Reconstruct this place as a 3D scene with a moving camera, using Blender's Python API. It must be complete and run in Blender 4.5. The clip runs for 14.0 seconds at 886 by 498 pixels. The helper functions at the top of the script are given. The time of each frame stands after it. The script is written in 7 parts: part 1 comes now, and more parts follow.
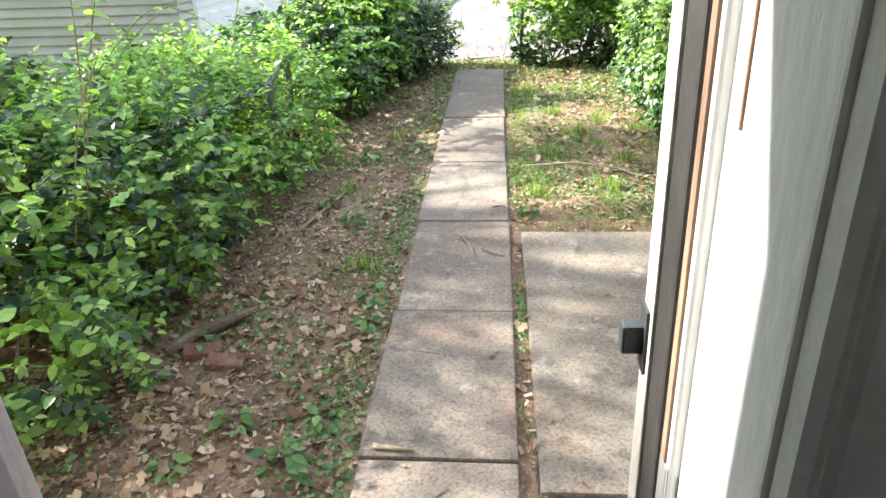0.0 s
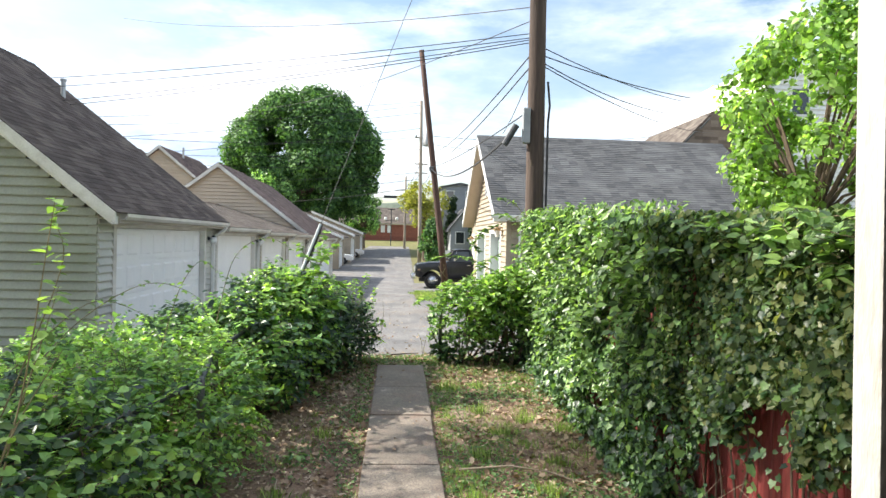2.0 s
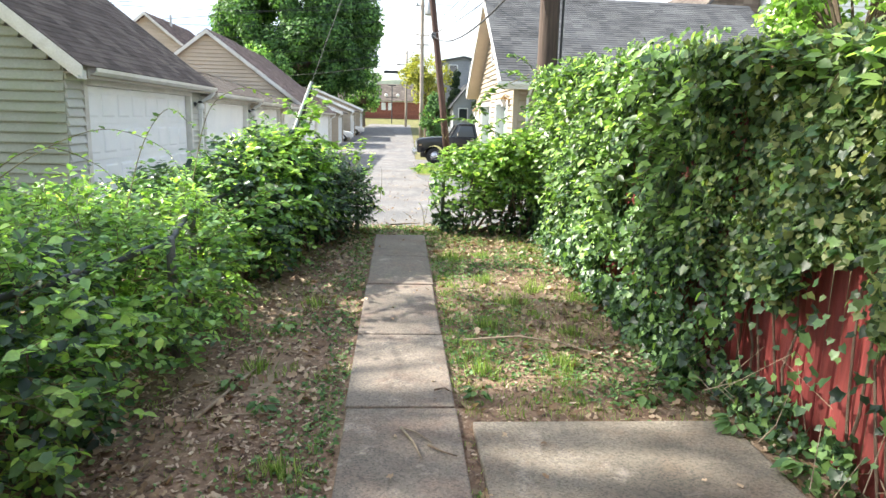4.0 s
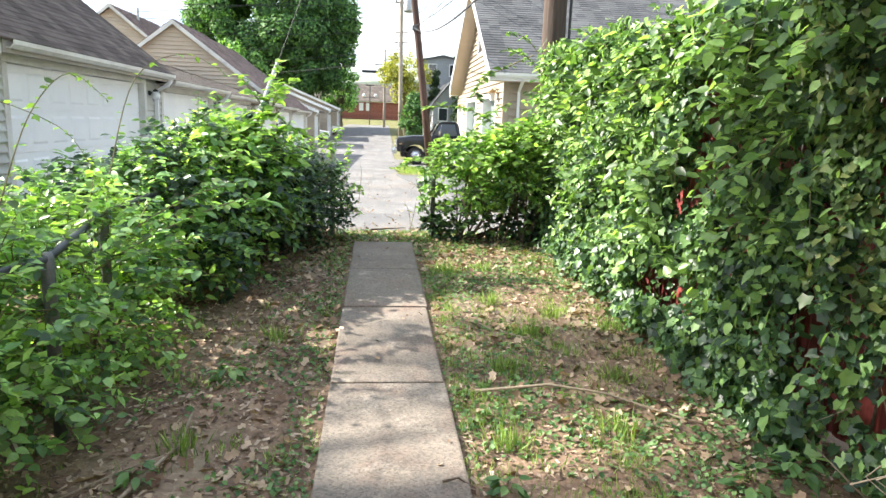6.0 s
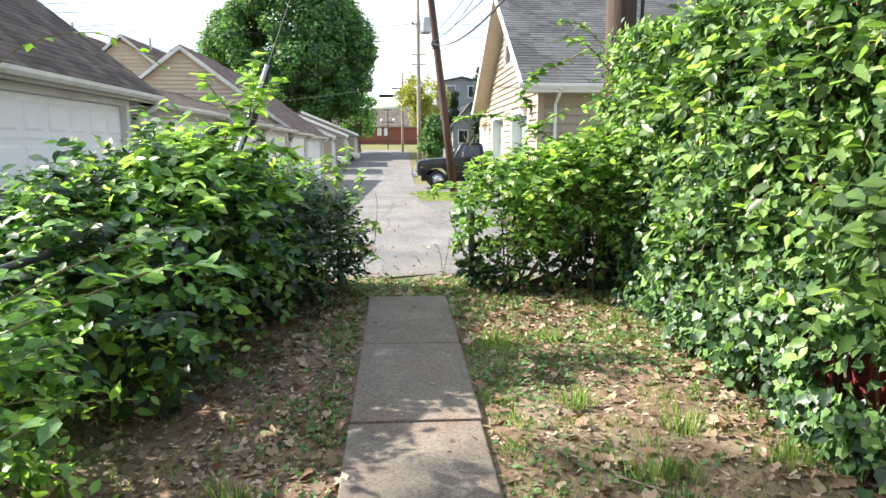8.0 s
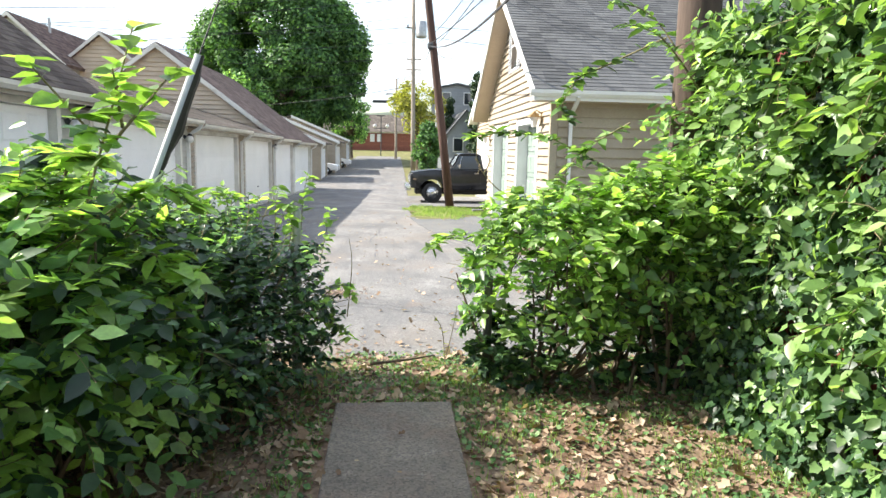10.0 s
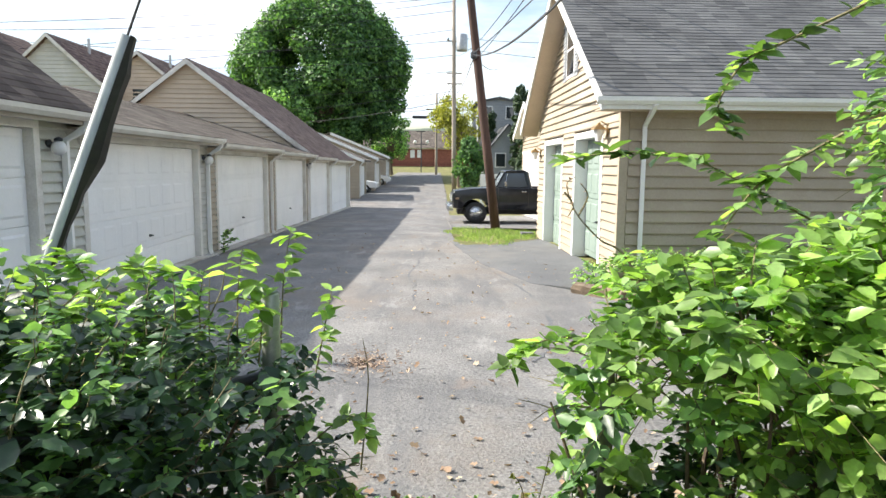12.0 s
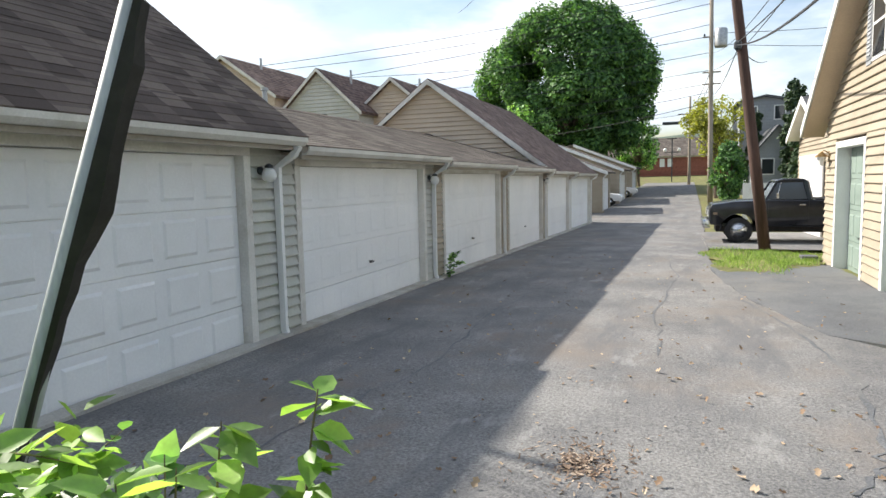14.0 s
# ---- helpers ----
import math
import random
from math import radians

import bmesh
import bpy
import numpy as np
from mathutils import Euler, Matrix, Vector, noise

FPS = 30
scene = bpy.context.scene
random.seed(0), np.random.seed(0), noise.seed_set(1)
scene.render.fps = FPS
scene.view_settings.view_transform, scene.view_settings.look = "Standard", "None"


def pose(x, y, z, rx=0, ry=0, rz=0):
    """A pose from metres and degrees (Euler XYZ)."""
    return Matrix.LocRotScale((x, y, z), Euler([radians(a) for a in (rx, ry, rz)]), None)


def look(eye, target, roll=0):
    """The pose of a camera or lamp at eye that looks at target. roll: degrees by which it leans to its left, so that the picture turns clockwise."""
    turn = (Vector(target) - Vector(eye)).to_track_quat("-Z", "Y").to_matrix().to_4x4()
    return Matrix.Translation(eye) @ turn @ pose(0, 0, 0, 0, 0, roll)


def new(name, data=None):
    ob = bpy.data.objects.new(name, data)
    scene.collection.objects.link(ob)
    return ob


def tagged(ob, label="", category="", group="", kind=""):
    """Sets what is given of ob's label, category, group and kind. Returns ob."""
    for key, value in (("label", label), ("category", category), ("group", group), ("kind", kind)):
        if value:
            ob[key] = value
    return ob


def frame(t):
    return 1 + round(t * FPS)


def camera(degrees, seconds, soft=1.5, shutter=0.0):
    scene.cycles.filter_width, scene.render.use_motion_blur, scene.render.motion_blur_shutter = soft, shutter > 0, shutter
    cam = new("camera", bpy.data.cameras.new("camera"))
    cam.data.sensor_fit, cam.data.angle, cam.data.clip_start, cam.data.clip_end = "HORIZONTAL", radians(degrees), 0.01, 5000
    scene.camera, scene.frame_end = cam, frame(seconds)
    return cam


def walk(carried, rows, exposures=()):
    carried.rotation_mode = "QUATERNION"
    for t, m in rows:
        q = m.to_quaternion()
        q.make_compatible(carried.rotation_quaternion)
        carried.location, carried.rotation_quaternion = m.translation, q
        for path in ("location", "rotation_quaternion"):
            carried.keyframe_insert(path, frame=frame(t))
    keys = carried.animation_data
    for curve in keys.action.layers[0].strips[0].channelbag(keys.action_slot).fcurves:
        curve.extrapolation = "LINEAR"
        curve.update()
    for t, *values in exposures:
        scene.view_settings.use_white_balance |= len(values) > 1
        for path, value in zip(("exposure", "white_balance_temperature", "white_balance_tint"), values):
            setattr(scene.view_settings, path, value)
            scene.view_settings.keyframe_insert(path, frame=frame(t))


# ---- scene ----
cam = camera(68.0, 14.0)
PATH = [
    (0, (0.25, 0.158, 1.814), (0.088, 1.957, 0.955), -2.1),
    (0.5, (0.038, 0.161, 1.823), (0.051, 1.965, 0.96), -1.1),
    (1, (-0.098, 0.155, 1.859), (0.028, 2.009, 1.12), 1.0),
    (1.2, (-0.111, 0.13, 1.845), (0.036, 2.032, 1.239), 2.1),
    (1.5, (-0.107, 0.176, 1.833), (0.049, 2.139, 1.481), 2.1),
    (2, (-0.082, 0.188, 1.918), (0.057, 2.184, 1.891), 1.4),
    (2.5, (-0.074, 0.189, 1.9), (0.069, 2.183, 1.833), 1.5),
    (3, (-0.081, 0.27, 1.869), (0.07, 2.24, 1.561), 1.5),
    (3.2, (-0.059, 0.354, 1.818), (0.086, 2.315, 1.451), 1.8),
    (5.3, (-0.031, 1.765, 1.525), (0.099, 3.721, 1.134), 1.3),
    (5.5, (-0.067, 1.855, 1.527), (0.105, 3.81, 1.147), 1.3),
    (6, (-0.093, 2.301, 1.447), (0.114, 4.255, 1.07), 2.0),
    (6.5, (-0.081, 2.652, 1.373), (0.043, 4.613, 1.002), 2.8),
    (7, (-0.098, 3.266, 1.351), (0.015, 5.235, 1.021), 1.8),
    (7.5, (-0.074, 3.776, 1.369), (0.052, 5.749, 1.058), 1.4),
    (8, (-0.097, 4.281, 1.36), (0.046, 6.252, 1.05), 0.2),
    (8.5, (-0.057, 4.774, 1.406), (0.096, 6.744, 1.101), 1.0),
    (8.7, (-0.077, 4.951, 1.409), (0.058, 6.925, 1.123), 1.5),
    (10.8, (-0.022, 6.912, 1.558), (0.162, 8.882, 1.265), 1.1),
    (11, (-0.094, 7.043, 1.517), (0.055, 9.016, 1.226), 1.5),
    (11.5, (-0.08, 7.627, 1.586), (0.021, 9.604, 1.304), 1.0),
    (12, (-0.046, 8.088, 1.592), (-0.001, 10.071, 1.344), 0.5),
    (12.5, (-0.061, 8.545, 1.599), (-0.055, 10.531, 1.366), 0.1),
    (13, (-0.044, 8.967, 1.627), (-0.151, 10.952, 1.411), -0.8),
    (13.3, (-0.004, 9.243, 1.669), (-0.272, 11.214, 1.464), -0.7),
    (13.5, (-0.042, 9.372, 1.65), (-0.427, 11.325, 1.451), -0.8),
    (14, (-0.044, 9.666, 1.665), (-0.721, 11.536, 1.459), -1.3),
]
EXPO = [(0.0, 2.31), (0.5, 2.04), (1.0, 2.13), (1.6, 1.93), (2.0, 1.32), (2.5, 0.88), (3.0, 1.33), (5.3, 1.88), (6.3, 1.83), (7.5, 1.61), (8.7, 1.56), (11.0, 1.53), (12.5, 1.11), (13.5, 0.93), (14.0, 0.95)]
walk(cam, [(t, look(e, g, r)) for t, e, g, r in PATH], EXPO)

# ---- sky and sun ----
SUN = Vector((-0.77, 0.22, 0.60)).normalized()
world = bpy.data.worlds.new("world")
scene.world = world
world.use_nodes = True
wn, wl = world.node_tree.nodes, world.node_tree.links
sky = wn.new("ShaderNodeTexSky")
sky.sky_type, sky.sun_disc = "NISHITA", False
sky.sun_elevation = math.asin(SUN.z)
sky.sun_rotation = math.atan2(SUN.x, SUN.y)
sky.air_density, sky.dust_density = 1.2, 1.5
wtc = wn.new("ShaderNodeTexCoord")
wmap = wn.new("ShaderNodeMapping")
wmap.inputs["Scale"].default_value = (1.0, 1.0, 3.2)
wno = wn.new("ShaderNodeTexNoise")
wno.inputs["Scale"].default_value, wno.inputs["Detail"].default_value = 1.9, 8
wno.inputs["Roughness"].default_value = 0.6
wra = wn.new("ShaderNodeValToRGB")
wra.color_ramp.elements[0].position, wra.color_ramp.elements[1].position = 0.42, 0.62
wmx = wn.new("ShaderNodeMix")
wmx.data_type = "RGBA"
wno2 = wn.new("ShaderNodeTexNoise")
wno2.inputs["Scale"].default_value, wno2.inputs["Detail"].default_value = 3.4, 6
wcl = wn.new("ShaderNodeValToRGB")
wcl.color_ramp.elements[0].color, wcl.color_ramp.elements[1].color = (3.3, 4.1, 5.5, 1), (9.8, 9.9, 10.0, 1)
wcl.color_ramp.elements[0].position, wcl.color_ramp.elements[1].position = 0.40, 0.66
wl.new(wtc.outputs["Generated"], wmap.inputs[0])
wl.new(wmap.outputs[0], wno.inputs[0])
wl.new(wmap.outputs[0], wno2.inputs[0])
wl.new(wno.outputs[0], wra.inputs[0])
wl.new(wno2.outputs[0], wcl.inputs[0])
wl.new(wra.outputs[0], wmx.inputs["Factor"])
wl.new(sky.outputs[0], wmx.inputs["A"])
wl.new(wcl.outputs[0], wmx.inputs["B"])
wl.new(wmx.outputs["Result"], wn["Background"].inputs[0])
wn["Background"].inputs[1].default_value = 0.095
sun = new("sun", bpy.data.lights.new("sun", "SUN"))
sun.data.energy, sun.data.angle, sun.data.color = 4.4, radians(0.9), (1.0, 0.94, 0.84)
sun.matrix_world = look(SUN * 60, (0, 0, 0))


# ---- materials ----
def rgb(c):
    return (*c, 1.0)


def base_mat(name, rough=0.8, metal=0.0, spec=0.5):
    m = bpy.data.materials.new(name)
    m.use_nodes = True
    p = m.node_tree.nodes["Principled BSDF"]
    p.inputs["Roughness"].default_value, p.inputs["Metallic"].default_value = rough, metal
    p.inputs["Specular IOR Level"].default_value = spec
    return m, m.node_tree.nodes, m.node_tree.links, p


def noise_ramp(n, l, scale, stops, detail=5.0, rough=0.6, coord=None, stretch=(1, 1, 1)):
    """Noise in world metres through a colour ramp; stops: (position, colour)."""
    tc = n.new("ShaderNodeNewGeometry")
    mp = n.new("ShaderNodeMapping")
    mp.inputs["Scale"].default_value = stretch
    l.new(coord or tc.outputs["Position"], mp.inputs[0])
    t = n.new("ShaderNodeTexNoise")
    t.inputs["Scale"].default_value, t.inputs["Detail"].default_value, t.inputs["Roughness"].default_value = scale, detail, rough
    l.new(mp.outputs[0], t.inputs[0])
    r = n.new("ShaderNodeValToRGB")
    while len(r.color_ramp.elements) < len(stops):
        r.color_ramp.elements.new(0.5)
    for e, (p, c) in zip(r.color_ramp.elements, stops):
        e.position, e.color = p, rgb(c)
    l.new(t.outputs[0], r.inputs[0])
    return r.outputs[0], t.outputs[0]


def mix(n, l, a, b, fac, kind="MIX"):
    x = n.new("ShaderNodeMix")
    x.data_type, x.blend_type = "RGBA", kind
    for sock, v in ((x.inputs["A"], a), (x.inputs["B"], b), (x.inputs["Factor"], fac)):
        if hasattr(v, "links"):
            l.new(v, sock)
        elif isinstance(v, tuple):
            sock.default_value = rgb(v)
        else:
            sock.default_value = v
    return x.outputs["Result"]


def bump(n, l, p, height, strength, dist=0.01):
    b = n.new("ShaderNodeBump")
    b.inputs["Strength"].default_value, b.inputs["Distance"].default_value = strength, dist
    l.new(height, b.inputs["Height"])
    l.new(b.outputs[0], p.inputs["Normal"])


def surface(name, c1, c2, scale=3.0, fine=60.0, fine_amount=0.35, rough=0.8, metal=0.0, bump_amount=0.3, vary=0.0, stain=None, stretch=(1, 1, 1), spec=0.5):
    """Two colours by large noise, fine grain on top, stains, and a shift by object."""
    m, n, l, p = base_mat(name, rough, metal, spec)
    big, _ = noise_ramp(n, l, scale, [(0.35, c1), (0.65, c2)], stretch=stretch)
    grain, h = noise_ramp(n, l, fine, [(0.3, (0.45,) * 3), (0.7, (1.25,) * 3)], detail=3, stretch=stretch)
    col = mix(n, l, big, grain, fine_amount, "MULTIPLY")
    if stain:
        s, _ = noise_ramp(n, l, scale * 0.45, [(0.5, (0, 0, 0)), (0.68, (1, 1, 1))], detail=7, rough=0.7, stretch=stretch)
        col = mix(n, l, col, stain, s)
    if vary:
        oi = n.new("ShaderNodeObjectInfo")
        mr = n.new("ShaderNodeMapRange")
        mr.inputs["To Min"].default_value, mr.inputs["To Max"].default_value = 1 - vary, 1 + vary
        l.new(oi.outputs["Random"], mr.inputs[0])
        col = mix(n, l, col, mr.outputs[0], 1.0, "MULTIPLY")
    l.new(col, p.inputs["Base Color"])
    bump(n, l, p, h, bump_amount)
    return m


def leaf_mat(name, dark, mid, light, trans=0.35, rough=0.42):
    """Leaves: the colour by leaf, thin enough for light to pass."""
    m, n, l, p = base_mat(name, rough)
    g = n.new("ShaderNodeNewGeometry")
    r = n.new("ShaderNodeValToRGB")
    r.color_ramp.elements.new(0.55)
    for e, (pos, c) in zip(r.color_ramp.elements, ((0.05, dark), (0.55, mid), (0.98, light))):
        e.position, e.color = pos, rgb(c)
    l.new(g.outputs["Random Per Island"], r.inputs[0])
    vein, h = noise_ramp(n, l, 45.0, [(0.3, (0.75,) * 3), (0.7, (1.15,) * 3)], detail=2)
    col = mix(n, l, r.outputs[0], vein, 0.6, "MULTIPLY")
    l.new(col, p.inputs["Base Color"])
    bump(n, l, p, h, 0.15, 0.004)
    t = n.new("ShaderNodeBsdfTranslucent")
    tint = mix(n, l, col, (1.4, 1.5, 0.65), 1.0, "MULTIPLY")
    l.new(tint, t.inputs[0])
    s = n.new("ShaderNodeMixShader")
    s.inputs[0].default_value = trans
    l.new(p.outputs[0], s.inputs[1])
    l.new(t.outputs[0], s.inputs[2])
    l.new(s.outputs[0], n["Material Output"].inputs[0])
    return m


def glass_mat(name, tint=(0.03, 0.035, 0.04), rough=0.05):
    m, n, l, p = base_mat(name, rough, 0.0, 0.8)
    p.inputs["Base Color"].default_value = rgb(tint)
    return m


def clear_mat(name):
    m, n, l, p = base_mat(name, 0.02)
    p.inputs["Base Color"].default_value = (0.85, 0.9, 0.9, 1)
    p.inputs["Transmission Weight"].default_value = 1.0
    p.inputs["IOR"].default_value = 1.05
    return m


def concrete_mat(name, c1, c2, stain, light):
    """Exposed-aggregate concrete: sand tone, pale and dark chips, pinkish stains, worn pale spots."""
    m, n, l, p = base_mat(name, 0.9)
    big, _ = noise_ramp(n, l, 1.3, [(0.35, c1), (0.66, c2)])
    st, _ = noise_ramp(n, l, 2.1, [(0.48, (0, 0, 0)), (0.66, (1, 1, 1))], detail=7, rough=0.72)
    col = mix(n, l, big, stain, st)
    wr, _ = noise_ramp(n, l, 3.7, [(0.58, (0, 0, 0)), (0.7, (1, 1, 1))], detail=6, rough=0.7)
    col = mix(n, l, col, light, wr)
    g = n.new("ShaderNodeNewGeometry")
    v = n.new("ShaderNodeTexVoronoi")
    v.inputs["Scale"].default_value = 95
    l.new(g.outputs["Position"], v.inputs["Vector"])
    hs = n.new("ShaderNodeSeparateColor")
    l.new(v.outputs["Color"], hs.inputs[0])
    cr = n.new("ShaderNodeValToRGB")
    cr.color_ramp.elements.new(0.5)
    for e, (pos, c) in zip(cr.color_ramp.elements, ((0.04, (0.55,) * 3), (0.35, (0.92,) * 3), (0.97, (1.4, 1.34, 1.25)))):
        e.position, e.color = pos, rgb(c)
    l.new(hs.outputs[0], cr.inputs[0])
    col = mix(n, l, col, cr.outputs[0], 0.7, "MULTIPLY")
    oi = n.new("ShaderNodeObjectInfo")
    mr = n.new("ShaderNodeMapRange")
    mr.inputs["To Min"].default_value, mr.inputs["To Max"].default_value = 0.88, 1.1
    l.new(oi.outputs["Random"], mr.inputs[0])
    col = mix(n, l, col, mr.outputs[0], 1.0, "MULTIPLY")
    l.new(col, p.inputs["Base Color"])
    bump(n, l, p, v.outputs["Distance"], 0.35, 0.004)
    return m


def shingle_mat(name, c1, c2, c3, tab=0.33):
    """Asphalt shingles: tone by tab along the course, granules, weather streaks."""
    m, n, l, p = base_mat(name, 0.95, 0.0, 0.2)
    g = n.new("ShaderNodeNewGeometry")
    mp = n.new("ShaderNodeMapping")
    mp.inputs["Scale"].default_value = (1 / tab, 1 / tab, 7.5)
    l.new(g.outputs["Position"], mp.inputs[0])
    w = n.new("ShaderNodeTexWhiteNoise")
    sn = n.new("ShaderNodeVectorMath")
    sn.operation = "FLOOR"
    l.new(mp.outputs[0], sn.inputs[0])
    l.new(sn.outputs[0], w.inputs["Vector"])
    r = n.new("ShaderNodeValToRGB")
    r.color_ramp.elements.new(0.5)
    for e, (pos, c) in zip(r.color_ramp.elements, ((0.1, c1), (0.5, c2), (0.95, c3))):
        e.position, e.color = pos, rgb(c)
    l.new(w.outputs[0], r.inputs[0])
    streak, _ = noise_ramp(n, l, 0.8, [(0.35, (0.7,) * 3), (0.65, (1.2,) * 3)], detail=6)
    col = mix(n, l, r.outputs[0], streak, 0.7, "MULTIPLY")
    gr, h = noise_ramp(n, l, 140, [(0.3, (0.6,) * 3), (0.7, (1.3,) * 3)], detail=2)
    col = mix(n, l, col, gr, 0.5, "MULTIPLY")
    l.new(col, p.inputs["Base Color"])
    bump(n, l, p, h, 0.3, 0.006)
    return m


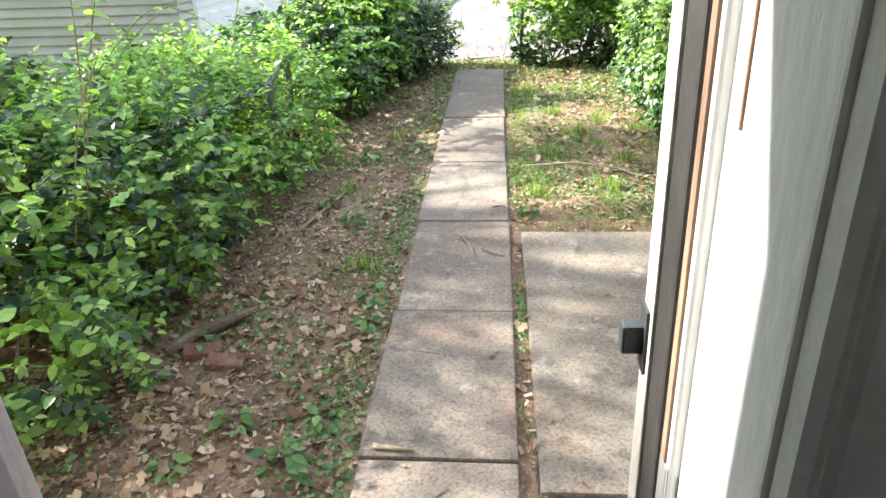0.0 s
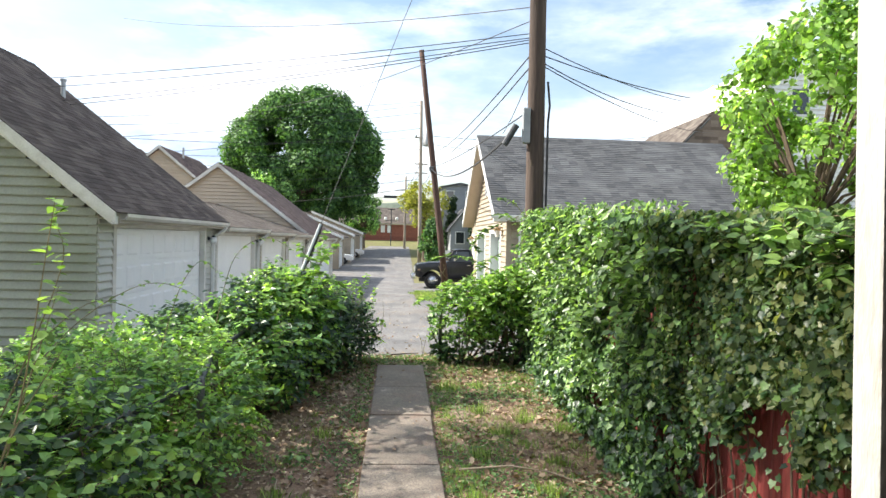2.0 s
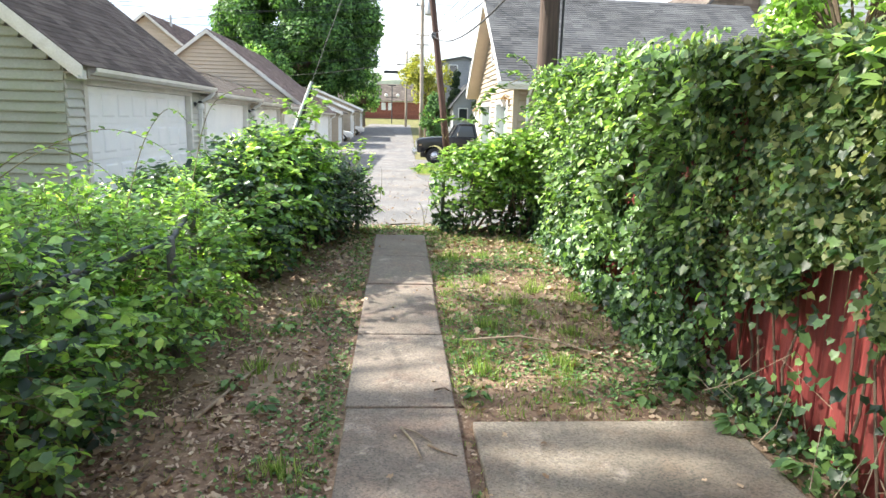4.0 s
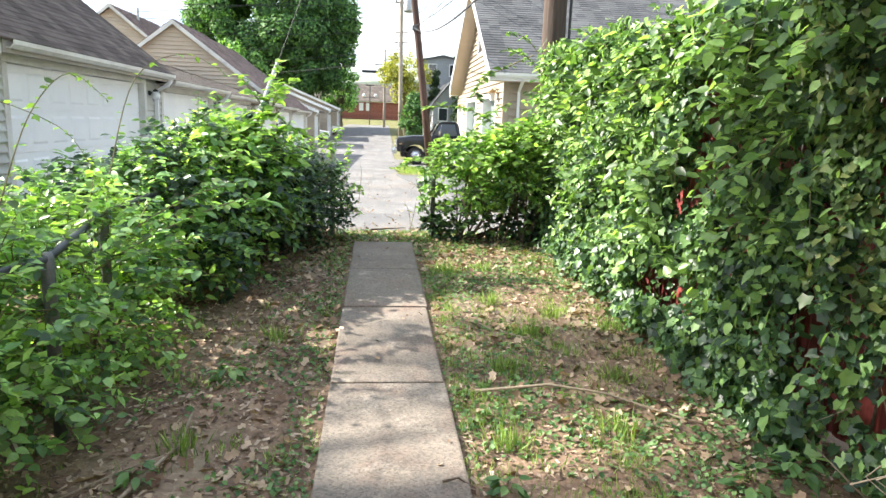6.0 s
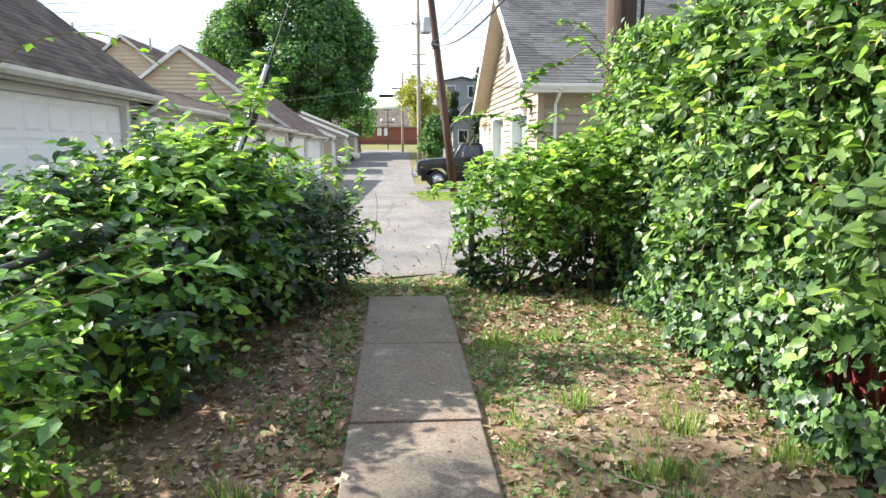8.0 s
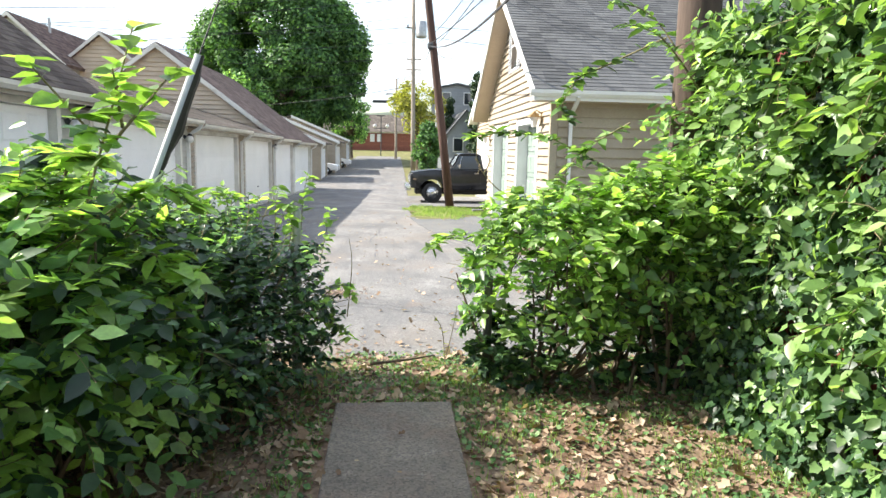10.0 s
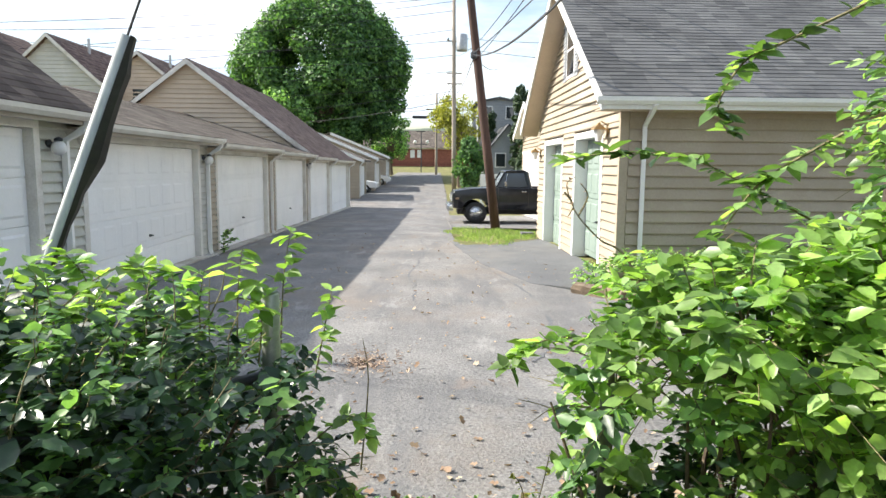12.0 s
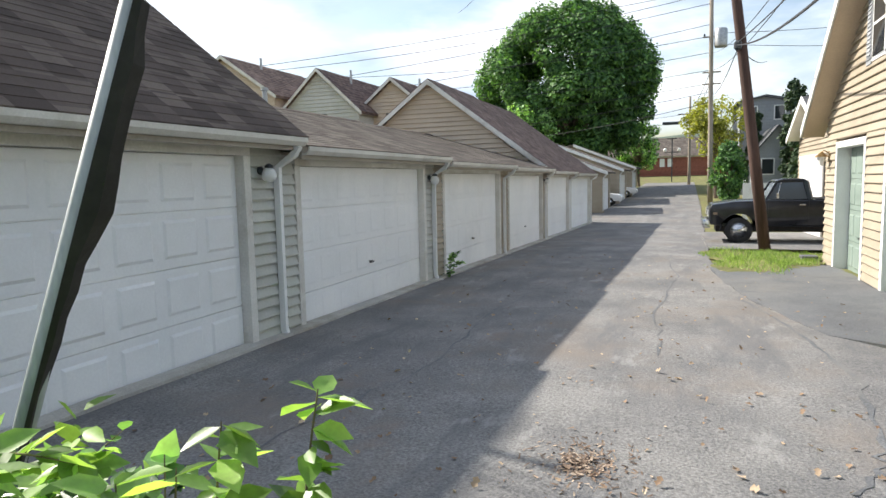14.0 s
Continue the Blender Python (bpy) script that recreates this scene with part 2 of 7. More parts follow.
MAT = dict(
    path=concrete_mat("path_concrete", (0.16, 0.135, 0.113), (0.23, 0.198, 0.168), (0.20, 0.148, 0.12), (0.34, 0.295, 0.25)),
    pad=concrete_mat("pad_concrete", (0.165, 0.145, 0.117), (0.24, 0.212, 0.175), (0.20, 0.155, 0.118), (0.34, 0.30, 0.255)),
    dirt=surface("bare_earth", (0.145, 0.092, 0.063), (0.28, 0.19, 0.132), 1.7, 34, 0.75, 0.95, 0, 0.9, stain=(0.26, 0.215, 0.15), spec=0.2),
    grass_ground=surface("rough_grass", (0.12, 0.13, 0.045), (0.24, 0.23, 0.095), 1.1, 22, 0.6, 0.95, 0, 0.6, stain=(0.17, 0.14, 0.08), spec=0.2),
    asphalt=surface("asphalt", (0.165, 0.162, 0.162), (0.26, 0.252, 0.243), 0.9, 46, 0.95, 0.9, 0, 1.0, stain=(0.19, 0.165, 0.145), spec=0.35),
    asphalt_new=surface("dark_asphalt", (0.12, 0.124, 0.132), (0.17, 0.174, 0.182), 0.8, 55, 0.75, 0.88, 0, 0.5, stain=(0.19, 0.185, 0.175), spec=0.35),
    cement=surface("pale_cement", (0.42, 0.40, 0.36), (0.56, 0.54, 0.49), 1.5, 60, 0.4, 0.9, 0, 0.3, stain=(0.3, 0.27, 0.22)),
    siding=surface("beige_vinyl_siding", (0.35, 0.292, 0.215), (0.41, 0.352, 0.27), 0.8, 30, 0.18, 0.6, 0, 0.08, vary=0.05, stain=(0.32, 0.265, 0.19)),
    siding_grey=surface("weathered_siding", (0.46, 0.455, 0.415), (0.55, 0.545, 0.50), 0.9, 30, 0.2, 0.6, 0, 0.08, vary=0.07, stain=(0.44, 0.45, 0.38)),
    # darker green-grey copy of the siding, with the near gable end's shade painted in
    siding_painted_shade=surface("painted_shade_siding", (0.27, 0.28, 0.225), (0.34, 0.35, 0.29), 0.9, 30, 0.2, 0.6, 0, 0.08, vary=0.07, stain=(0.25, 0.28, 0.19)),
    siding_tan=surface("tan_siding", (0.50, 0.40, 0.30), (0.58, 0.475, 0.36), 0.8, 30, 0.15, 0.6, 0, 0.08, vary=0.05),
    white_door=surface("white_door_paint", (0.82, 0.83, 0.83), (0.88, 0.88, 0.87), 0.9, 40, 0.08, 0.45, 0, 0.05, stain=(0.76, 0.765, 0.755), vary=0.03),
    green_door=surface("pale_green_paint", (0.20, 0.26, 0.225), (0.245, 0.305, 0.27), 0.9, 40, 0.14, 0.5, 0, 0.05),
    trim=surface("weathered_white_trim", (0.62, 0.60, 0.55), (0.74, 0.72, 0.67), 2.0, 40, 0.2, 0.6, 0, 0.1, stain=(0.42, 0.38, 0.32)),
    white=surface("white_trim", (0.76, 0.76, 0.74), (0.82, 0.82, 0.8), 2.0, 40, 0.12, 0.5, 0, 0.06),
    gutter=surface("cream_gutter", (0.60, 0.575, 0.52), (0.72, 0.70, 0.64), 1.6, 50, 0.2, 0.45, 0, 0.06, stain=(0.46, 0.43, 0.37)),
    soffit=surface("brown_fascia", (0.30, 0.265, 0.22), (0.40, 0.36, 0.30), 1.5, 40, 0.25, 0.7, 0, 0.1),
    shingle_brown=shingle_mat("brown_shingles", (0.075, 0.058, 0.05), (0.105, 0.082, 0.07), (0.15, 0.12, 0.10)),
    shingle_grey=shingle_mat("grey_shingles", (0.088, 0.091, 0.096), (0.112, 0.115, 0.12), (0.136, 0.139, 0.142), 0.28),
    shingle_red=shingle_mat("red_brown_shingles", (0.115, 0.08, 0.07), (0.16, 0.115, 0.10), (0.21, 0.15, 0.13)),
    shingle_tan=shingle_mat("tan_shingles", (0.085, 0.07, 0.06), (0.12, 0.102, 0.088), (0.155, 0.134, 0.115)),
    pole=surface("creosoted_pole", (0.050, 0.034, 0.027), (0.115, 0.080, 0.062), 3.0, 30, 0.6, 0.9, 0, 0.8, stretch=(1, 1, 0.08)),
    pole_red=surface("red_brown_pole", (0.055, 0.030, 0.023), (0.105, 0.060, 0.046), 3.0, 30, 0.5, 0.9, 0, 0.7, stretch=(1, 1, 0.08)),
    pole_pale=surface("grey_weathered_pole", (0.28, 0.235, 0.19), (0.40, 0.345, 0.28), 3.0, 30, 0.5, 0.9, 0, 0.7, stretch=(1, 1, 0.08)),
    red=surface("barn_red_paint", (0.20, 0.032, 0.030), (0.30, 0.055, 0.048), 2.6, 40, 0.5, 0.65, 0, 0.35, vary=0.16, stain=(0.17, 0.04, 0.035), stretch=(1, 1, 0.18)),
    brick=surface("red_brick", (0.26, 0.09, 0.06), (0.36, 0.14, 0.10), 4.0, 60, 0.5, 0.9, 0, 0.5, vary=0.15),
    old_brick=surface("muddy_old_brick", (0.10, 0.052, 0.038), (0.19, 0.095, 0.07), 9.0, 60, 0.6, 0.95, 0, 0.6, vary=0.2, stain=(0.20, 0.15, 0.11)),
    stone=surface("brown_stone", (0.17, 0.125, 0.085), (0.28, 0.215, 0.15), 4.0, 40, 0.5, 0.9, 0, 0.6, vary=0.2),
    metal=surface("galvanised_steel", (0.36, 0.37, 0.375), (0.48, 0.49, 0.49), 6, 60, 0.3, 0.45, 0.8, 0.1),
    guard=surface("grey_plastic_guard", (0.34, 0.37, 0.365), (0.46, 0.49, 0.48), 6, 60, 0.25, 0.55, 0, 0.1, stretch=(1, 1, 0.2)),
    old_metal=surface("dull_old_steel", (0.13, 0.135, 0.135), (0.21, 0.215, 0.21), 6, 60, 0.4, 0.6, 0.6, 0.1),
    dark_metal=surface("dark_painted_metal", (0.035, 0.04, 0.045), (0.07, 0.075, 0.08), 6, 60, 0.3, 0.5, 0.3, 0.1),
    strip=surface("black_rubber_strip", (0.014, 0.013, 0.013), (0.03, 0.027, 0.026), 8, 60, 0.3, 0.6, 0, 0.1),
    worn_wood=surface("worn_door_wood", (0.10, 0.05, 0.03), (0.24, 0.155, 0.105), 7, 50, 0.6, 0.8, 0, 0.5, stretch=(1, 1, 0.25), stain=(0.62, 0.58, 0.50)),
    jamb=surface("cracked_white_paint", (0.58, 0.59, 0.585), (0.70, 0.71, 0.70), 5, 60, 0.16, 0.5, 0, 0.25, stretch=(1, 1, 0.3)),
    jamb_grey=surface("grey_white_paint", (0.52, 0.54, 0.55), (0.62, 0.64, 0.65), 4, 60, 0.16, 0.5, 0, 0.2),
    frame_grey=surface("dark_grey_frame", (0.17, 0.18, 0.19), (0.24, 0.25, 0.26), 4, 60, 0.2, 0.5, 0, 0.2),
    outer_trim=surface("flaking_outer_paint", (0.37, 0.365, 0.345), (0.48, 0.475, 0.455), 9, 70, 0.3, 0.7, 0, 0.5, stretch=(1, 1, 0.3), stain=(0.36, 0.31, 0.26)),
    brass=surface("tarnished_brass", (0.30, 0.20, 0.09), (0.44, 0.31, 0.15), 8, 60, 0.3, 0.42, 0.9, 0.1),
    plaster=surface("room_plaster", (0.62, 0.60, 0.57), (0.70, 0.68, 0.64), 1.0, 40, 0.15, 0.9, 0, 0.1),
    floorboard=surface("brown_floor", (0.13, 0.075, 0.045), (0.22, 0.13, 0.08), 3.0, 40, 0.4, 0.6, 0, 0.2, stretch=(1, 0.1, 1)),
    black_paint=surface("black_car_paint", (0.016, 0.017, 0.021), (0.026, 0.027, 0.032), 2.0, 50, 0.2, 0.22, 0, 0.02, spec=0.6),
    white_paint=surface("white_car_paint", (0.76, 0.76, 0.76), (0.8, 0.8, 0.8), 2.0, 50, 0.05, 0.2, 0, 0.01),
    tyre=surface("tyre_rubber", (0.018, 0.018, 0.018), (0.035, 0.034, 0.033), 8, 70, 0.4, 0.85, 0, 0.3),
    chrome=surface("dull_chrome", (0.55, 0.56, 0.57), (0.66, 0.67, 0.68), 5, 60, 0.2, 0.22, 1.0, 0.05),
    glass=glass_mat("dark_window_glass"),
    clear_glass=clear_mat("clear_car_glass"),
    car_glass=glass_mat("tinted_car_glass", (0.10, 0.11, 0.115), 0.08),
    lamp_glass=surface("frosted_lamp_glass", (0.70, 0.70, 0.68), (0.78, 0.78, 0.76), 8, 60, 0.1, 0.3, 0, 0.02),
    bark=surface("brown_bark", (0.10, 0.07, 0.048), (0.20, 0.15, 0.11), 12, 60, 0.5, 0.95, 0, 0.8, stretch=(1, 1, 0.3)),
    twig=surface("green_brown_twig", (0.13, 0.11, 0.055), (0.24, 0.21, 0.11), 12, 60, 0.4, 0.9, 0, 0.4),
    dry_twig=surface("dry_grey_twig", (0.26, 0.20, 0.14), (0.40, 0.33, 0.24), 12, 60, 0.4, 0.95, 0, 0.4),
    wire=surface("black_cable", (0.018, 0.018, 0.02), (0.03, 0.03, 0.032), 8, 60, 0.2, 0.7, 0, 0.05),
    render_grey=surface("grey_house_cladding", (0.27, 0.285, 0.30), (0.34, 0.355, 0.37), 0.5, 10, 0.2, 0.8, 0, 0.1),
    far_hill=surface("wooded_hill", (0.07, 0.10, 0.075), (0.13, 0.16, 0.12), 0.03, 0.3, 0.5, 1.0, 0, 0.0),
    leaf_ivy=leaf_mat("ivy_leaf", (0.017, 0.043, 0.019), (0.066, 0.143, 0.054), (0.250, 0.411, 0.129), 0.28, 0.4),
    leaf_vine=leaf_mat("vine_leaf", (0.042, 0.080, 0.025), (0.159, 0.278, 0.085), (0.427, 0.618, 0.214), 0.46, 0.38),
    leaf_creeper=leaf_mat("bronzed_creeper_leaf", (0.047, 0.080, 0.029), (0.120, 0.190, 0.063), (0.301, 0.323, 0.122), 0.4),
    leaf_dark=leaf_mat("glossy_dark_leaf", (0.011, 0.033, 0.017), (0.036, 0.081, 0.038), (0.099, 0.194, 0.077), 0.28, 0.36),
    leaf_mid=leaf_mat("green_shrub_leaf", (0.046, 0.099, 0.041), (0.184, 0.350, 0.123), (0.480, 0.741, 0.263), 0.46, 0.38),
    leaf_light=leaf_mat("spring_green_leaf", (0.100, 0.167, 0.046), (0.265, 0.433, 0.114), (0.511, 0.727, 0.213), 0.5, 0.38),
    leaf_tree=leaf_mat("maple_crown_leaf", (0.030, 0.076, 0.026), (0.081, 0.188, 0.054), (0.197, 0.385, 0.095), 0.3, 0.65),
    leaf_yellow=leaf_mat("yellow_green_leaf", (0.160, 0.176, 0.032), (0.320, 0.330, 0.060), (0.484, 0.462, 0.099), 0.45, 0.6),
    leaf_cedar=leaf_mat("cedar_leaf", (0.019, 0.043, 0.019), (0.036, 0.072, 0.029), (0.066, 0.108, 0.036), 0.15, 0.7),
    leaf_dead=leaf_mat("dead_oak_leaf", (0.15, 0.085, 0.052), (0.33, 0.225, 0.15), (0.56, 0.43, 0.31), 0.15, 0.8),
    mulch=leaf_mat("bark_chips", (0.070, 0.045, 0.033), (0.25, 0.172, 0.122), (0.56, 0.44, 0.33), 0.02, 0.9),
    grass=leaf_mat("grass_blade", (0.110, 0.185, 0.048), (0.209, 0.327, 0.078), (0.395, 0.489, 0.189), 0.4, 0.6),
    weed=leaf_mat("clover_leaf", (0.067, 0.149, 0.056), (0.133, 0.251, 0.085), (0.229, 0.359, 0.141), 0.35, 0.6),
)


# ---- mesh helpers ----
class Shape:
    """Collects boxes, tubes and prisms into one mesh."""

    def __init__(self):
        self.v, self.f = [], []

    def add(self, verts, faces):
        k = len(self.v)
        self.v += [tuple(p) for p in verts]
        self.f += [tuple(i + k for i in f) for f in faces]
        return self

    def box(self, a, b, c=0.0):
        """A box from corner a to corner b with edges cut by c on the four long sides seen from x."""
        (x0, y0, z0), (x1, y1, z1) = a, b
        if c <= 0:
            v = [(x, y, z) for z in (z0, z1) for y in (y0, y1) for x in (x0, x1)]
            return self.add(v, [(0, 2, 3, 1), (4, 5, 7, 6), (0, 1, 5, 4), (2, 6, 7, 3), (0, 4, 6, 2), (1, 3, 7, 5)])
        bm = bmesh.new()
        bmesh.ops.create_cube(bm, size=1)
        for q in bm.verts:
            q.co = ((x0 + x1) / 2 + q.co.x * (x1 - x0), (y0 + y1) / 2 + q.co.y * (y1 - y0), (z0 + z1) / 2 + q.co.z * (z1 - z0))
        bmesh.ops.bevel(bm, geom=bm.edges[:], offset=c, segments=2, affect="EDGES", profile=0.6)
        bm.verts.index_update()
        self.add([q.co.copy() for q in bm.verts], [[q.index for q in f.verts] for f in bm.faces])
        bm.free()
        return self

    def prism(self, outline, axis, lo, hi):
        """An outline (pairs) drawn in the two axes besides axis, from lo to hi along it."""
        n = len(outline)

        def at(p, h):
            q = list(p)
            q.insert(axis, h)
            return tuple(q)

        v = [at(p, lo) for p in outline] + [at(p, hi) for p in outline]
        f = [tuple(range(n)), tuple(range(2 * n - 1, n - 1, -1))]
        f += [(i, i + n, (i + 1) % n + n, (i + 1) % n) for i in range(n)]
        return self.add(v, f)

    def tube(self, pts, radii, sides=8, caps=True):
        pts = [Vector(p) for p in pts]
        if not hasattr(radii, "__len__"):
            radii = [radii] * len(pts)
        rings = []
        for i, p in enumerate(pts):
            d = (pts[min(i + 1, len(pts) - 1)] - pts[max(i - 1, 0)]).normalized()
            u = d.orthogonal() if i == 0 else (u - d * u.dot(d))
            u.normalize()
            w = d.cross(u)
            rings.append([p + (u * math.cos(a) + w * math.sin(a)) * radii[i] for a in (2 * math.pi * k / sides for k in range(sides))])
        f = []
        for i in range(len(pts) - 1):
            for k in range(sides):
                a, b = i * sides + k, i * sides + (k + 1) % sides
                f.append((a, b, b + sides, a + sides))
        if caps:
            f += [tuple(range(sides - 1, -1, -1)), tuple((len(pts) - 1) * sides + k for k in range(sides))]
        return self.add([q for r in rings for q in r], f)

    def lathe(self, centre, profile, axis=2, sides=20):
        """Rings of (radius, height) turned about an axis."""
        v, f = [], []
        for r, h in profile:
            for k in range(sides):
                a = 2 * math.pi * k / sides
                q = [r * math.cos(a), r * math.sin(a)]
                q.insert(axis, h)
                v.append(Vector(centre) + Vector(q))
        for i in range(len(profile) - 1):
            for k in range(sides):
                a, b = i * sides + k, i * sides + (k + 1) % sides
                f.append((a, b, b + sides, a + sides))
        f += [tuple(range(sides - 1, -1, -1)), tuple((len(profile) - 1) * sides + k for k in range(sides))]
        return self.add(v, f)

    def mesh(self, name, material, smooth=False):
        me = bpy.data.meshes.new(name)
        me.from_pydata(self.v, [], self.f)
        me.materials.append(material)
        me.update()
        bm = bmesh.new()
        bm.from_mesh(me)
        bmesh.ops.recalc_face_normals(bm, faces=bm.faces[:])
        bm.to_mesh(me)
        bm.free()
        if smooth:
            me.polygons.foreach_set("use_smooth", [True] * len(me.polygons))
        return me


def thing(name, label, category, at=(0, 0, 0), group="", kind=""):
    ob = new(name)
    ob.empty_display_size = 0.1
    ob.location = at
    return tagged(ob, label, category, group, kind)


def part(name, data, material, parent, label="", smooth=False):
    """One mesh object under a thing or part, given in world metres."""
    me = data.mesh(name, material, smooth) if isinstance(data, Shape) else data
    ob = new(name, me)
    if parent:
        ob.parent = parent
        root, off = parent, Vector()
        while root:
            off += root.location
            root = root.parent
        ob.location = -off
    return tagged(ob, label) if label else ob


def solo(name, data, material, label, category, kind="", group="", smooth=False):
    me = data.mesh(name, material, smooth) if isinstance(data, Shape) else data
    return tagged(new(name, me), label, category, group, kind)


def gz(y):
    """Height of the ground along the alley."""
    return float(np.interp(y, [9.5, 45, 65, 99, 112, 130, 400], [0, -1.775, -1.85, -1.9, -1.4, -1.3, -1.3]))


# leaf outlines: x across, y along, z out; the last number lists are triangles
OVATE = (np.array([(0, 0, 0), (-.27, .30, .05), (-.24, .62, .03), (0, 1, -.10), (.24, .62, .03), (.27, .30, .05), (0, .45, -.04)], float),
         [(0, 6, 1), (1, 6, 2), (2, 6, 3), (3, 6, 4), (4, 6, 5), (5, 6, 0)])
LOBED = (np.array([(0, 0, 0), (-.40, -.10, .04), (-.43, .22, .02), (-.48, .50, .05), (-.27, .60, .0), (0, 1, -.10), (.27, .60, .0), (.48, .50, .05), (.43, .22, .02), (.40, -.10, .04), (0, .40, -.05)], float),
         [(0, 10, 1), (1, 10, 2), (2, 10, 3), (3, 10, 4), (4, 10, 5), (5, 10, 6), (6, 10, 7), (7, 10, 8), (8, 10, 9), (9, 10, 0)])
BLADE = (np.array([(-.03, 0, 0), (.03, 0, 0), (-.022, .55, .05), (.022, .55, .05), (0, 1, .22)], float), [(0, 1, 3), (0, 3, 2), (2, 3, 4)])
CURL = (np.array([(0, 0, 0), (-.34, .25, .12), (-.20, .5, .05), (-.36, .72, .16), (0, 1, .10), (.36, .72, .02), (.20, .5, .06), (.34, .25, .16), (0, .5, 0)], float),
        [(0, 8, 1), (1, 8, 2), (2, 8, 3), (3, 8, 4), (4, 8, 5), (5, 8, 6), (6, 8, 7), (7, 8, 0)])
CHIP = (np.array([(-.22, 0, 0), (.18, .05, .06), (.24, .9, .02), (-.14, 1, .08)], float), [(0, 1, 2), (0, 2, 3)])


def unit(a):
    return a / np.maximum(np.linalg.norm(a, axis=-1, keepdims=True), 1e-9)


def leaves(name, places, normals, along, sizes, outline, material, parent=None, width=1.0):
    """Many leaves in one mesh: each at its place, facing its normal, its tip along the given way."""
    tpl, tris = outline
    n = unit(np.asarray(normals, float))
    d = np.asarray(along, float)
    d = unit(d - n * (d * n).sum(1, keepdims=True))
    s = np.cross(d, n)
    size = np.asarray(sizes, float).reshape(-1, 1, 1)
    v = np.asarray(places, float)[:, None] + size * (tpl[None, :, :1] * width * s[:, None] + tpl[None, :, 1:2] * d[:, None] + tpl[None, :, 2:] * n[:, None])
    k, m = len(v), len(tpl)
    f = (np.arange(k)[:, None, None] * m + np.array(tris)[None]).reshape(-1)
    me = bpy.data.meshes.new(name)
    me.vertices.add(k * m)
    me.vertices.foreach_set("co", v.astype(np.float32).ravel())
    me.loops.add(len(f))
    me.loops.foreach_set("vertex_index", f.astype(np.int32))
    me.polygons.add(len(f) // 3)
    me.polygons.foreach_set("loop_start", np.arange(0, len(f), 3, dtype=np.int32))
    me.polygons.foreach_set("loop_total", np.full(len(f) // 3, 3, np.int32))
    me.polygons.foreach_set("use_smooth", [True] * (len(f) // 3))
    me.materials.append(material)
    me.update(calc_edges=True)
    return tagged(part(name, me, material, parent), kind="stuff") if parent else new(name, me)


def sprays(rng, starts, ways, lengths, count, size, droop=0.35):
    """Leafy twigs: returns places, normals, tips, sizes of the leaves and the twigs' lines."""
    P, N, D, S, lines = [], [], [], [], []
    for s, w, ln in zip(starts, ways, lengths):
        w = Vector(w).normalized()
        side = w.cross(Vector((0, 0, 1)))
        side = side.normalized() if side.length > 0.05 else Vector((1, 0, 0))
        bend = Vector((rng.normal(0, .15), rng.normal(0, .15), -droop * rng.uniform(.3, 1.2)))
        pts = [Vector(s) + w * ln * t + bend * ln * t * t for t in (0, .35, .7, 1.0)]
        lines.append(pts)
        for i in range(count):
            t = (i + rng.uniform(.2, .8)) / count
            t = .12 + .88 * t
            c = Vector(s) + w * ln * t + bend * ln * t * t
            sg = 1 if i % 2 else -1
            d = side * sg * rng.uniform(.5, 1.1) + w * rng.uniform(.3, .9) + Vector((rng.normal(0, .25), rng.normal(0, .25), rng.normal(-.15, .25)))
            nn = Vector((0, 0, 1)) * rng.uniform(.5, 1.2) + w * rng.uniform(0, .7) + Vector((rng.normal(0, .45), rng.normal(0, .45), rng.normal(0, .25)))
            P.append(c); N.append(nn); D.append(d); S.append(size * rng.uniform(.55, 1.25) * (1 - .25 * abs(t - .5)))
    return np.array([tuple(p) for p in P]), np.array([tuple(p) for p in N]), np.array([tuple(p) for p in D]), np.array(S), lines


# ---- ground, alley, garden floor ----
rng = np.random.default_rng(7)
ys = [-60, -20, 0, 5, 9.5] + [9.5 + 1.775 * i for i in range(1, 21)] + [50, 55, 60, 65, 75, 85, 99, 105, 112, 120, 130, 170, 230, 300, 400]
sh = Shape()
xs = [-300, -120, -60, -30, -15, -8, 0, 8, 15, 30, 60, 120, 300]
sh.add([(x, y, gz(y) - 0.03) for y in ys for x in xs], [(j * len(xs) + i, j * len(xs) + i + 1, (j + 1) * len(xs) + i + 1, (j + 1) * len(xs) + i) for j in range(len(ys) - 1) for i in range(len(xs) - 1)])
solo("ground", sh, MAT["grass_ground"], "rough grass ground running to the horizon", "ground", "structure")


def strip(name, left, right, y0, y1, lift, step=0.8, wob=0.0, seed=1):
    """A sheet along the alley between two edge lines x(y), laid on the ground."""
    r = np.random.default_rng(seed)
    s = Shape()
    n = max(2, int((y1 - y0) / step))
    rows = []
    for i in range(n + 1):
        y = y0 + (y1 - y0) * i / n
        a, b = left(y) + r.normal(0, wob), right(y) + r.normal(0, wob)
        rows.append([(a + (b - a) * k / 6, y, gz(y) + lift) for k in range(7)])
    for row in rows:
        s.v += row
    for i in range(n):
        for k in range(6):
            s.f.append((i * 7 + k, i * 7 + k + 1, i * 7 + k + 8, i * 7 + k + 7))
    # the edge has a thickness
    m = len(s.v)
    s.v += [(x, y, z - 0.05) for row in rows for x, y, z in (row[0], row[-1])]
    for i in range(n):
        s.f.append((i * 7, (i + 1) * 7, m + 2 * i + 2, m + 2 * i))
        s.f.append((i * 7 + 6, m + 2 * i + 1, m + 2 * i + 3, (i + 1) * 7 + 6))
    return s


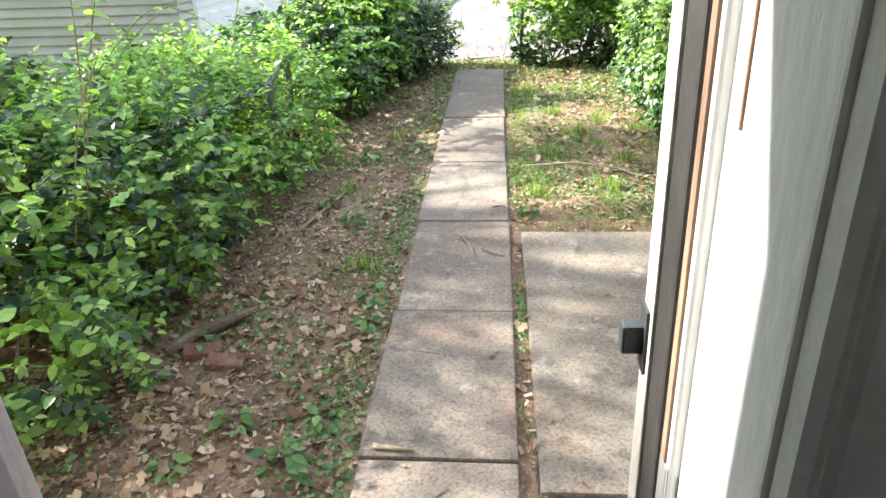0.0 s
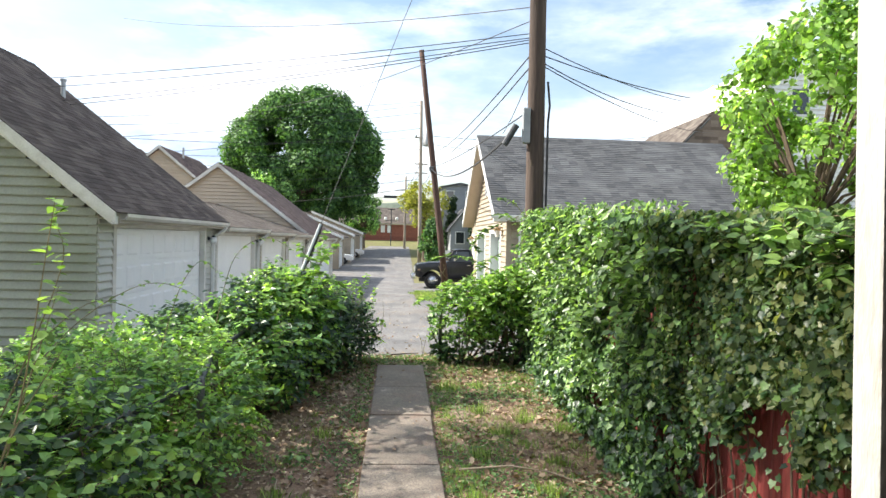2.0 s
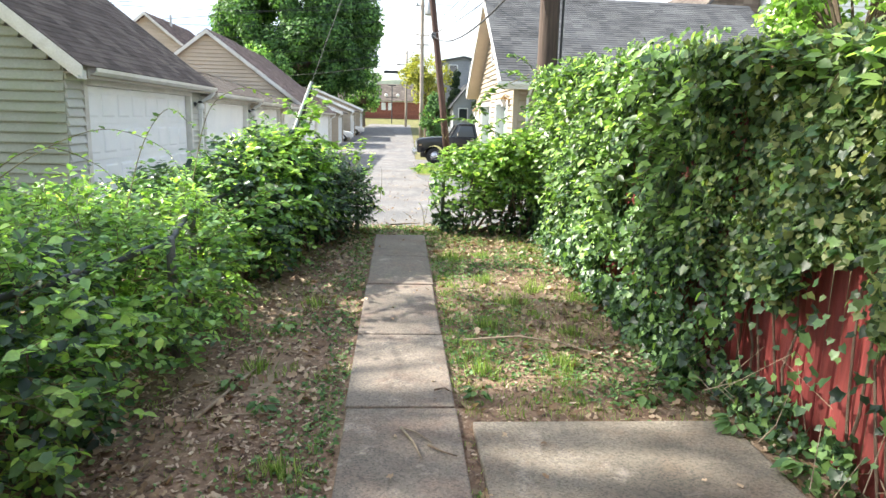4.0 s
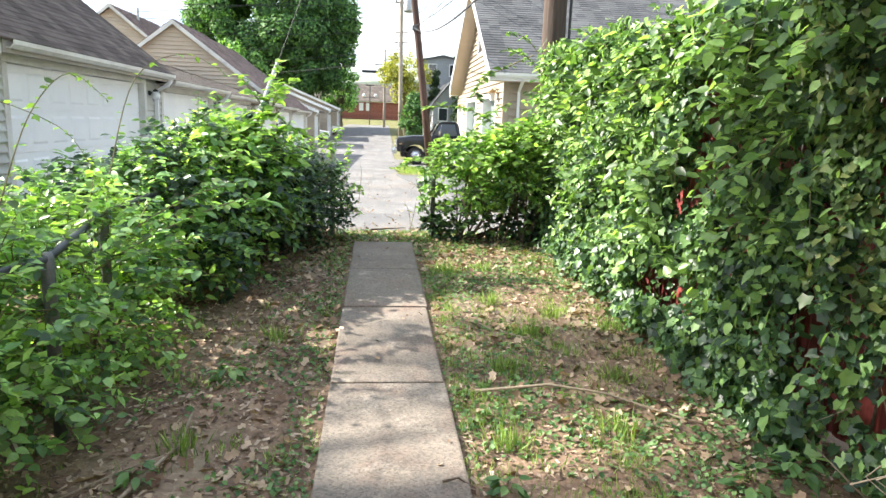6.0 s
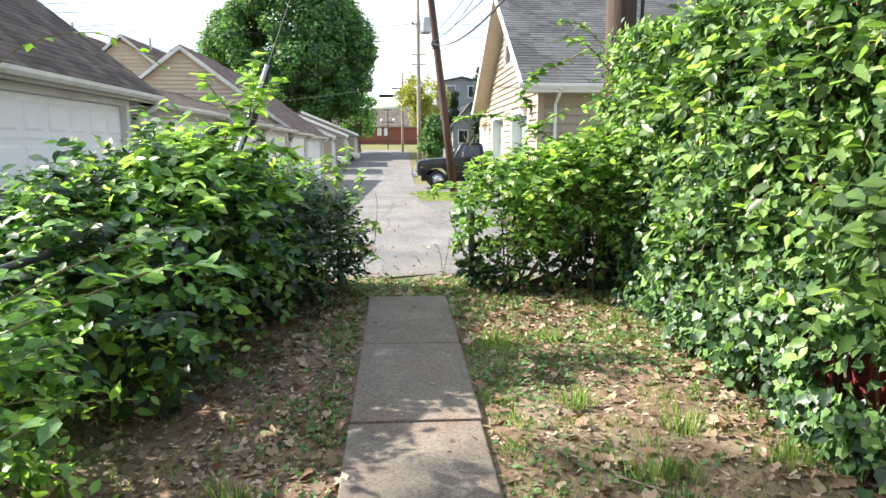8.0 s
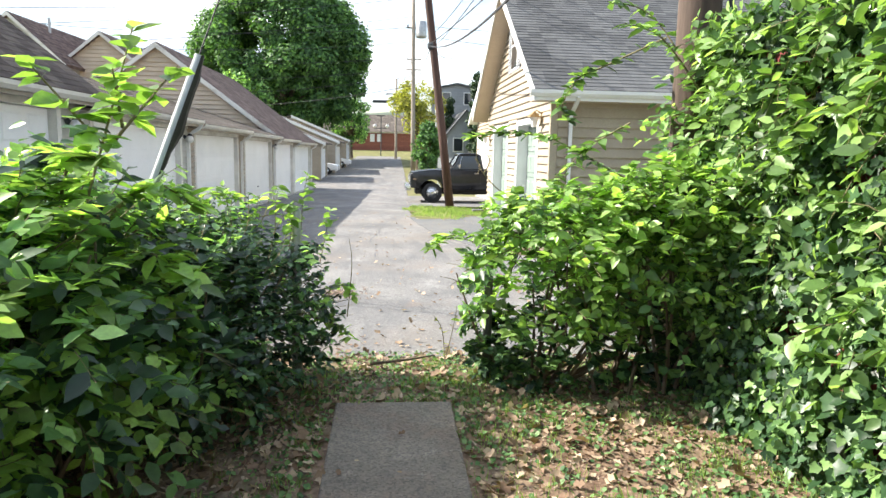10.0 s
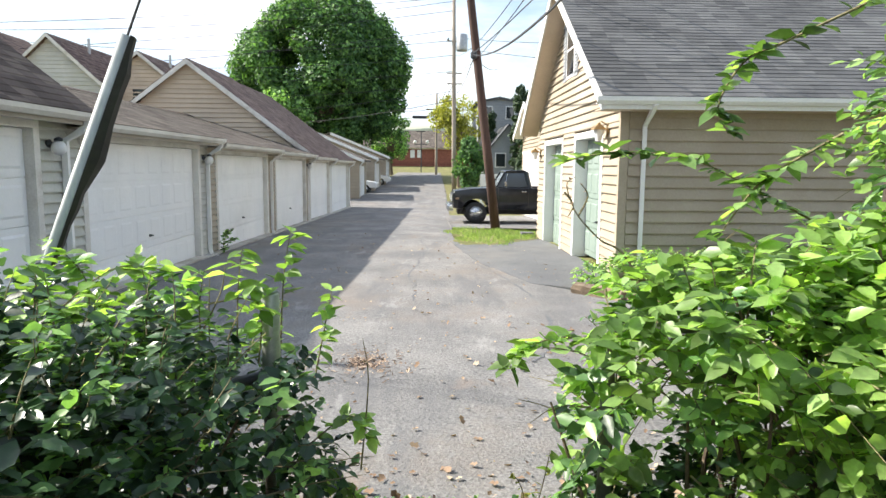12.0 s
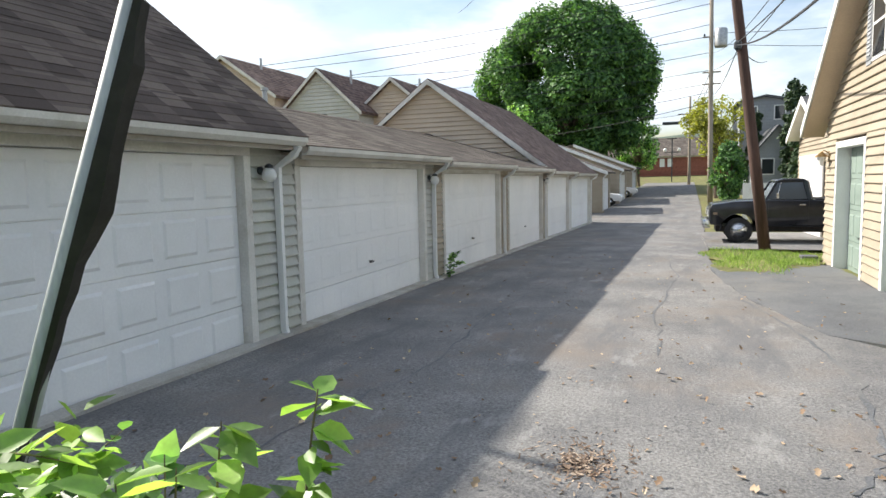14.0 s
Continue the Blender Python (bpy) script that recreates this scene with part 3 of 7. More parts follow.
def right_edge(y):
    return float(np.interp(y, [11.0, 15.7, 16.7, 18.0, 20.5, 24.0, 30.0, 60.0, 99.0], [9.5, 9.5, 2.6, 1.55, .95, 0.6, 0.75, 1.3, 1.6]))


def left_edge(y):
    return float(np.interp(y, [11.0, 45.5, 46.5, 99.0], [-4.62, -4.62, -5.4, -4.2]))


solo("road", strip("road", left_edge, right_edge, 11.0, 99.0, 0.0, 0.5, 0.03), MAT["asphalt"], "worn grey asphalt alley, cracked and patched", "road", "structure")
solo("pavement_apron", strip("apron", lambda y: right_edge(y) - 0.02 + .5 * max(0, 18 - y), lambda y: 3.05, 16.75, 25.6, 0.006, 0.3, 0.02, 3), MAT["asphalt_new"], "dark asphalt apron before the garage doors", "pavement", "structure")
solo("pavement_pad", strip("pad", lambda y: 0.72, lambda y: 8.5, 28.9, 36.5, 0.05, 0.6, 0.03, 4), MAT["asphalt"], "grey asphalt parking pad beside the alley", "pavement", "structure")
solo("pavement_skirt", strip("skirt", lambda y: -4.6, lambda y: -4.38, 10.7, 45.5, 0.03, 1.0, 0.01, 5), MAT["cement"], "pale cement strip under the garage doors", "pavement", "structure")

am, an, al = MAT["asphalt"], MAT["asphalt"].node_tree.nodes, MAT["asphalt"].node_tree.links
ap = an["Principled BSDF"]
for layer_scale, stops, tint, stretch in ((110, (0.58, 0.66), (0.36, 0.35, 0.33), (1, 1, 1)), (1.4, (0.50, 0.62), (0.125, 0.125, 0.13), (1, .22, 1)), (0.75, (0.60, 0.70), (0.215, 0.17, 0.14), (1, .8, 1)), (2.3, (0.60, 0.68), (0.30, 0.295, 0.285), (1, .35, 1))):
    fac = noise_ramp(an, al, layer_scale, [(stops[0], (0, 0, 0)), (stops[1], (.7, .7, .7))], detail=6, rough=0.7, stretch=stretch)[0]
    al.new(mix(an, al, ap.inputs["Base Color"].links[0].from_socket, tint, fac), ap.inputs["Base Color"])
# hairline tar seams that follow the worn wheel tracks
for pts, wd in (([(.9, 13.6), (1.2, 14.3), (1.45, 16.2), (1.2, 18.4), (.75, 21.0)], .028), ([(-3.6, 11.6), (-2.7, 13.2), (-2.3, 15.4), (-2.5, 18.2), (-2.2, 22.0)], .02), ([(-.2, 16.5), (-.35, 19.0), (-.1, 23.0), (-.3, 28.0)], .022)):
    sr = np.random.default_rng(int(wd * 1000))
    sv = Shape()
    for i in range(len(pts) - 1):
        for q in range(8):
            t = q / 8
            x, y = pts[i][0] * (1 - t) + pts[i + 1][0] * t + sr.normal(0, .025), pts[i][1] * (1 - t) + pts[i + 1][1] * t + sr.normal(0, .025)
            w2 = wd * sr.uniform(.2, 1.0)
            sv.v += [(x - w2, y, gz(y) + .004), (x + w2, y + .01, gz(y + .01) + .004)]
    for i in range(len(sv.v) // 2 - 1):
        sv.f.append((2 * i, 2 * i + 1, 2 * i + 3, 2 * i + 2))
    solo("pavement_seam", sv, MAT["asphalt_new"], "thin dark crack seam in the alley asphalt", "pavement", "structure")

# garden floor, bumpy
gx, gy = np.meshgrid(np.linspace(-4.6, 2.42, 118), np.linspace(0.6, 11.02, 174), indexing="ij")
hgt = np.zeros_like(gx)
for i in range(gx.shape[0]):
    for j in range(gx.shape[1]):
        p = (gx[i, j], gy[i, j], 0)
        hgt[i, j] = 0.028 * noise.noise((p[0] * 1.1, p[1] * 1.1, 3)) + 0.014 * noise.noise((p[0] * 5, p[1] * 5, 1)) + 0.010 * noise.noise((p[0] * 14, p[1] * 14, 2))
flat = np.clip((np.abs(gx) - 0.34) / 0.25, 0, 1)
hgt = hgt * flat + np.where(gx < -1.3, 0.03 * np.clip((-1.3 - gx), 0, 1), 0) - 0.004
hgt = np.where((gx > 0.40) & (gx < 2.05) & (gy < 4.56), -0.02, hgt)
hgt = np.where(gy > 10.3, hgt - 0.05 * np.clip((gy - 10.3) / 0.7, 0, 1), hgt)
nx, ny = gx.shape
me = bpy.data.meshes.new("garden_floor")
me.from_pydata(np.stack([gx, gy, hgt], -1).reshape(-1, 3).tolist(), [], [(i * ny + j, (i + 1) * ny + j, (i + 1) * ny + j + 1, i * ny + j + 1) for i in range(nx - 1) for j in range(ny - 1)])
me.polygons.foreach_set("use_smooth", [True] * len(me.polygons))
dirt, dn, dl, dp = MAT["dirt"], MAT["dirt"].node_tree.nodes, MAT["dirt"].node_tree.links, MAT["dirt"].node_tree.nodes["Principled BSDF"]
chips = noise_ramp(dn, dl, 26, [(0.56, (0, 0, 0)), (0.64, (1, 1, 1))], detail=4, rough=0.75)[0]
dl.new(mix(dn, dl, dp.inputs["Base Color"].links[0].from_socket, (0.34, 0.255, 0.18), chips), dp.inputs["Base Color"])
me.materials.append(dirt)
garden = solo("ground_garden", me, dirt, "bare brown earth of the yard with wood chips", "ground", "structure")


def ground_at(x, y):
    i = np.clip(((np.asarray(x) + 4.6) / 7.02 * 117).round().astype(int), 0, 117)
    j = np.clip(((np.asarray(y) - 0.6) / 10.42 * 173).round().astype(int), 0, 173)
    return hgt[i, j]


# concrete walk: slab after slab, joints open
walkway = thing("pavement_walk", "tan concrete garden walk of worn slabs", "pavement", kind="structure")
joints = [1.2, 2.28, 3.45, 4.705, 6.0, 7.472, 8.70, 10.0]
for k, (a, b) in enumerate(zip(joints, joints[1:])):
    r = random.Random(k)
    s = Shape().box((-0.34 + r.uniform(-.008, .008), a + 0.008, -0.08), (0.34 + r.uniform(-.008, .008), b - 0.008, 0.028 + r.uniform(-.006, .006)), 0.012)
    part("slab", s, MAT["path"], walkway)
pad = thing("pavement_patio", "stained concrete patio pad beside the walk", "pavement", kind="structure")
part("slab", Shape().box((0.43, 2.13, -0.08), (2.02, 4.53, 0.020), 0.015), MAT["pad"], pad)
part("slab", Shape().box((0.43, 1.2, -0.08), (2.05, 2.11, 0.014), 0.015), MAT["pad"], pad)

# ---- the house behind the camera: doorway, jambs, room ----
FL = 0.52
DT, DL, DR = FL + 2.08, -0.490, 0.445
wall = thing("wall_house", "rear house wall with a narrow doorway", "wall", kind="structure")
part("panel", Shape().box((-4.0, 0.58, -0.1), (DL - 0.03, 0.86, 6.0)), MAT["plaster"], wall)
part("panel", Shape().box((DR + 0.03, 0.58, -0.1), (3.2, 0.86, 6.0)), MAT["plaster"], wall)
part("panel", Shape().box((DL - 0.03, 0.58, DT + 0.03), (DR + 0.03, 0.86, 6.0)), MAT["plaster"], wall)
part("panel", Shape().box((DL - 0.03, 0.58, -0.1), (DR + 0.03, 0.86, FL - 0.045)), MAT["cement"], wall)
doorframe = thing("door_1", "worn white door frame with flaking paint", "door frame", kind="structure")
for sgn, x in ((-1, DL), (1, DR)):
    o = lambda a: x + sgn * a
    lo = lambda a, b: (min(o(a), o(b)), max(o(a), o(b)))
    a, b = lo(0.0, 0.032)
    # left jamb and stop are dark grey where the right ones are white
    part("jamb", Shape().box((a, 0.60, FL), (b, 0.784, DT), 0.004), MAT["jamb" if sgn > 0 else "frame_grey"], doorframe, "white painted jamb face" if sgn > 0 else "dark grey jamb face")
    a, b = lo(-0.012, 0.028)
    part("stop", Shape().box((a, 0.786, FL), (b, 0.823, DT), 0.005), MAT["jamb" if sgn > 0 else "frame_grey"], doorframe, "chipped white stop" if sgn > 0 else "dark grey stop")
    if sgn > 0:
        for z0, z1, w in ((FL, FL + .32, .022), (FL + .36, FL + .78, .018), (FL + 1.0, FL + 1.5, .016), (FL + 1.5, DT, .010)):
            part("bare_wood", Shape().box((DR - .0155, .803 - w / 2, z0), (DR - .011, .803 + w / 2, z1), .001), MAT["worn_wood"], doorframe, "bare wood where the paint wore off")
    a, b = lo(-0.016, 0.03)
    part("weather_strip", Shape().box((a, 0.825, FL), (b, 0.888, DT), 0.006), MAT["strip" if sgn > 0 else "frame_grey"], doorframe, "black weather strip" if sgn > 0 else "dark grey weather strip")
    a, b = lo(-0.019 if sgn > 0 else -0.004, 0.055)
    part("outer_trim", Shape().box((a, 0.890, FL - 0.04), (b, 0.935, DT + 0.05), 0.004), MAT["outer_trim"], doorframe, "flaking white outer trim")
    # inner casing: a moulded board with two grooves
    prof = [(0.006, 0.463), (0.010, 0.446), (0.020, 0.440), (0.030, 0.446), (0.036, 0.436), (0.075, 0.430), (0.082, 0.440), (0.088, 0.428), (0.105, 0.424), (0.112, 0.463)]
    cs = Shape()
    cs.prism([(o(p[0]), p[1] + .135) for p in prof], 2, FL, DT + 0.08)
    part("casing", cs, MAT["jamb_grey"], doorframe, "grey-white moulded casing")
    for zz in (FL + 0.35, FL + 0.62, FL + 1.4):
        a, b = lo(-0.001, 0.0022)
        part("paint_chip", Shape().box((a - .0015, 0.745, zz), (b, 0.7485, zz + 0.16)), MAT["worn_wood"], doorframe)
for nm, y0, y1, m in (("jamb", .60, .82, "jamb"), ("weather_strip", .825, .888, "strip"), ("outer_trim", .890, .935, "outer_trim")):
    part("head_" + nm, Shape().box((DL + 0.001, y0, DT), (DR - 0.001, y1, DT + 0.035), 0.004), MAT[m], doorframe)
part("sill", Shape().box((DL, 0.58, FL - 0.045), (DR, 0.95, FL - 0.004), 0.006), MAT["worn_wood"], doorframe, "scuffed wooden sill")
plate = Shape().box((DR - 0.0155, 0.785, 1.33), (DR - 0.0125, 0.812, 1.52), 0.001)
part("strike_plate", plate, MAT["metal"], doorframe, "scratched steel strike plate")
part("strike_hole", Shape().box((DR - 0.0175, 0.792, 1.40), (DR - 0.0158, 0.804, 1.455)), MAT["strip"], doorframe, "dark latch hole")
lt = Shape().box((DR - 0.049, 0.908, 1.590), (DR - 0.0192, 0.930, 1.630), 0.004)
lt.box((DR - 0.023, 0.900, 1.565), (DR - 0.0192, 0.934, 1.655), 0.001)
part("latch_bracket", lt, MAT["dark_metal"], doorframe, "black storm-door latch bracket")
room = thing("wall_room", "plain dim room around the doorway", "wall", kind="structure")
part("panel", Shape().box((-1.9, -2.6, FL - .1), (-1.8, 0.575, 3.1)), MAT["plaster"], room)
part("panel", Shape().box((1.8, -2.6, FL - .1), (1.9, 0.575, 3.1)), MAT["plaster"], room)
# this opening, never in view, is added to brighten the room and casing
back = Shape().box((-1.9, -2.7, FL - .1), (-.55, -2.605, 3.1)).box((.55, -2.7, FL - .1), (1.9, -2.605, 3.1))
back.box((-.55, -2.7, FL - .1), (.55, -2.605, FL + .9)).box((-.55, -2.7, FL + 1.9), (.55, -2.605, 3.1))
part("panel", back, MAT["plaster"], room, "unseen back wall with an opening added to let light in")
solo("ceiling", Shape().box((-1.95, -2.7, 3.105), (1.95, 0.575, 3.2)), MAT["plaster"], "plain ceiling of the room", "ceiling", "structure")
solo("floor", Shape().box((-1.9, -2.7, FL - 0.2), (1.9, 0.575, FL - 0.004)), MAT["floorboard"], "brown wooden room floor", "floor", "structure")
steps = thing("pavement_steps", "two plain concrete back steps", "steps", kind="structure")
part("step", Shape().box((-0.62, 0.94, -0.05), (0.58, 1.22, 0.345), 0.01), MAT["cement"], steps)
part("step", Shape().box((-0.62, 1.222, -0.05), (0.58, 1.5, 0.17), 0.01), MAT["cement"], steps)


# ---- siding, roofs, garages ----
def lap_mesh(key, length, expo, axis, store={}):
    """One course of lap siding as a wedge, along x or y; alike courses share it."""
    k = (key, round(length, 2), expo, axis)
    if k not in store:
        w = [(0, 0.002), (0.030, 0), (0.038, 0.004), (0.040, 0.018), (0.004, expo - 0.014), (0, expo - 0.014)]
        s = Shape()
        if axis == "y":
            s.prism([(a, c) for a, c in w], 1, 0, length)
        else:
            s.prism([(-a, c) for a, c in w], 0, 0, length)
        store[k] = s.mesh("siding_board", MAT[key])
    return store[k]


def siding(parent, key, rect, z0, z1, expo=0.13, cut=None):
    """Lap courses on a wall. rect: ('y', x, y0, y1) faces +x or, with flip, -x; ('x', y, x0, x1) faces -y. cut(z) gives the ends."""
    axis, c, a, b = rect[:4]
    flip = rect[4] if len(rect) > 4 else False
    z = z0
    while z < z1 - 0.02:
        lo, hi = (a, b) if cut is None else cut(z + expo * 0.5)
        if hi - lo > 0.08:
            ob = new("siding_board", lap_mesh(key, hi - lo, expo, axis))
            ob.parent = parent
            base = parent.matrix_basis.translation
            root = parent.parent
            off = Vector(base)
            while root:
                off += root.location
                root = root.parent
            if axis == "y":
                loc = Vector((c, lo, z))
                if flip:
                    ob.rotation_euler = (0, 0, math.pi)
                    loc = Vector((c, hi, z))
            else:
                loc = Vector((lo, c, z))
                ob.rotation_euler = (0, 0, 0)
                ob.rotation_euler = (0, 0, 0)
            ob.location = loc - off
        z += expo


def x_lap(parent, key, y, x0, x1, z0, z1, expo=0.13, cut=None):
    """Courses on a wall facing -y: boards of the other sort, turned."""
    z = z0
    root, off = parent, Vector()
    while root:
        off += root.location
        root = root.parent
    while z < z1 - 0.02:
        lo, hi = (x0, x1) if cut is None else cut(z + expo * 0.5)
        if hi - lo > 0.08:
            ob = new("siding_board", lap_mesh(key, hi - lo, expo, "y"))
            ob.parent = parent
            ob.rotation_euler = (0, 0, -math.pi / 2)
            ob.location = Vector((lo, y, z)) - off
        z += expo


def roof_slope(parent, mat, eave, ridge, a, b, axis, course=0.15, thick=0.03, name="shingle_course"):
    """A roof side in shingle courses. eave, ridge: (across, z); from a to b along axis 'x' or 'y'."""
    (e0, z0), (r0, z1) = eave, ridge
    length = math.hypot(r0 - e0, z1 - z0)
    n = max(3, int(length / course))
    ux, uz = (r0 - e0) / length, (z1 - z0) / length
    px, pz = -uz * (1 if ux > 0 else -1), abs(ux)
    for k in range(n):
        t0, t1 = length * k / n, length * (k + 1) / n + 0.02
        lo, hi = (e0 + ux * t0, z0 + uz * t0), (e0 + ux * t1, z0 + uz * t1)
        q = [(lo[0], lo[1] - .01), (lo[0] + px * thick, lo[1] + pz * thick), (hi[0] + px * .008, hi[1] + pz * .008), (hi[0], hi[1] - .01)]
        s = Shape()
        if axis == "y":
            s.prism(q, 1, a, b)
        else:
            s.prism(q, 0, a, b)
        part(name, s, mat, parent)


def garage_door(parent, plane, y0, y1, z0, z1, facing, mat, cols=8, handle=True, recess=0.09, relief=0.014):
    """A sectional door of four rows with raised panels, set back in its frame. facing: +1 to +x, -1 to -x."""
    f = facing
    x = plane - f * recess
    door = part("garage_door", Shape().box((min(x - f * 0.05, x - f * 0.02), y0, z0), (max(x - f * 0.05, x - f * 0.02), y1, z1)), mat, parent, "")
    h = (z1 - z0) / 4
    for r in range(4):
        a, b = z0 + r * h + 0.006, z0 + (r + 1) * h - 0.006
        s = Shape()
        w = (y1 - y0 - .01) / cols
        xb, yl, yr = x - f * .02, y0 + .005, y1 - .005
        low, high = [], []
        for c in range(cols + 1):
            low.append(len(s.v)); s.v.append((x, yl + c * w, a))
            high.append(len(s.v)); s.v.append((x, yl + c * w, b))
        for c in range(cols):
            ya, yb, za, zb = yl + c * w + .07, yl + (c + 1) * w - .07, a + .09, b - .08
            k = len(s.v)
            s.v += [(x, ya, za), (x, yb, za), (x, yb, zb), (x, ya, zb)]
            # raised field with sloped sides
            s.v += [(x + f * relief, ya + .03, za + .03), (x + f * relief, yb - .03, za + .03), (x + f * relief, yb - .03, zb - .03), (x + f * relief, ya + .03, zb - .03)]
            rim = (low[c], low[c + 1], high[c + 1], high[c])
            for q in range(4):
                e = (q + 1) % 4
                s.f += [(rim[q], rim[e], k + e, k + q), (k + q, k + e, k + 4 + e, k + 4 + q)]
            s.f.append((k + 4, k + 5, k + 6, k + 7))
        k = len(s.v)
        s.v += [(xb, yl, a), (xb, yr, a), (xb, yr, b), (xb, yl, b)]
        s.f += [(k, k + 1, k + 2, k + 3), (*low, k + 1, k), (*high[::-1], k + 3, k + 2), (low[0], k, k + 3, high[0]), (low[-1], high[-1], k + 2, k + 1)]
        part("section", s, mat, door)
    if handle:
        ym = (y0 + y1) / 2
        hs = Shape().box((min(x, x + f * .05), ym - .012, z0 + 0.72), (max(x, x + f * .05), ym + .012, z0 + 0.75), 0.004)
        hs.box((min(x + f * .035, x + f * .05), ym - .07, z0 + 0.715), (max(x + f * .035, x + f * .05), ym + .07, z0 + 0.74), 0.004)
        part("handle", hs, MAT["dark_metal"], door, "black T-shaped lock handle")
    return door


def wall_lamp(parent, x, y, z, f, glass="lamp_glass"):
    lamp = part("wall_lamp", Shape().lathe((x, y, z), [(.045, 0), (.05, f * .03), (.02, f * .04), (.02, f * .10)], 0, 12), MAT["dark_metal"], parent, "small dark lamp with a frosted globe", True)
    part("globe", Shape().lathe((x + f * .13, y, z - .13), [(.03, 0), (.075, .03), (.085, .08), (.07, .13), (.04, .16)], 2, 14), MAT[glass], lamp, "frosted glass globe", True)
    part("cap", Shape().lathe((x + f * .13, y, z + .03), [(.05, 0), (.045, .03), (.01, .05)], 2, 12), MAT["dark_metal"], lamp, "", True)


FX = -4.55
EX = -4.24
RX = -8.80
UNITS = [  # y0, y1, door y0, y1, door top, pitch, roof, door label
    (10.35, 16.45, 10.95, 15.72, 1.873, 0.80, "shingle_brown", 8),
    (16.45, 21.65, 16.85, 21.05, 1.594, 0.30, "shingle_tan", 8),
    (21.65, 27.05, 22.22, 26.52, 1.364, 0.30, "shingle_tan", 8),
    (27.05, 32.80, 27.60, 32.25, 1.158, 0.30, "shingle_tan", 8),
    (32.80, 38.25, 33.25, 37.95, 0.92, 0.76, "shingle_red", 8),
    (38.25, 45.40, 38.70, 44.90, 0.69, 0.76, "shingle_red", 8),
]
for k, (y0, y1, d0, d1, dt, pitch, roof, cols) in enumerate(UNITS):
    zb = gz(y1) - 0.1
    tall = pitch > 0.5
    g = thing("garage", ("row garage with a steep brown shingle roof and white door" if k == 0 else "row garage with a low roof and white sectional door" if not tall else "row garage with a steep red-brown roof and white door"), "garage", (FX, y0, gz(y0)), "row of alley garages")
    eave = dt + 0.22
    zr = eave + pitch * (EX - RX)
    key = "siding_grey" if k < 2 else "siding"
    # shell: front piers, lintel, back and ends
    s = Shape()
    s.box((FX - 0.14, y0 + .002, zb), (FX - 0.012, d0 - 0.12, eave - .02))
    s.box((FX - 0.14, d1 + 0.12, zb), (FX - 0.012, y1 - .002, eave - .02))
    s.box((FX - 0.14, d0 - 0.12, dt + 0.1), (FX - 0.012, d1 + 0.12, eave - .02))
    front = part("front_wall", s, MAT[key], g)
    siding(front, key, ("y", FX - 0.012, y0 + .004, d0 - 0.125), max(zb, gz(y0 + .3) - .02), eave - 0.06, 0.125)
    siding(front, key, ("y", FX - 0.012, d1 + 0.125, y1 - .004), max(zb, gz(y1) - .02), eave - 0.06, 0.125)
    s = Shape()
    gable = [(FX - 0.145, zb), (FX - 0.145, eave - .02), (RX, zr - .06), (2 * RX - FX, eave - .02), (2 * RX - FX, zb)]
    s.prism(gable, 1, y0 + .001, y0 + 0.10)
    # the first unit's gable end takes the siding whose colour holds its shade
    side_key = "siding_painted_shade" if k == 0 else "siding_tan" if k == 4 else key
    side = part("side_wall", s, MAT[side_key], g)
    s = Shape()
    s.prism(gable, 1, y1 - 0.10, y1 - .001)
    s.box((2 * RX - FX, y0 + .1, zb), (2 * RX - FX + .12, y1 - .1, eave - .02))
    part("back_wall", s, MAT[key], g)
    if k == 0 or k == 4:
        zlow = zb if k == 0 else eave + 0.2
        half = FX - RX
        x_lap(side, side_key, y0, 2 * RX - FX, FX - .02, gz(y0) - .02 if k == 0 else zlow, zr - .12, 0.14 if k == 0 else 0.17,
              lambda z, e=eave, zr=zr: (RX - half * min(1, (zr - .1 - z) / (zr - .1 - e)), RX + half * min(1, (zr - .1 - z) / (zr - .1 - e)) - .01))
    # door, its frame and sill
    zl = gz(d1) - 0.02
    garage_door(g, FX, d0, d1, zl, dt, 1, MAT["white_door"], cols, k in (1, 2, 3), 0.09, 0.014 if k == 0 else 0.006)
    s = Shape()
    s.box((FX - 0.16, d0 - 0.12, gz(d0) - .06), (FX + 0.028, d0 - .002, dt + 0.002), 0.006)
    part("frame_post", s, MAT["trim"], g)
    part("frame_post", Shape().box((FX - 0.16, d1 + .002, gz(d1) - .06), (FX + 0.028, d1 + 0.12, dt + 0.002), 0.006), MAT["trim"], g)
    part("frame_head", Shape().box((FX - 0.16, d0 - 0.12, dt + 0.004), (FX + 0.03, d1 + 0.12, dt + 0.10), 0.006), MAT["trim"], g)
    # soffit, fascia, gutter, downspout
    part("soffit", Shape().box((FX - .01, y0, eave - .09), (EX - .03, y1, eave - .065)), MAT["soffit"], g)
    part("fascia", Shape().box((EX - .03, y0, eave - .15), (EX, y1, eave + .01)), MAT["soffit"], g)
    gut = [(EX + .002, eave - .10), (EX + .06, eave - .10), (EX + .10, eave - .055), (EX + .105, eave - .005), (EX + .092, eave - .005), (EX + .085, eave - .05), (EX + .05, eave - .085), (EX + .002, eave - .085)]
    s = Shape()
    s.prism(gut, 1, y0 + (.05 if k == 0 else .01), y1 - .01)
    part("gutter", s, MAT["gutter"], g, "cream metal gutter")
    yd = y1 - .14
    s = Shape().tube([(EX + .05, yd, eave - .1), (EX - .02, yd, eave - .2), (FX + .06, yd, eave - .34), (FX + .055, yd, gz(yd) + .18), (FX + .10, yd, gz(yd) + .05), (FX + .22, yd, gz(yd) + .03)], .05, 4)
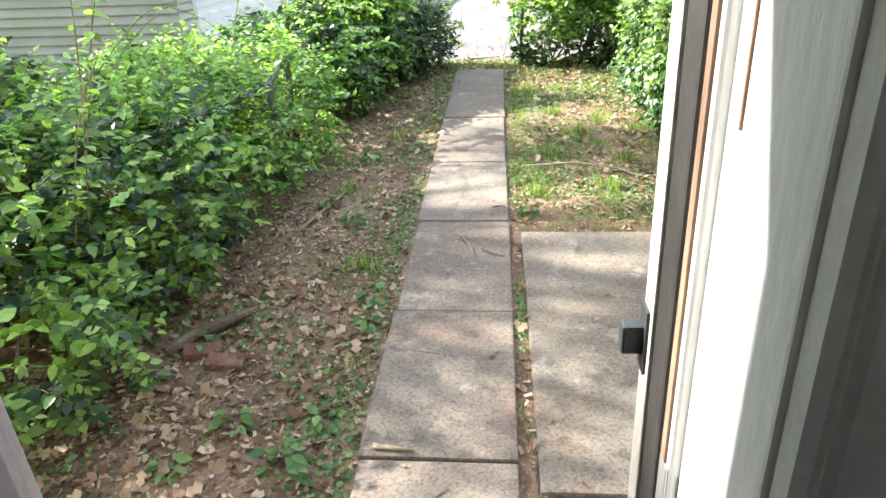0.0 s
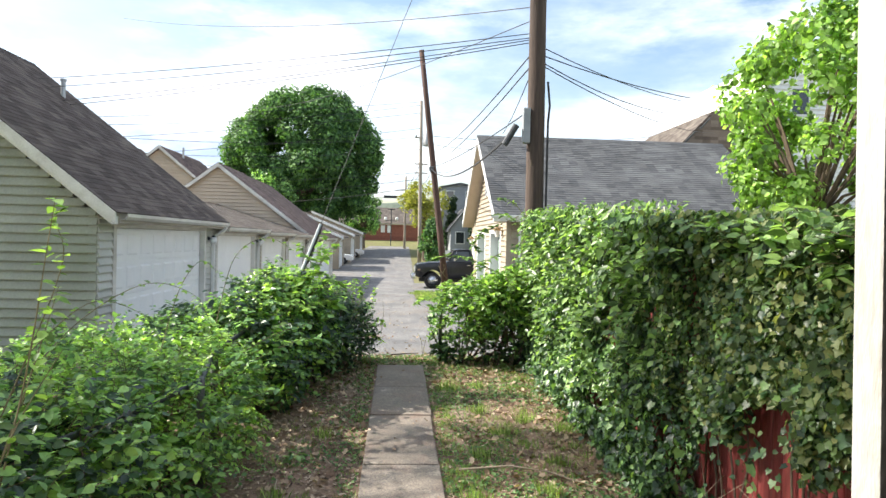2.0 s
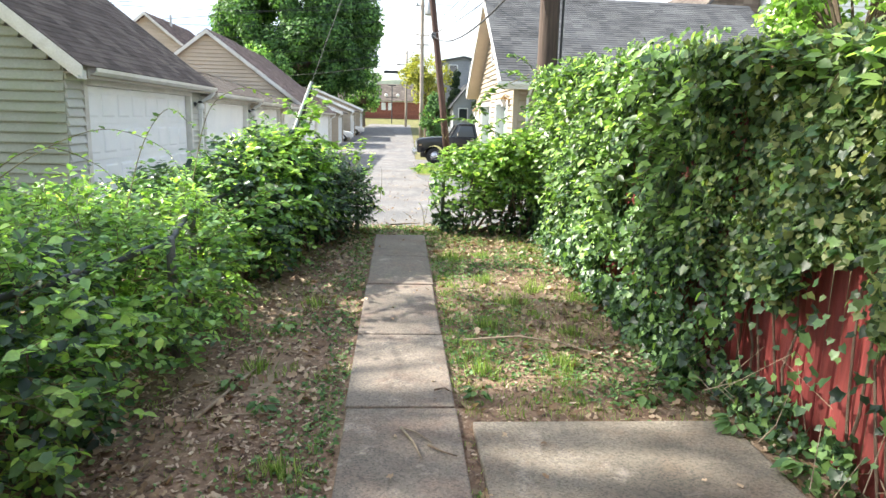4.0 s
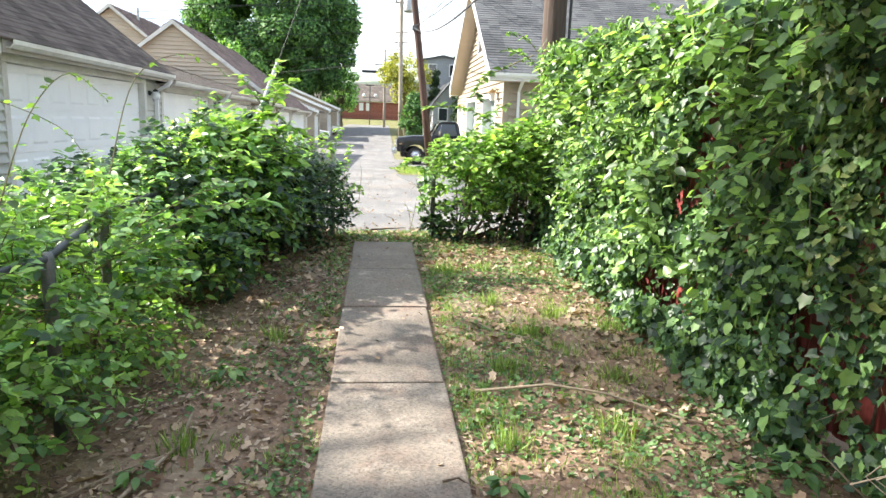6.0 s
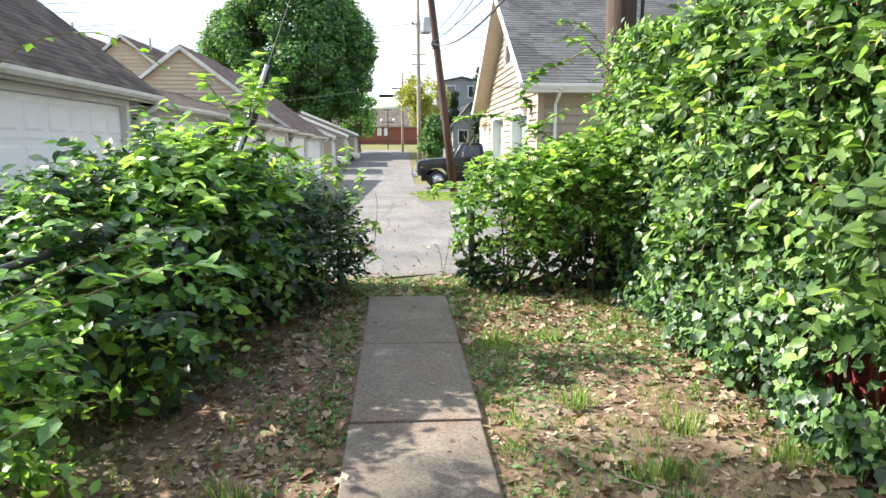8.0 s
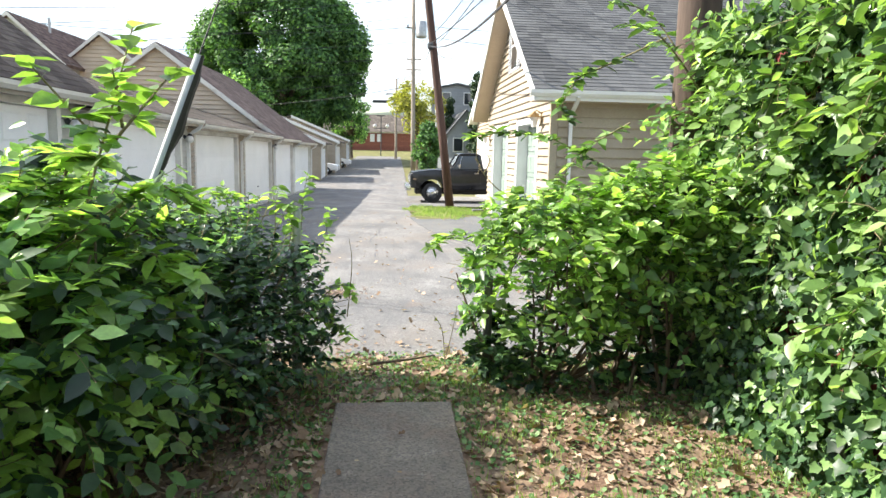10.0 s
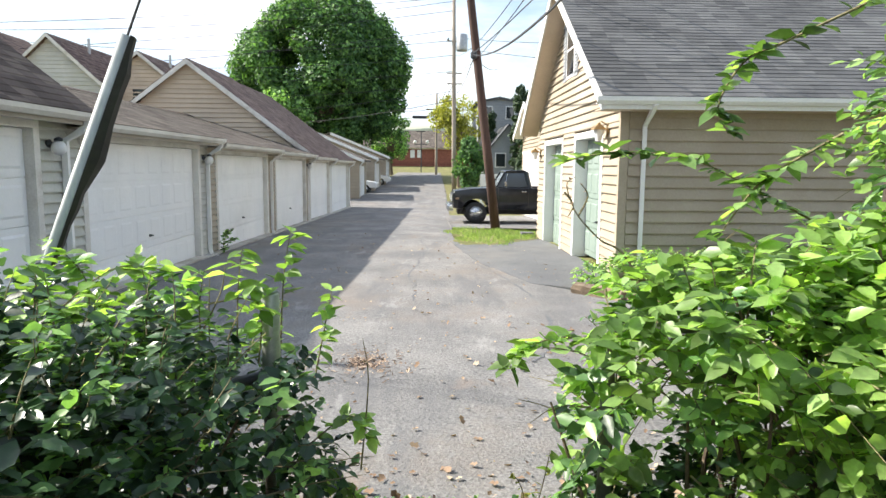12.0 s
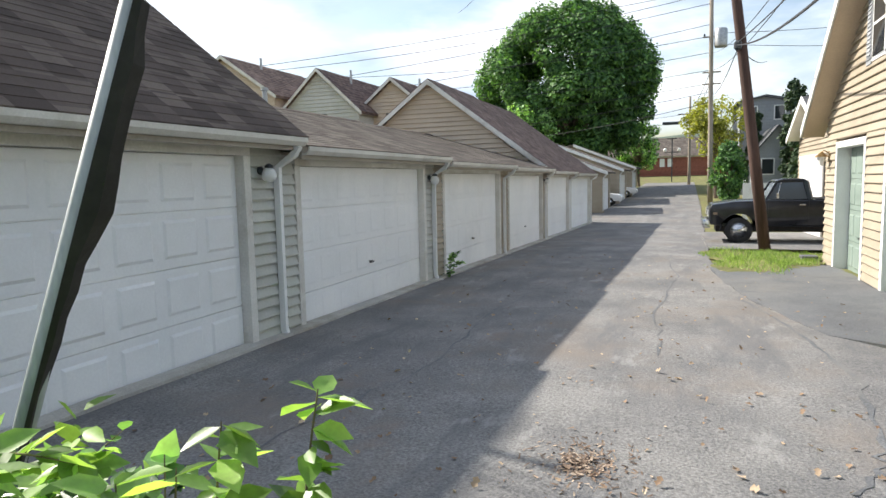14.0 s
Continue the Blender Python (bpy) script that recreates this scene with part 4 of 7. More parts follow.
    part("downspout", s, MAT["white"], g, "dented white downspout")
    if k in (0, 1, 3):
        wall_lamp(g, FX + .012, d1 + .30, dt - .16, 1)
    # roof
    rf = part("roof", Shape().prism([(EX - .02, eave + .0), (RX, zr - .02), (2 * RX - EX, eave), (2 * RX - EX, eave - .04), (RX, zr - .08), (EX - .02, eave - .05)], 1, y0 - (.22 if tall else 0), y1 + (.06 if tall else -.01)), MAT["soffit"], g)
    roof_slope(rf, MAT[roof], (EX + .04, eave + .005), (RX, zr), y0 - (.25 if tall else 0), y1 + (.1 if tall else 0), "y", 0.14, 0.014)
    roof_slope(rf, MAT[roof], (2 * RX - EX, eave + .005), (RX, zr), y0 - (.25 if tall else 0), y1 + (.1 if tall else 0), "y", 0.5)
    if tall and k in (0, 4):
        rk = Shape()
        rk.prism([(EX + .05, eave - .16), (EX + .05, eave + .0), (RX, zr - .01), (RX, zr - .2)], 1, y0 - .275, y0 - .252)
        rk.prism([(2 * RX - EX, eave - .16), (2 * RX - EX, eave), (RX, zr - .01), (RX, zr - .2)], 1, y0 - .275, y0 - .252)
        part("rake_board", rk, MAT["trim"], g, "weathered pale rake board")
        rk = Shape()
        rk.prism([(EX - .02, eave - .17), (EX - .02, eave - .05), (RX, zr - .085), (RX, zr - .21)], 1, y0 - .25, y0 - .0)
        part("rake_soffit", rk, MAT["trim"], g)
    if not tall:
        part("ridge_cap", Shape().prism([(RX - .14, zr - .02), (RX, zr + .045), (RX + .14, zr - .02)], 1, y0, y1), MAT["shingle_brown"], g)
    if k in (0, 1):
        part("roof_vent", Shape().lathe((RX + 1.2, y1 - 1.0, zr - pitch * 1.2 - .05), [(.05, 0), (.05, .4), (.07, .41), (.07, .46)], 2, 10), MAT["metal"], g, "grey vent pipe")

# further row: three pale garages with roofs falling to the alley
for k, (y0, y1, x) in enumerate(((51.5, 56.5, -4.6), (60.0, 67.0, -4.3), (69.0, 76.0, -4.0))):
    g = thing("garage", "far pale beige garage with a white rake and shed roof", "garage", (x, y0, gz(y0)), "far alley garages")
    zb, ev, zr = gz(y1) - .1, gz(y0) + 2.45, gz(y0) + 4.5
    s = Shape().prism([(x, zb), (x, ev), (x - 5, zr - .1), (x - 7, zr - .6), (x - 7, zb)], 1, y0, y0 + .12)
    s.box((x - .12, y0 + .12, zb), (x, y0 + 1.1, ev)); s.box((x - .12, y1 - .6, zb), (x, y1, ev)); s.box((x - .12, y0 + 1.1, ev - .4), (x, y1 - .6, ev))
    w = part("wall", s, MAT["siding"], g)
    x_lap(w, "siding", y0, x - 5.0, x - .02, zb + .1, zr - .2, 0.2, lambda z, x=x, ev=ev, zr=zr: (x - 5.0, x - .02 - max(0, (z - ev) / (zr - ev) * 5)))
    garage_door(g, x, y0 + 1.1, y1 - .6, gz(y0), ev - .4, 1, MAT["white_door"], 6, False)
    part("roof", Shape().prism([(x + .35, ev - .12), (x + .35, ev), (x - 5, zr + .1), (x - 7.2, zr - .45), (x - 7.2, zr - .55), (x - 5, zr - .02)], 1, y0 - .2, y1 + .1), MAT["shingle_tan"], g)
    part("rake_board", Shape().prism([(x + .37, ev - .2), (x + .37, ev + .01), (x - 5, zr + .12), (x - 5, zr - .12)], 1, y0 - .24, y0 - .21), MAT["white"], g, "white rake board")
    part("downspout", Shape().tube([(x + .3, y0 + .1, ev - .1), (x + .06, y0 + .1, ev - .4), (x + .06, y0 + .1, gz(y0) + .05)], .05, 4), MAT["white"], g)

# back houses beyond the row
for k, (xc, yc, w, dpt, ev, top, key) in enumerate(((-20.5, 45, 5.2, 9, 4.9, 7.3, "siding_grey"), (-16.6, 47, 4.4, 9, 4.9, 6.7, "siding_tan"), (-26.5, 44, 7.0, 9, 6.0, 8.4, "siding_tan"))):
    h = thing("house", "distant tan house gable with brown shingle roof", "house", (xc, yc, gz(yc)), "back street houses")
    zb = gz(yc) - .2
    s = Shape().prism([(xc - w / 2, zb), (xc - w / 2, ev), (xc, top - .05), (xc + w / 2, ev), (xc + w / 2, zb)], 1, yc, yc + dpt)
    wl_ = part("wall", s, MAT[key], h)
    x_lap(wl_, key, yc, xc - w / 2, xc + w / 2, 3.2, top - .2, 0.22, lambda z, xc=xc, w=w, ev=ev, top=top: (xc - w / 2 * min(1, (top - z) / (top - ev)), xc + w / 2 * min(1, (top - z) / (top - ev))))
    pr = (top - ev) / (w / 2)
    rf = part("roof", Shape().prism([(xc - w / 2 - .3, ev - .3 * pr), (xc, top), (xc + w / 2 + .3, ev - .3 * pr), (xc + w / 2 + .3, ev - .3 * pr + .12), (xc, top + .14), (xc - w / 2 - .3, ev - .3 * pr + .12)], 1, yc - .3, yc + dpt), MAT["shingle_red"], h)
    roof_slope(rf, MAT["shingle_red"], (xc + w / 2 + .32, ev - .3 * pr + .125), (xc, top + .145), yc - .32, yc + dpt, "y", 0.3)
    rk = Shape()
    for sg in (-1, 1):
        rk.prism([(xc + sg * (w / 2 + .32), ev - .32 * pr - .06), (xc + sg * (w / 2 + .32), ev - .32 * pr + .15), (xc, top + .16), (xc, top - .06)], 1, yc - .36, yc - .33)
    part("rake_board", rk, MAT["trim"], h)
    part("vent_pipe", Shape().tube([(xc + .6, yc + 3, top - .7), (xc + .6, yc + 3, top + .45)], .08, 8), MAT["metal"], h)
    part("window", Shape().box((xc - .45, yc - .03, ev - 1.2), (xc + .45, yc - .005, ev - .1)), MAT["glass"], h)

# ---- the cream garage with green doors ----
bg = thing("garage", "cream-sided garage with grey shingle roof and two pale green doors", "garage", (3.0, 18.55, gz(18.55)))
BX, BY0, BY1, BE, BM = 3.0, 18.55, 26.35, 2.30, 22.45
BP = (5.12 - BE) / (BM - 18.1)
zb = gz(BY1) - .2
bz = gz(19.5)
doors = ((19.72, 21.75), (23.15, 25.25))
s = Shape()
cuts = [BY0, doors[0][0] - .13, doors[0][1] + .13, doors[1][0] - .13, doors[1][1] + .13, BY1]
for a, b in ((cuts[0], cuts[1]), (cuts[2], cuts[3]), (cuts[4], cuts[5])):
    s.box((BX + .012, a, zb), (BX + .14, b, 1.98))
zt = BE + BP * (BM - 18.1) - .12
s.prism([(BY0, 1.98), (BY0, BE + .2), (BM, zt), (BY1, BE + .2), (BY1, 1.98)], 0, BX + .012, BX + .14)
fw = part("front_wall", s, MAT["siding"], bg)
for a, b in ((cuts[0], cuts[1]), (cuts[2], cuts[3]), (cuts[4], cuts[5])):
    siding(fw, "siding", ("y", BX + .012, a + .003, b - .003, True), gz((a + b) / 2) + .05, 1.97, 0.155)
siding(fw, "siding", ("y", BX + .012, BY0, BY1, True), 1.98, zt - .05, 0.155, lambda z: (BY0 + .1 + max(0, (z - BE - .25) / BP), BY1 - .1 - max(0, (z - BE - .25) / BP)))
s = Shape().box((BX + .14, BY0 + .012, zb), (11.0, BY0 + .14, BE + .25))
s.box((BX + .14, BY1 - .14, zb), (11.0, BY1, BE + .25))
s.box((10.9, BY0 + .14, zb), (11.0, BY1 - .14, BE + .25))
sw = part("side_wall", s, MAT["siding"], bg)
x_lap(sw, "siding", BY0 + .012, BX + .12, 11.0, gz(BY0) - .1, BE + .1, 0.185)
for (a, b), top in zip(doors, (1.80, 1.79)):
    garage_door(bg, BX, a, b, gz((a + b) / 2) + .02, top, -1, MAT["green_door"], 4, True, 0.24)
    for ya, yb in ((a - .13, a - .002), (b + .002, b + .13)):
        part("frame_post", Shape().box((BX - .02, ya, gz((a + b) / 2) - .05), (BX + .32, yb, top + .002), .006), MAT["white"], bg)
    part("frame_head", Shape().box((BX - .022, a - .13, top + .004), (BX + .32, b + .13, top + .13), .006), MAT["white"], bg)
part("corner_post", Shape().box((BX - .03, BY0 - .03, gz(BY0) - .05), (BX + .10, BY0 + .08, BE), .006), MAT["siding"], bg)
rf = part("roof", Shape().prism([(18.12, BE - .06), (BM, BE + BP * (BM - 18.1) - .1), (2 * BM - 18.12, BE - .06), (2 * BM - 18.12, BE), (BM, BE + BP * (BM - 18.1) - .02), (18.12, BE)], 0, 2.58, 11.1), MAT["white"], bg)
roof_slope(rf, MAT["shingle_grey"], (18.08, BE + .01), (BM, BE + BP * (BM - 18.1)), 2.55, 11.15, "x", 0.135, 0.018)
roof_slope(rf, MAT["shingle_grey"], (2 * BM - 18.08, BE + .01), (BM, BE + BP * (BM - 18.1)), 2.55, 11.15, "x", 0.4)
part("ridge_cap", Shape().prism([(BM - .15, BE + BP * (BM - 18.1) - .07), (BM, BE + BP * (BM - 18.1) + .04), (BM + .15, BE + BP * (BM - 18.1) - .07)], 0, 2.53, 11.15), MAT["shingle_grey"], bg)
for sg in (1, -1):
    e = 18.06 if sg == 1 else 2 * BM - 18.06
    part("rake_board", Shape().prism([(e, BE - .2), (e, BE + .0), (BM, BE + BP * (BM - 18.1) - .01), (BM, BE + BP * (BM - 18.1) - .22)], 0, 2.535, 2.565), MAT["white"], bg, "white rake board")
    part("rake_soffit", Shape().prism([(e + sg * .06, BE - .2), (e + sg * .06, BE - .17), (BM, BE + BP * (BM - 18.1) - .19), (BM, BE + BP * (BM - 18.1) - .22)], 0, 2.57, BX + .01), MAT["siding_tan"], bg)
part("fascia", Shape().box((2.57, 18.09, BE - .18), (11.1, 18.12, BE - .003)), MAT["white"], bg)
part("soffit", Shape().box((2.57, 18.125, BE - .18), (11.0, BY0 + .02, BE - .16)), MAT["siding_tan"], bg)
gut = [(18.088, BE - .11), (18.03, BE - .11), (17.99, BE - .06), (17.985, BE), (17.998, BE), (18.005, BE - .055), (18.04, BE - .095), (18.088, BE - .095)]
part("gutter", Shape().prism(gut, 0, 2.46, 11.1), MAT["white"], bg, "white gutter")
part("downspout", Shape().tube([(3.35, 18.03, BE - .1), (3.35, 18.2, BE - .22), (3.35, BY0 - .05, BE - .4), (3.35, BY0 - .05, gz(BY0) + .1)], .045, 4), MAT["white"], bg, "white downspout")
win = part("window", Shape().box((BX - .03, 22.05, 3.15), (BX + .03, 22.85, 4.35), .006), MAT["white"], bg, "white attic window with dark shutters")
part("pane", Shape().box((BX - .036, 22.12, 3.78), (BX - .031, 22.78, 4.28)), MAT["glass"], win)
part("pane", Shape().box((BX - .036, 22.12, 3.22), (BX - .031, 22.78, 3.73)), MAT["glass"], win)
for a in (21.72, 22.87):
    s = Shape().box((BX - .035, a, 3.12), (BX + .01, a + .31, 4.38), .004)
    for i in range(16):
        s.prism([(BX - .036, 3.2 + i * .07), (BX - .052, 3.2 + i * .07), (BX - .036, 3.26 + i * .07)], 1, a + .04, a + .27)
    part("shutter", s, MAT["render_grey"], win, "grey-green louvred shutter")
part("concrete_foot", Shape().box((BX - .42, BY1 + .05, gz(BY1) - .1), (BX - .08, BY1 + .42, gz(BY1) + .26), .02), MAT["asphalt_new"], bg, "grey concrete block at the corner")
for y, z in ((19.32, 1.86), (26.0, 1.62)):
    lamp = part("wall_lantern", Shape().box((BX - .03, y - .05, z - .1), (BX, y + .05, z + .14), .004).tube([(BX - .02, y, z + .1), (BX - .13, y, z + .16), (BX - .17, y, z + .1)], .012, 6), MAT["brass"], bg, "brass coach lantern", True)
    part("lantern_cap", Shape().lathe((BX - .17, y, z + .02), [(.15, 0), (.13, .02), (.05, .08), (.015, .12)], 2, 8), MAT["brass"], lamp)
    part("lantern_glass", Shape().lathe((BX - .17, y, z - .17), [(.05, 0), (.09, .19)], 2, 6), MAT["lamp_glass"], lamp)

# second cream garage further on
G2, GA0, GA1, GE, GA = 4.35, 33.2, 39.0, 2.18, 3.46
GM = (GA0 + GA1) / 2
GP = (GA - GE) / (GM - GA0 + .3)
g = thing("garage", "farther cream garage with white gable and door", "garage", (G2, 33.2, gz(33.2)))
w = part("wall", Shape().prism([(GA0, gz(44)), (GA0, GE), (GM, GA - .1), (GA1, GE), (GA1, gz(44))], 0, G2, 9.5), MAT["siding"], g)
siding(w, "siding", ("y", G2, GA0, GA1, True), 1.50, GA - .2, 0.16, lambda z: (GA0 + .05 + max(0, (z - GE) / GP), GA1 - .05 - max(0, (z - GE) / GP)))
siding(w, "siding", ("y", G2, GA1 - .7, GA1, True), gz(38), 1.50, 0.16)
x_lap(w, "siding", GA0, G2, 9.5, gz(33.2), GE, 0.16)
garage_door(g, G2 - .1, GA0 + .7, GA1 - .8, gz(36), 1.36, -1, MAT["white_door"], 8, False, 0.01)
part("frame_head", Shape().box((G2 - .1, GA0 + .5, 1.365), (G2 - .005, GA1 - .6, 1.49), .01), MAT["white"], g)
for e, sg in ((GA0 - .3, 1), (GA1 + .3, -1)):
    rf = part("roof", Shape().prism([(e, GE - .06), (GM, GA - .05), (GM, GA + .06), (e, GE + .05)], 0, G2 - .40, 9.7), MAT["white"], g)
    roof_slope(rf, MAT["shingle_grey"], (e - sg * .03, GE + .055), (GM, GA + .07), G2 - .41, 9.7, "x", 0.16, 0.018)
    part("rake_board", Shape().prism([(e, GE - .16), (GM, GA - .14), (GM, GA + .08), (e, GE + .06)], 0, G2 - .45, G2 - .412), MAT["white"], g, "white rake board")

# white house behind the cream garage
HX = 13.5
h = thing("house", "tall white-sided house with tan shingle roof", "house", (HX + .6, 24, gz(24)))
w = part("wall", Shape().prism([(HX, -1), (HX, 4.6), (HX + .3, 8.6), (HX + 2.8, 8.6), (HX + 7.9, 3.2), (HX + 7.9, -1)], 1, 24.2, 34), MAT["white"], h)
x_lap(w, "white", 24.2, HX + .05, HX + 5.9, 1.2, 8.5, 0.18, lambda z: (HX + .05 + max(0, (z - 4.6) * .07), min(HX + 7.8, HX + 2.7 + (8.6 - z) * .94)))
part("rake_board", Shape().prism([(HX - .3, 4.5), (HX - .05, 4.5), (HX + .4, 9.2), (HX + .15, 9.2)], 1, 23.95, 24.15), MAT["trim"], h)
part("roof", Shape().prism([(HX - 2.6, 5.2), (HX - .9, 7.0), (HX - .004, 7.1), (HX - .004, 4.0)], 1, 26.2, 33), MAT["shingle_tan"], h, "tan shingle roof with dark skylights")
for k in range(2):
    part("skylight", Shape().prism([(HX - 2.05 + k * .62, 5.72 + k * .58), (HX - 1.65 + k * .62, 6.15 + k * .58), (HX - 1.63 + k * .62, 6.1 + k * .58), (HX - 2.03 + k * .62, 5.66 + k * .58)], 1, 26.1, 26.19), MAT["dark_metal"], h)
for x, z in ((HX + 1.5, 7.0), (HX + 2.3, 4.5)):
    wd = part("window", Shape().box((x - .4, 24.13, z - .5), (x + .4, 24.19, z + .6), .005), MAT["white"], h)
    part("pane", Shape().box((x - .32, 24.12, z - .42), (x + .32, 24.128, z + .52)), MAT["glass"], wd)

# neighbouring grey houses and the far brick hall
for k, (x0, x1, y, ev, ap, key) in enumerate(((4.5, 8.4, 70, 5.7, 6.1, "render_grey"), (4.9, 8.0, 62, 1.5, 3.4, "render_grey"), (9.2, 15, 58, 4.0, 6.8, "siding_grey"))):
    h = thing("house", "distant grey clapboard house with small windows", "house", (x0, y, gz(y)), "far houses")
    xm = (x0 + x1) / 2
    s = Shape().prism([(x0, -2), (x0, ev), (xm, ap), (x1, ev), (x1, -2)], 1, y, y + 8)
    w = part("wall", s, MAT[key], h)
    x_lap(w, key, y, x0, x1, -1, ev - .1, 0.25)
    pr = (ap - ev) / (xm - x0)
    part("roof", Shape().prism([(x0 - .3, ev - .3 * pr), (xm, ap), (x1 + .3, ev - .3 * pr), (x1 + .3, ev - .3 * pr + .15), (xm, ap + .16), (x0 - .3, ev - .3 * pr + .15)], 1, y - .3, y + 8.2), MAT["shingle_grey"], h)
    for xx in (x0 + .9, x1 - .9):
        wd = part("window", Shape().box((xx - .45, y - .06, ev - 1.5), (xx + .45, y - .01, ev - .3), .01), MAT["white"], h)
        part("pane", Shape().box((xx - .37, y - .07, ev - 1.42), (xx + .37, y - .061, ev - .38)), MAT["glass"], wd)
hall = thing("brick_hall", "long low red brick hall with grey roof", "building", (-2, 112, gz(112)))
hw = part("wall", Shape().box((-26, 112, gz(112) - .2), (14, 124, 1.25)), MAT["brick"], hall)
for i in range(14):
    part("brick_course", Shape().box((-26, 111.97 - .02 * (i % 2), gz(112) + .02 + i * .19), (14, 112, gz(112) + .16 + i * .19)), MAT["brick"], hw)
part("band", Shape().box((-26, 111.9, 1.26), (14, 112.0, 1.42)), MAT["white"], hall)
part("roof", Shape().prism([(111.5, 1.43), (118, 4.4), (124.5, 1.43)], 0, -26.4, 14.4), MAT["shingle_tan"], hall)
for x in (-2.6, -1.5):
    part("window", Shape().box((x - .35, 111.85, -.1), (x + .35, 111.95, 1.1)), MAT["white"], hall)
# hill on the horizon
s = Shape()
hx = np.linspace(-420, 420, 85)
top = [9 + 5 * noise.noise((x * .008, 0, 0)) + 2.0 * noise.noise((x * .05, 3, 0)) for x in hx]
s.v = [(x, 330, -2) for x in hx] + [(x, 345, 6 + t * .45) for x, t in zip(hx, top)] + [(x, 380, 3 + t) for x, t in zip(hx, top)]
for r in range(2):
    for i in range(84):
        s.f.append((r * 85 + i, r * 85 + i + 1, (r + 1) * 85 + i + 1, (r + 1) * 85 + i))
solo("backdrop", s, MAT["far_hill"], "low wooded hill on the horizon", "hill", "structure", smooth=True)


# ---- red board fence ----
fence = thing("fence", "barn-red board fence, ivy grown over most of it", "fence", (2.36, 5.8, 0))
y, k = 0.98, 0
board = {}
while y < 10.45:
    r = random.Random(100 + k)
    w = r.choice((0.115, 0.13, 0.145))
    if w not in board:
        prof = [(0, -w / 2), (-.012, -w / 2 + .006), (-.026, -w / 4), (-.030, 0), (-.026, w / 4), (-.012, w / 2 - .006), (0, w / 2)]
        board[w] = Shape().prism(prof, 2, 0, 2.16).mesh("board", MAT["red"])
    ob = new("board", board[w])
    ob.parent = fence
    ob.location = (0, y + w / 2 - 5.8, 0.02 + r.uniform(-.015, .03))
    ob.rotation_euler = (r.uniform(-.008, .008), 0, 0)
    y += w + r.uniform(.004, .012)
    k += 1
for z in (0.4, 1.8):
    part("rail", Shape().box((2.37, 1.0, z), (2.42, 10.45, z + .09), .006), MAT["red"], fence)
for yy in (1.1, 3.4, 5.8, 8.1, 10.4):
    part("post", Shape().box((2.425, yy - .05, -.05), (2.53, yy + .05, 2.1), .006), MAT["red"], fence)


# ---- foliage ----
def twigs(lines, radius, mat, name, parent, sides=3):
    s = Shape()
    for pts in lines:
        s.tube(pts, [radius * (1 - .7 * i / (len(pts) - 1)) for i in range(len(pts))], sides, False)
    me = bpy.data.meshes.new(name)
    me.from_pydata(s.v, [], s.f)
    me.materials.append(mat)
    return tagged(part(name, me, mat, parent), kind="stuff")


def wall_leaves(seed, count, y_range, z_range, keep, depth, size, outline, mat, name, parent):
    """Leaves hung like shingles over the fence; keep(y, z) the chance that one grows there; depth(y, z) how far out the mat stands."""
    r = np.random.default_rng(seed)
    y, z = r.uniform(*y_range, count), r.uniform(*z_range, count)
    ok = r.uniform(0, 1, count) < np.array([keep(a, b) for a, b in zip(y, z)])
    y, z = y[ok], z[ok]
    d = np.array([depth(a, b) for a, b in zip(y, z)])
    x = 2.30 - d * r.uniform(.25, 1.0, len(y)) ** .6 - .02 - .07 * (r.uniform(0, 1, len(y)) > .9)
    n = np.stack([-r.uniform(.6, 1.2, len(y)), r.normal(-.12, .7, len(y)), r.normal(.45, .75, len(y))], 1)
    a = np.stack([r.normal(-.3, .4, len(y)), r.normal(0, .8, len(y)), -np.ones(len(y))], 1)
    return leaves(name, np.stack([x, y, z], 1), n, a, size * r.uniform(.45, 1.15, len(y)) ** 1.0 * (1 + .3 * (r.uniform(0, 1, len(y)) > .85)), outline, mat, parent)


def ivy_depth(y, z):
    d = 0.13 + 0.15 * noise.noise((y * 1.4, z * 1.6, 5)) + 0.09 * noise.noise((y * 3.6, z * 3.6, 2))
    if y > 5.0:
        d += 0.13 + 0.05 * min(1, y - 5) + 0.12 * max(0, noise.noise((y * .9, z * .8, 9)))
        d += 0.16 * max(0, 0.7 - z)
    return max(0.03, d)


def ivy_keep(y, z):
    n = noise.noise((y * 2.2, z * 1.3, 8)) + 0.5 * noise.noise((y * 6, z * 2.5, 4))
    if y > 5.1:
        hole = noise.noise((y * 1.7, z * 1.2, 21))
        gap = 0.10 if (hole > .42 and .3 < z < 1.9) else 1.0
        if abs(y - 5.2) < .12 and .3 < z < 1.3:
            gap = .10
        if abs(y - 6.45 + .1 * math.sin(z * 5)) < .22 and .9 < z < 1.9:
            gap = .07
        if abs(y - 9.45) < .13 and .52 < z < .80:
            gap = .03
        return gap * (.30 if noise.noise((y * 5.5, z * 4.5, 31)) > .22 else 1.0)
    edge = 0.98 + 0.17 * math.sin(y * 7.0) + 0.34 * n - 0.9 * max(0, y - 4.3) + 0.22 * max(0, 3.9 - y)
    if z > edge:
        return 1.0 if z > edge + .15 else .65
    return (.5 if (z < .32 and y > 3.7 and n > -.2) else 0.03)


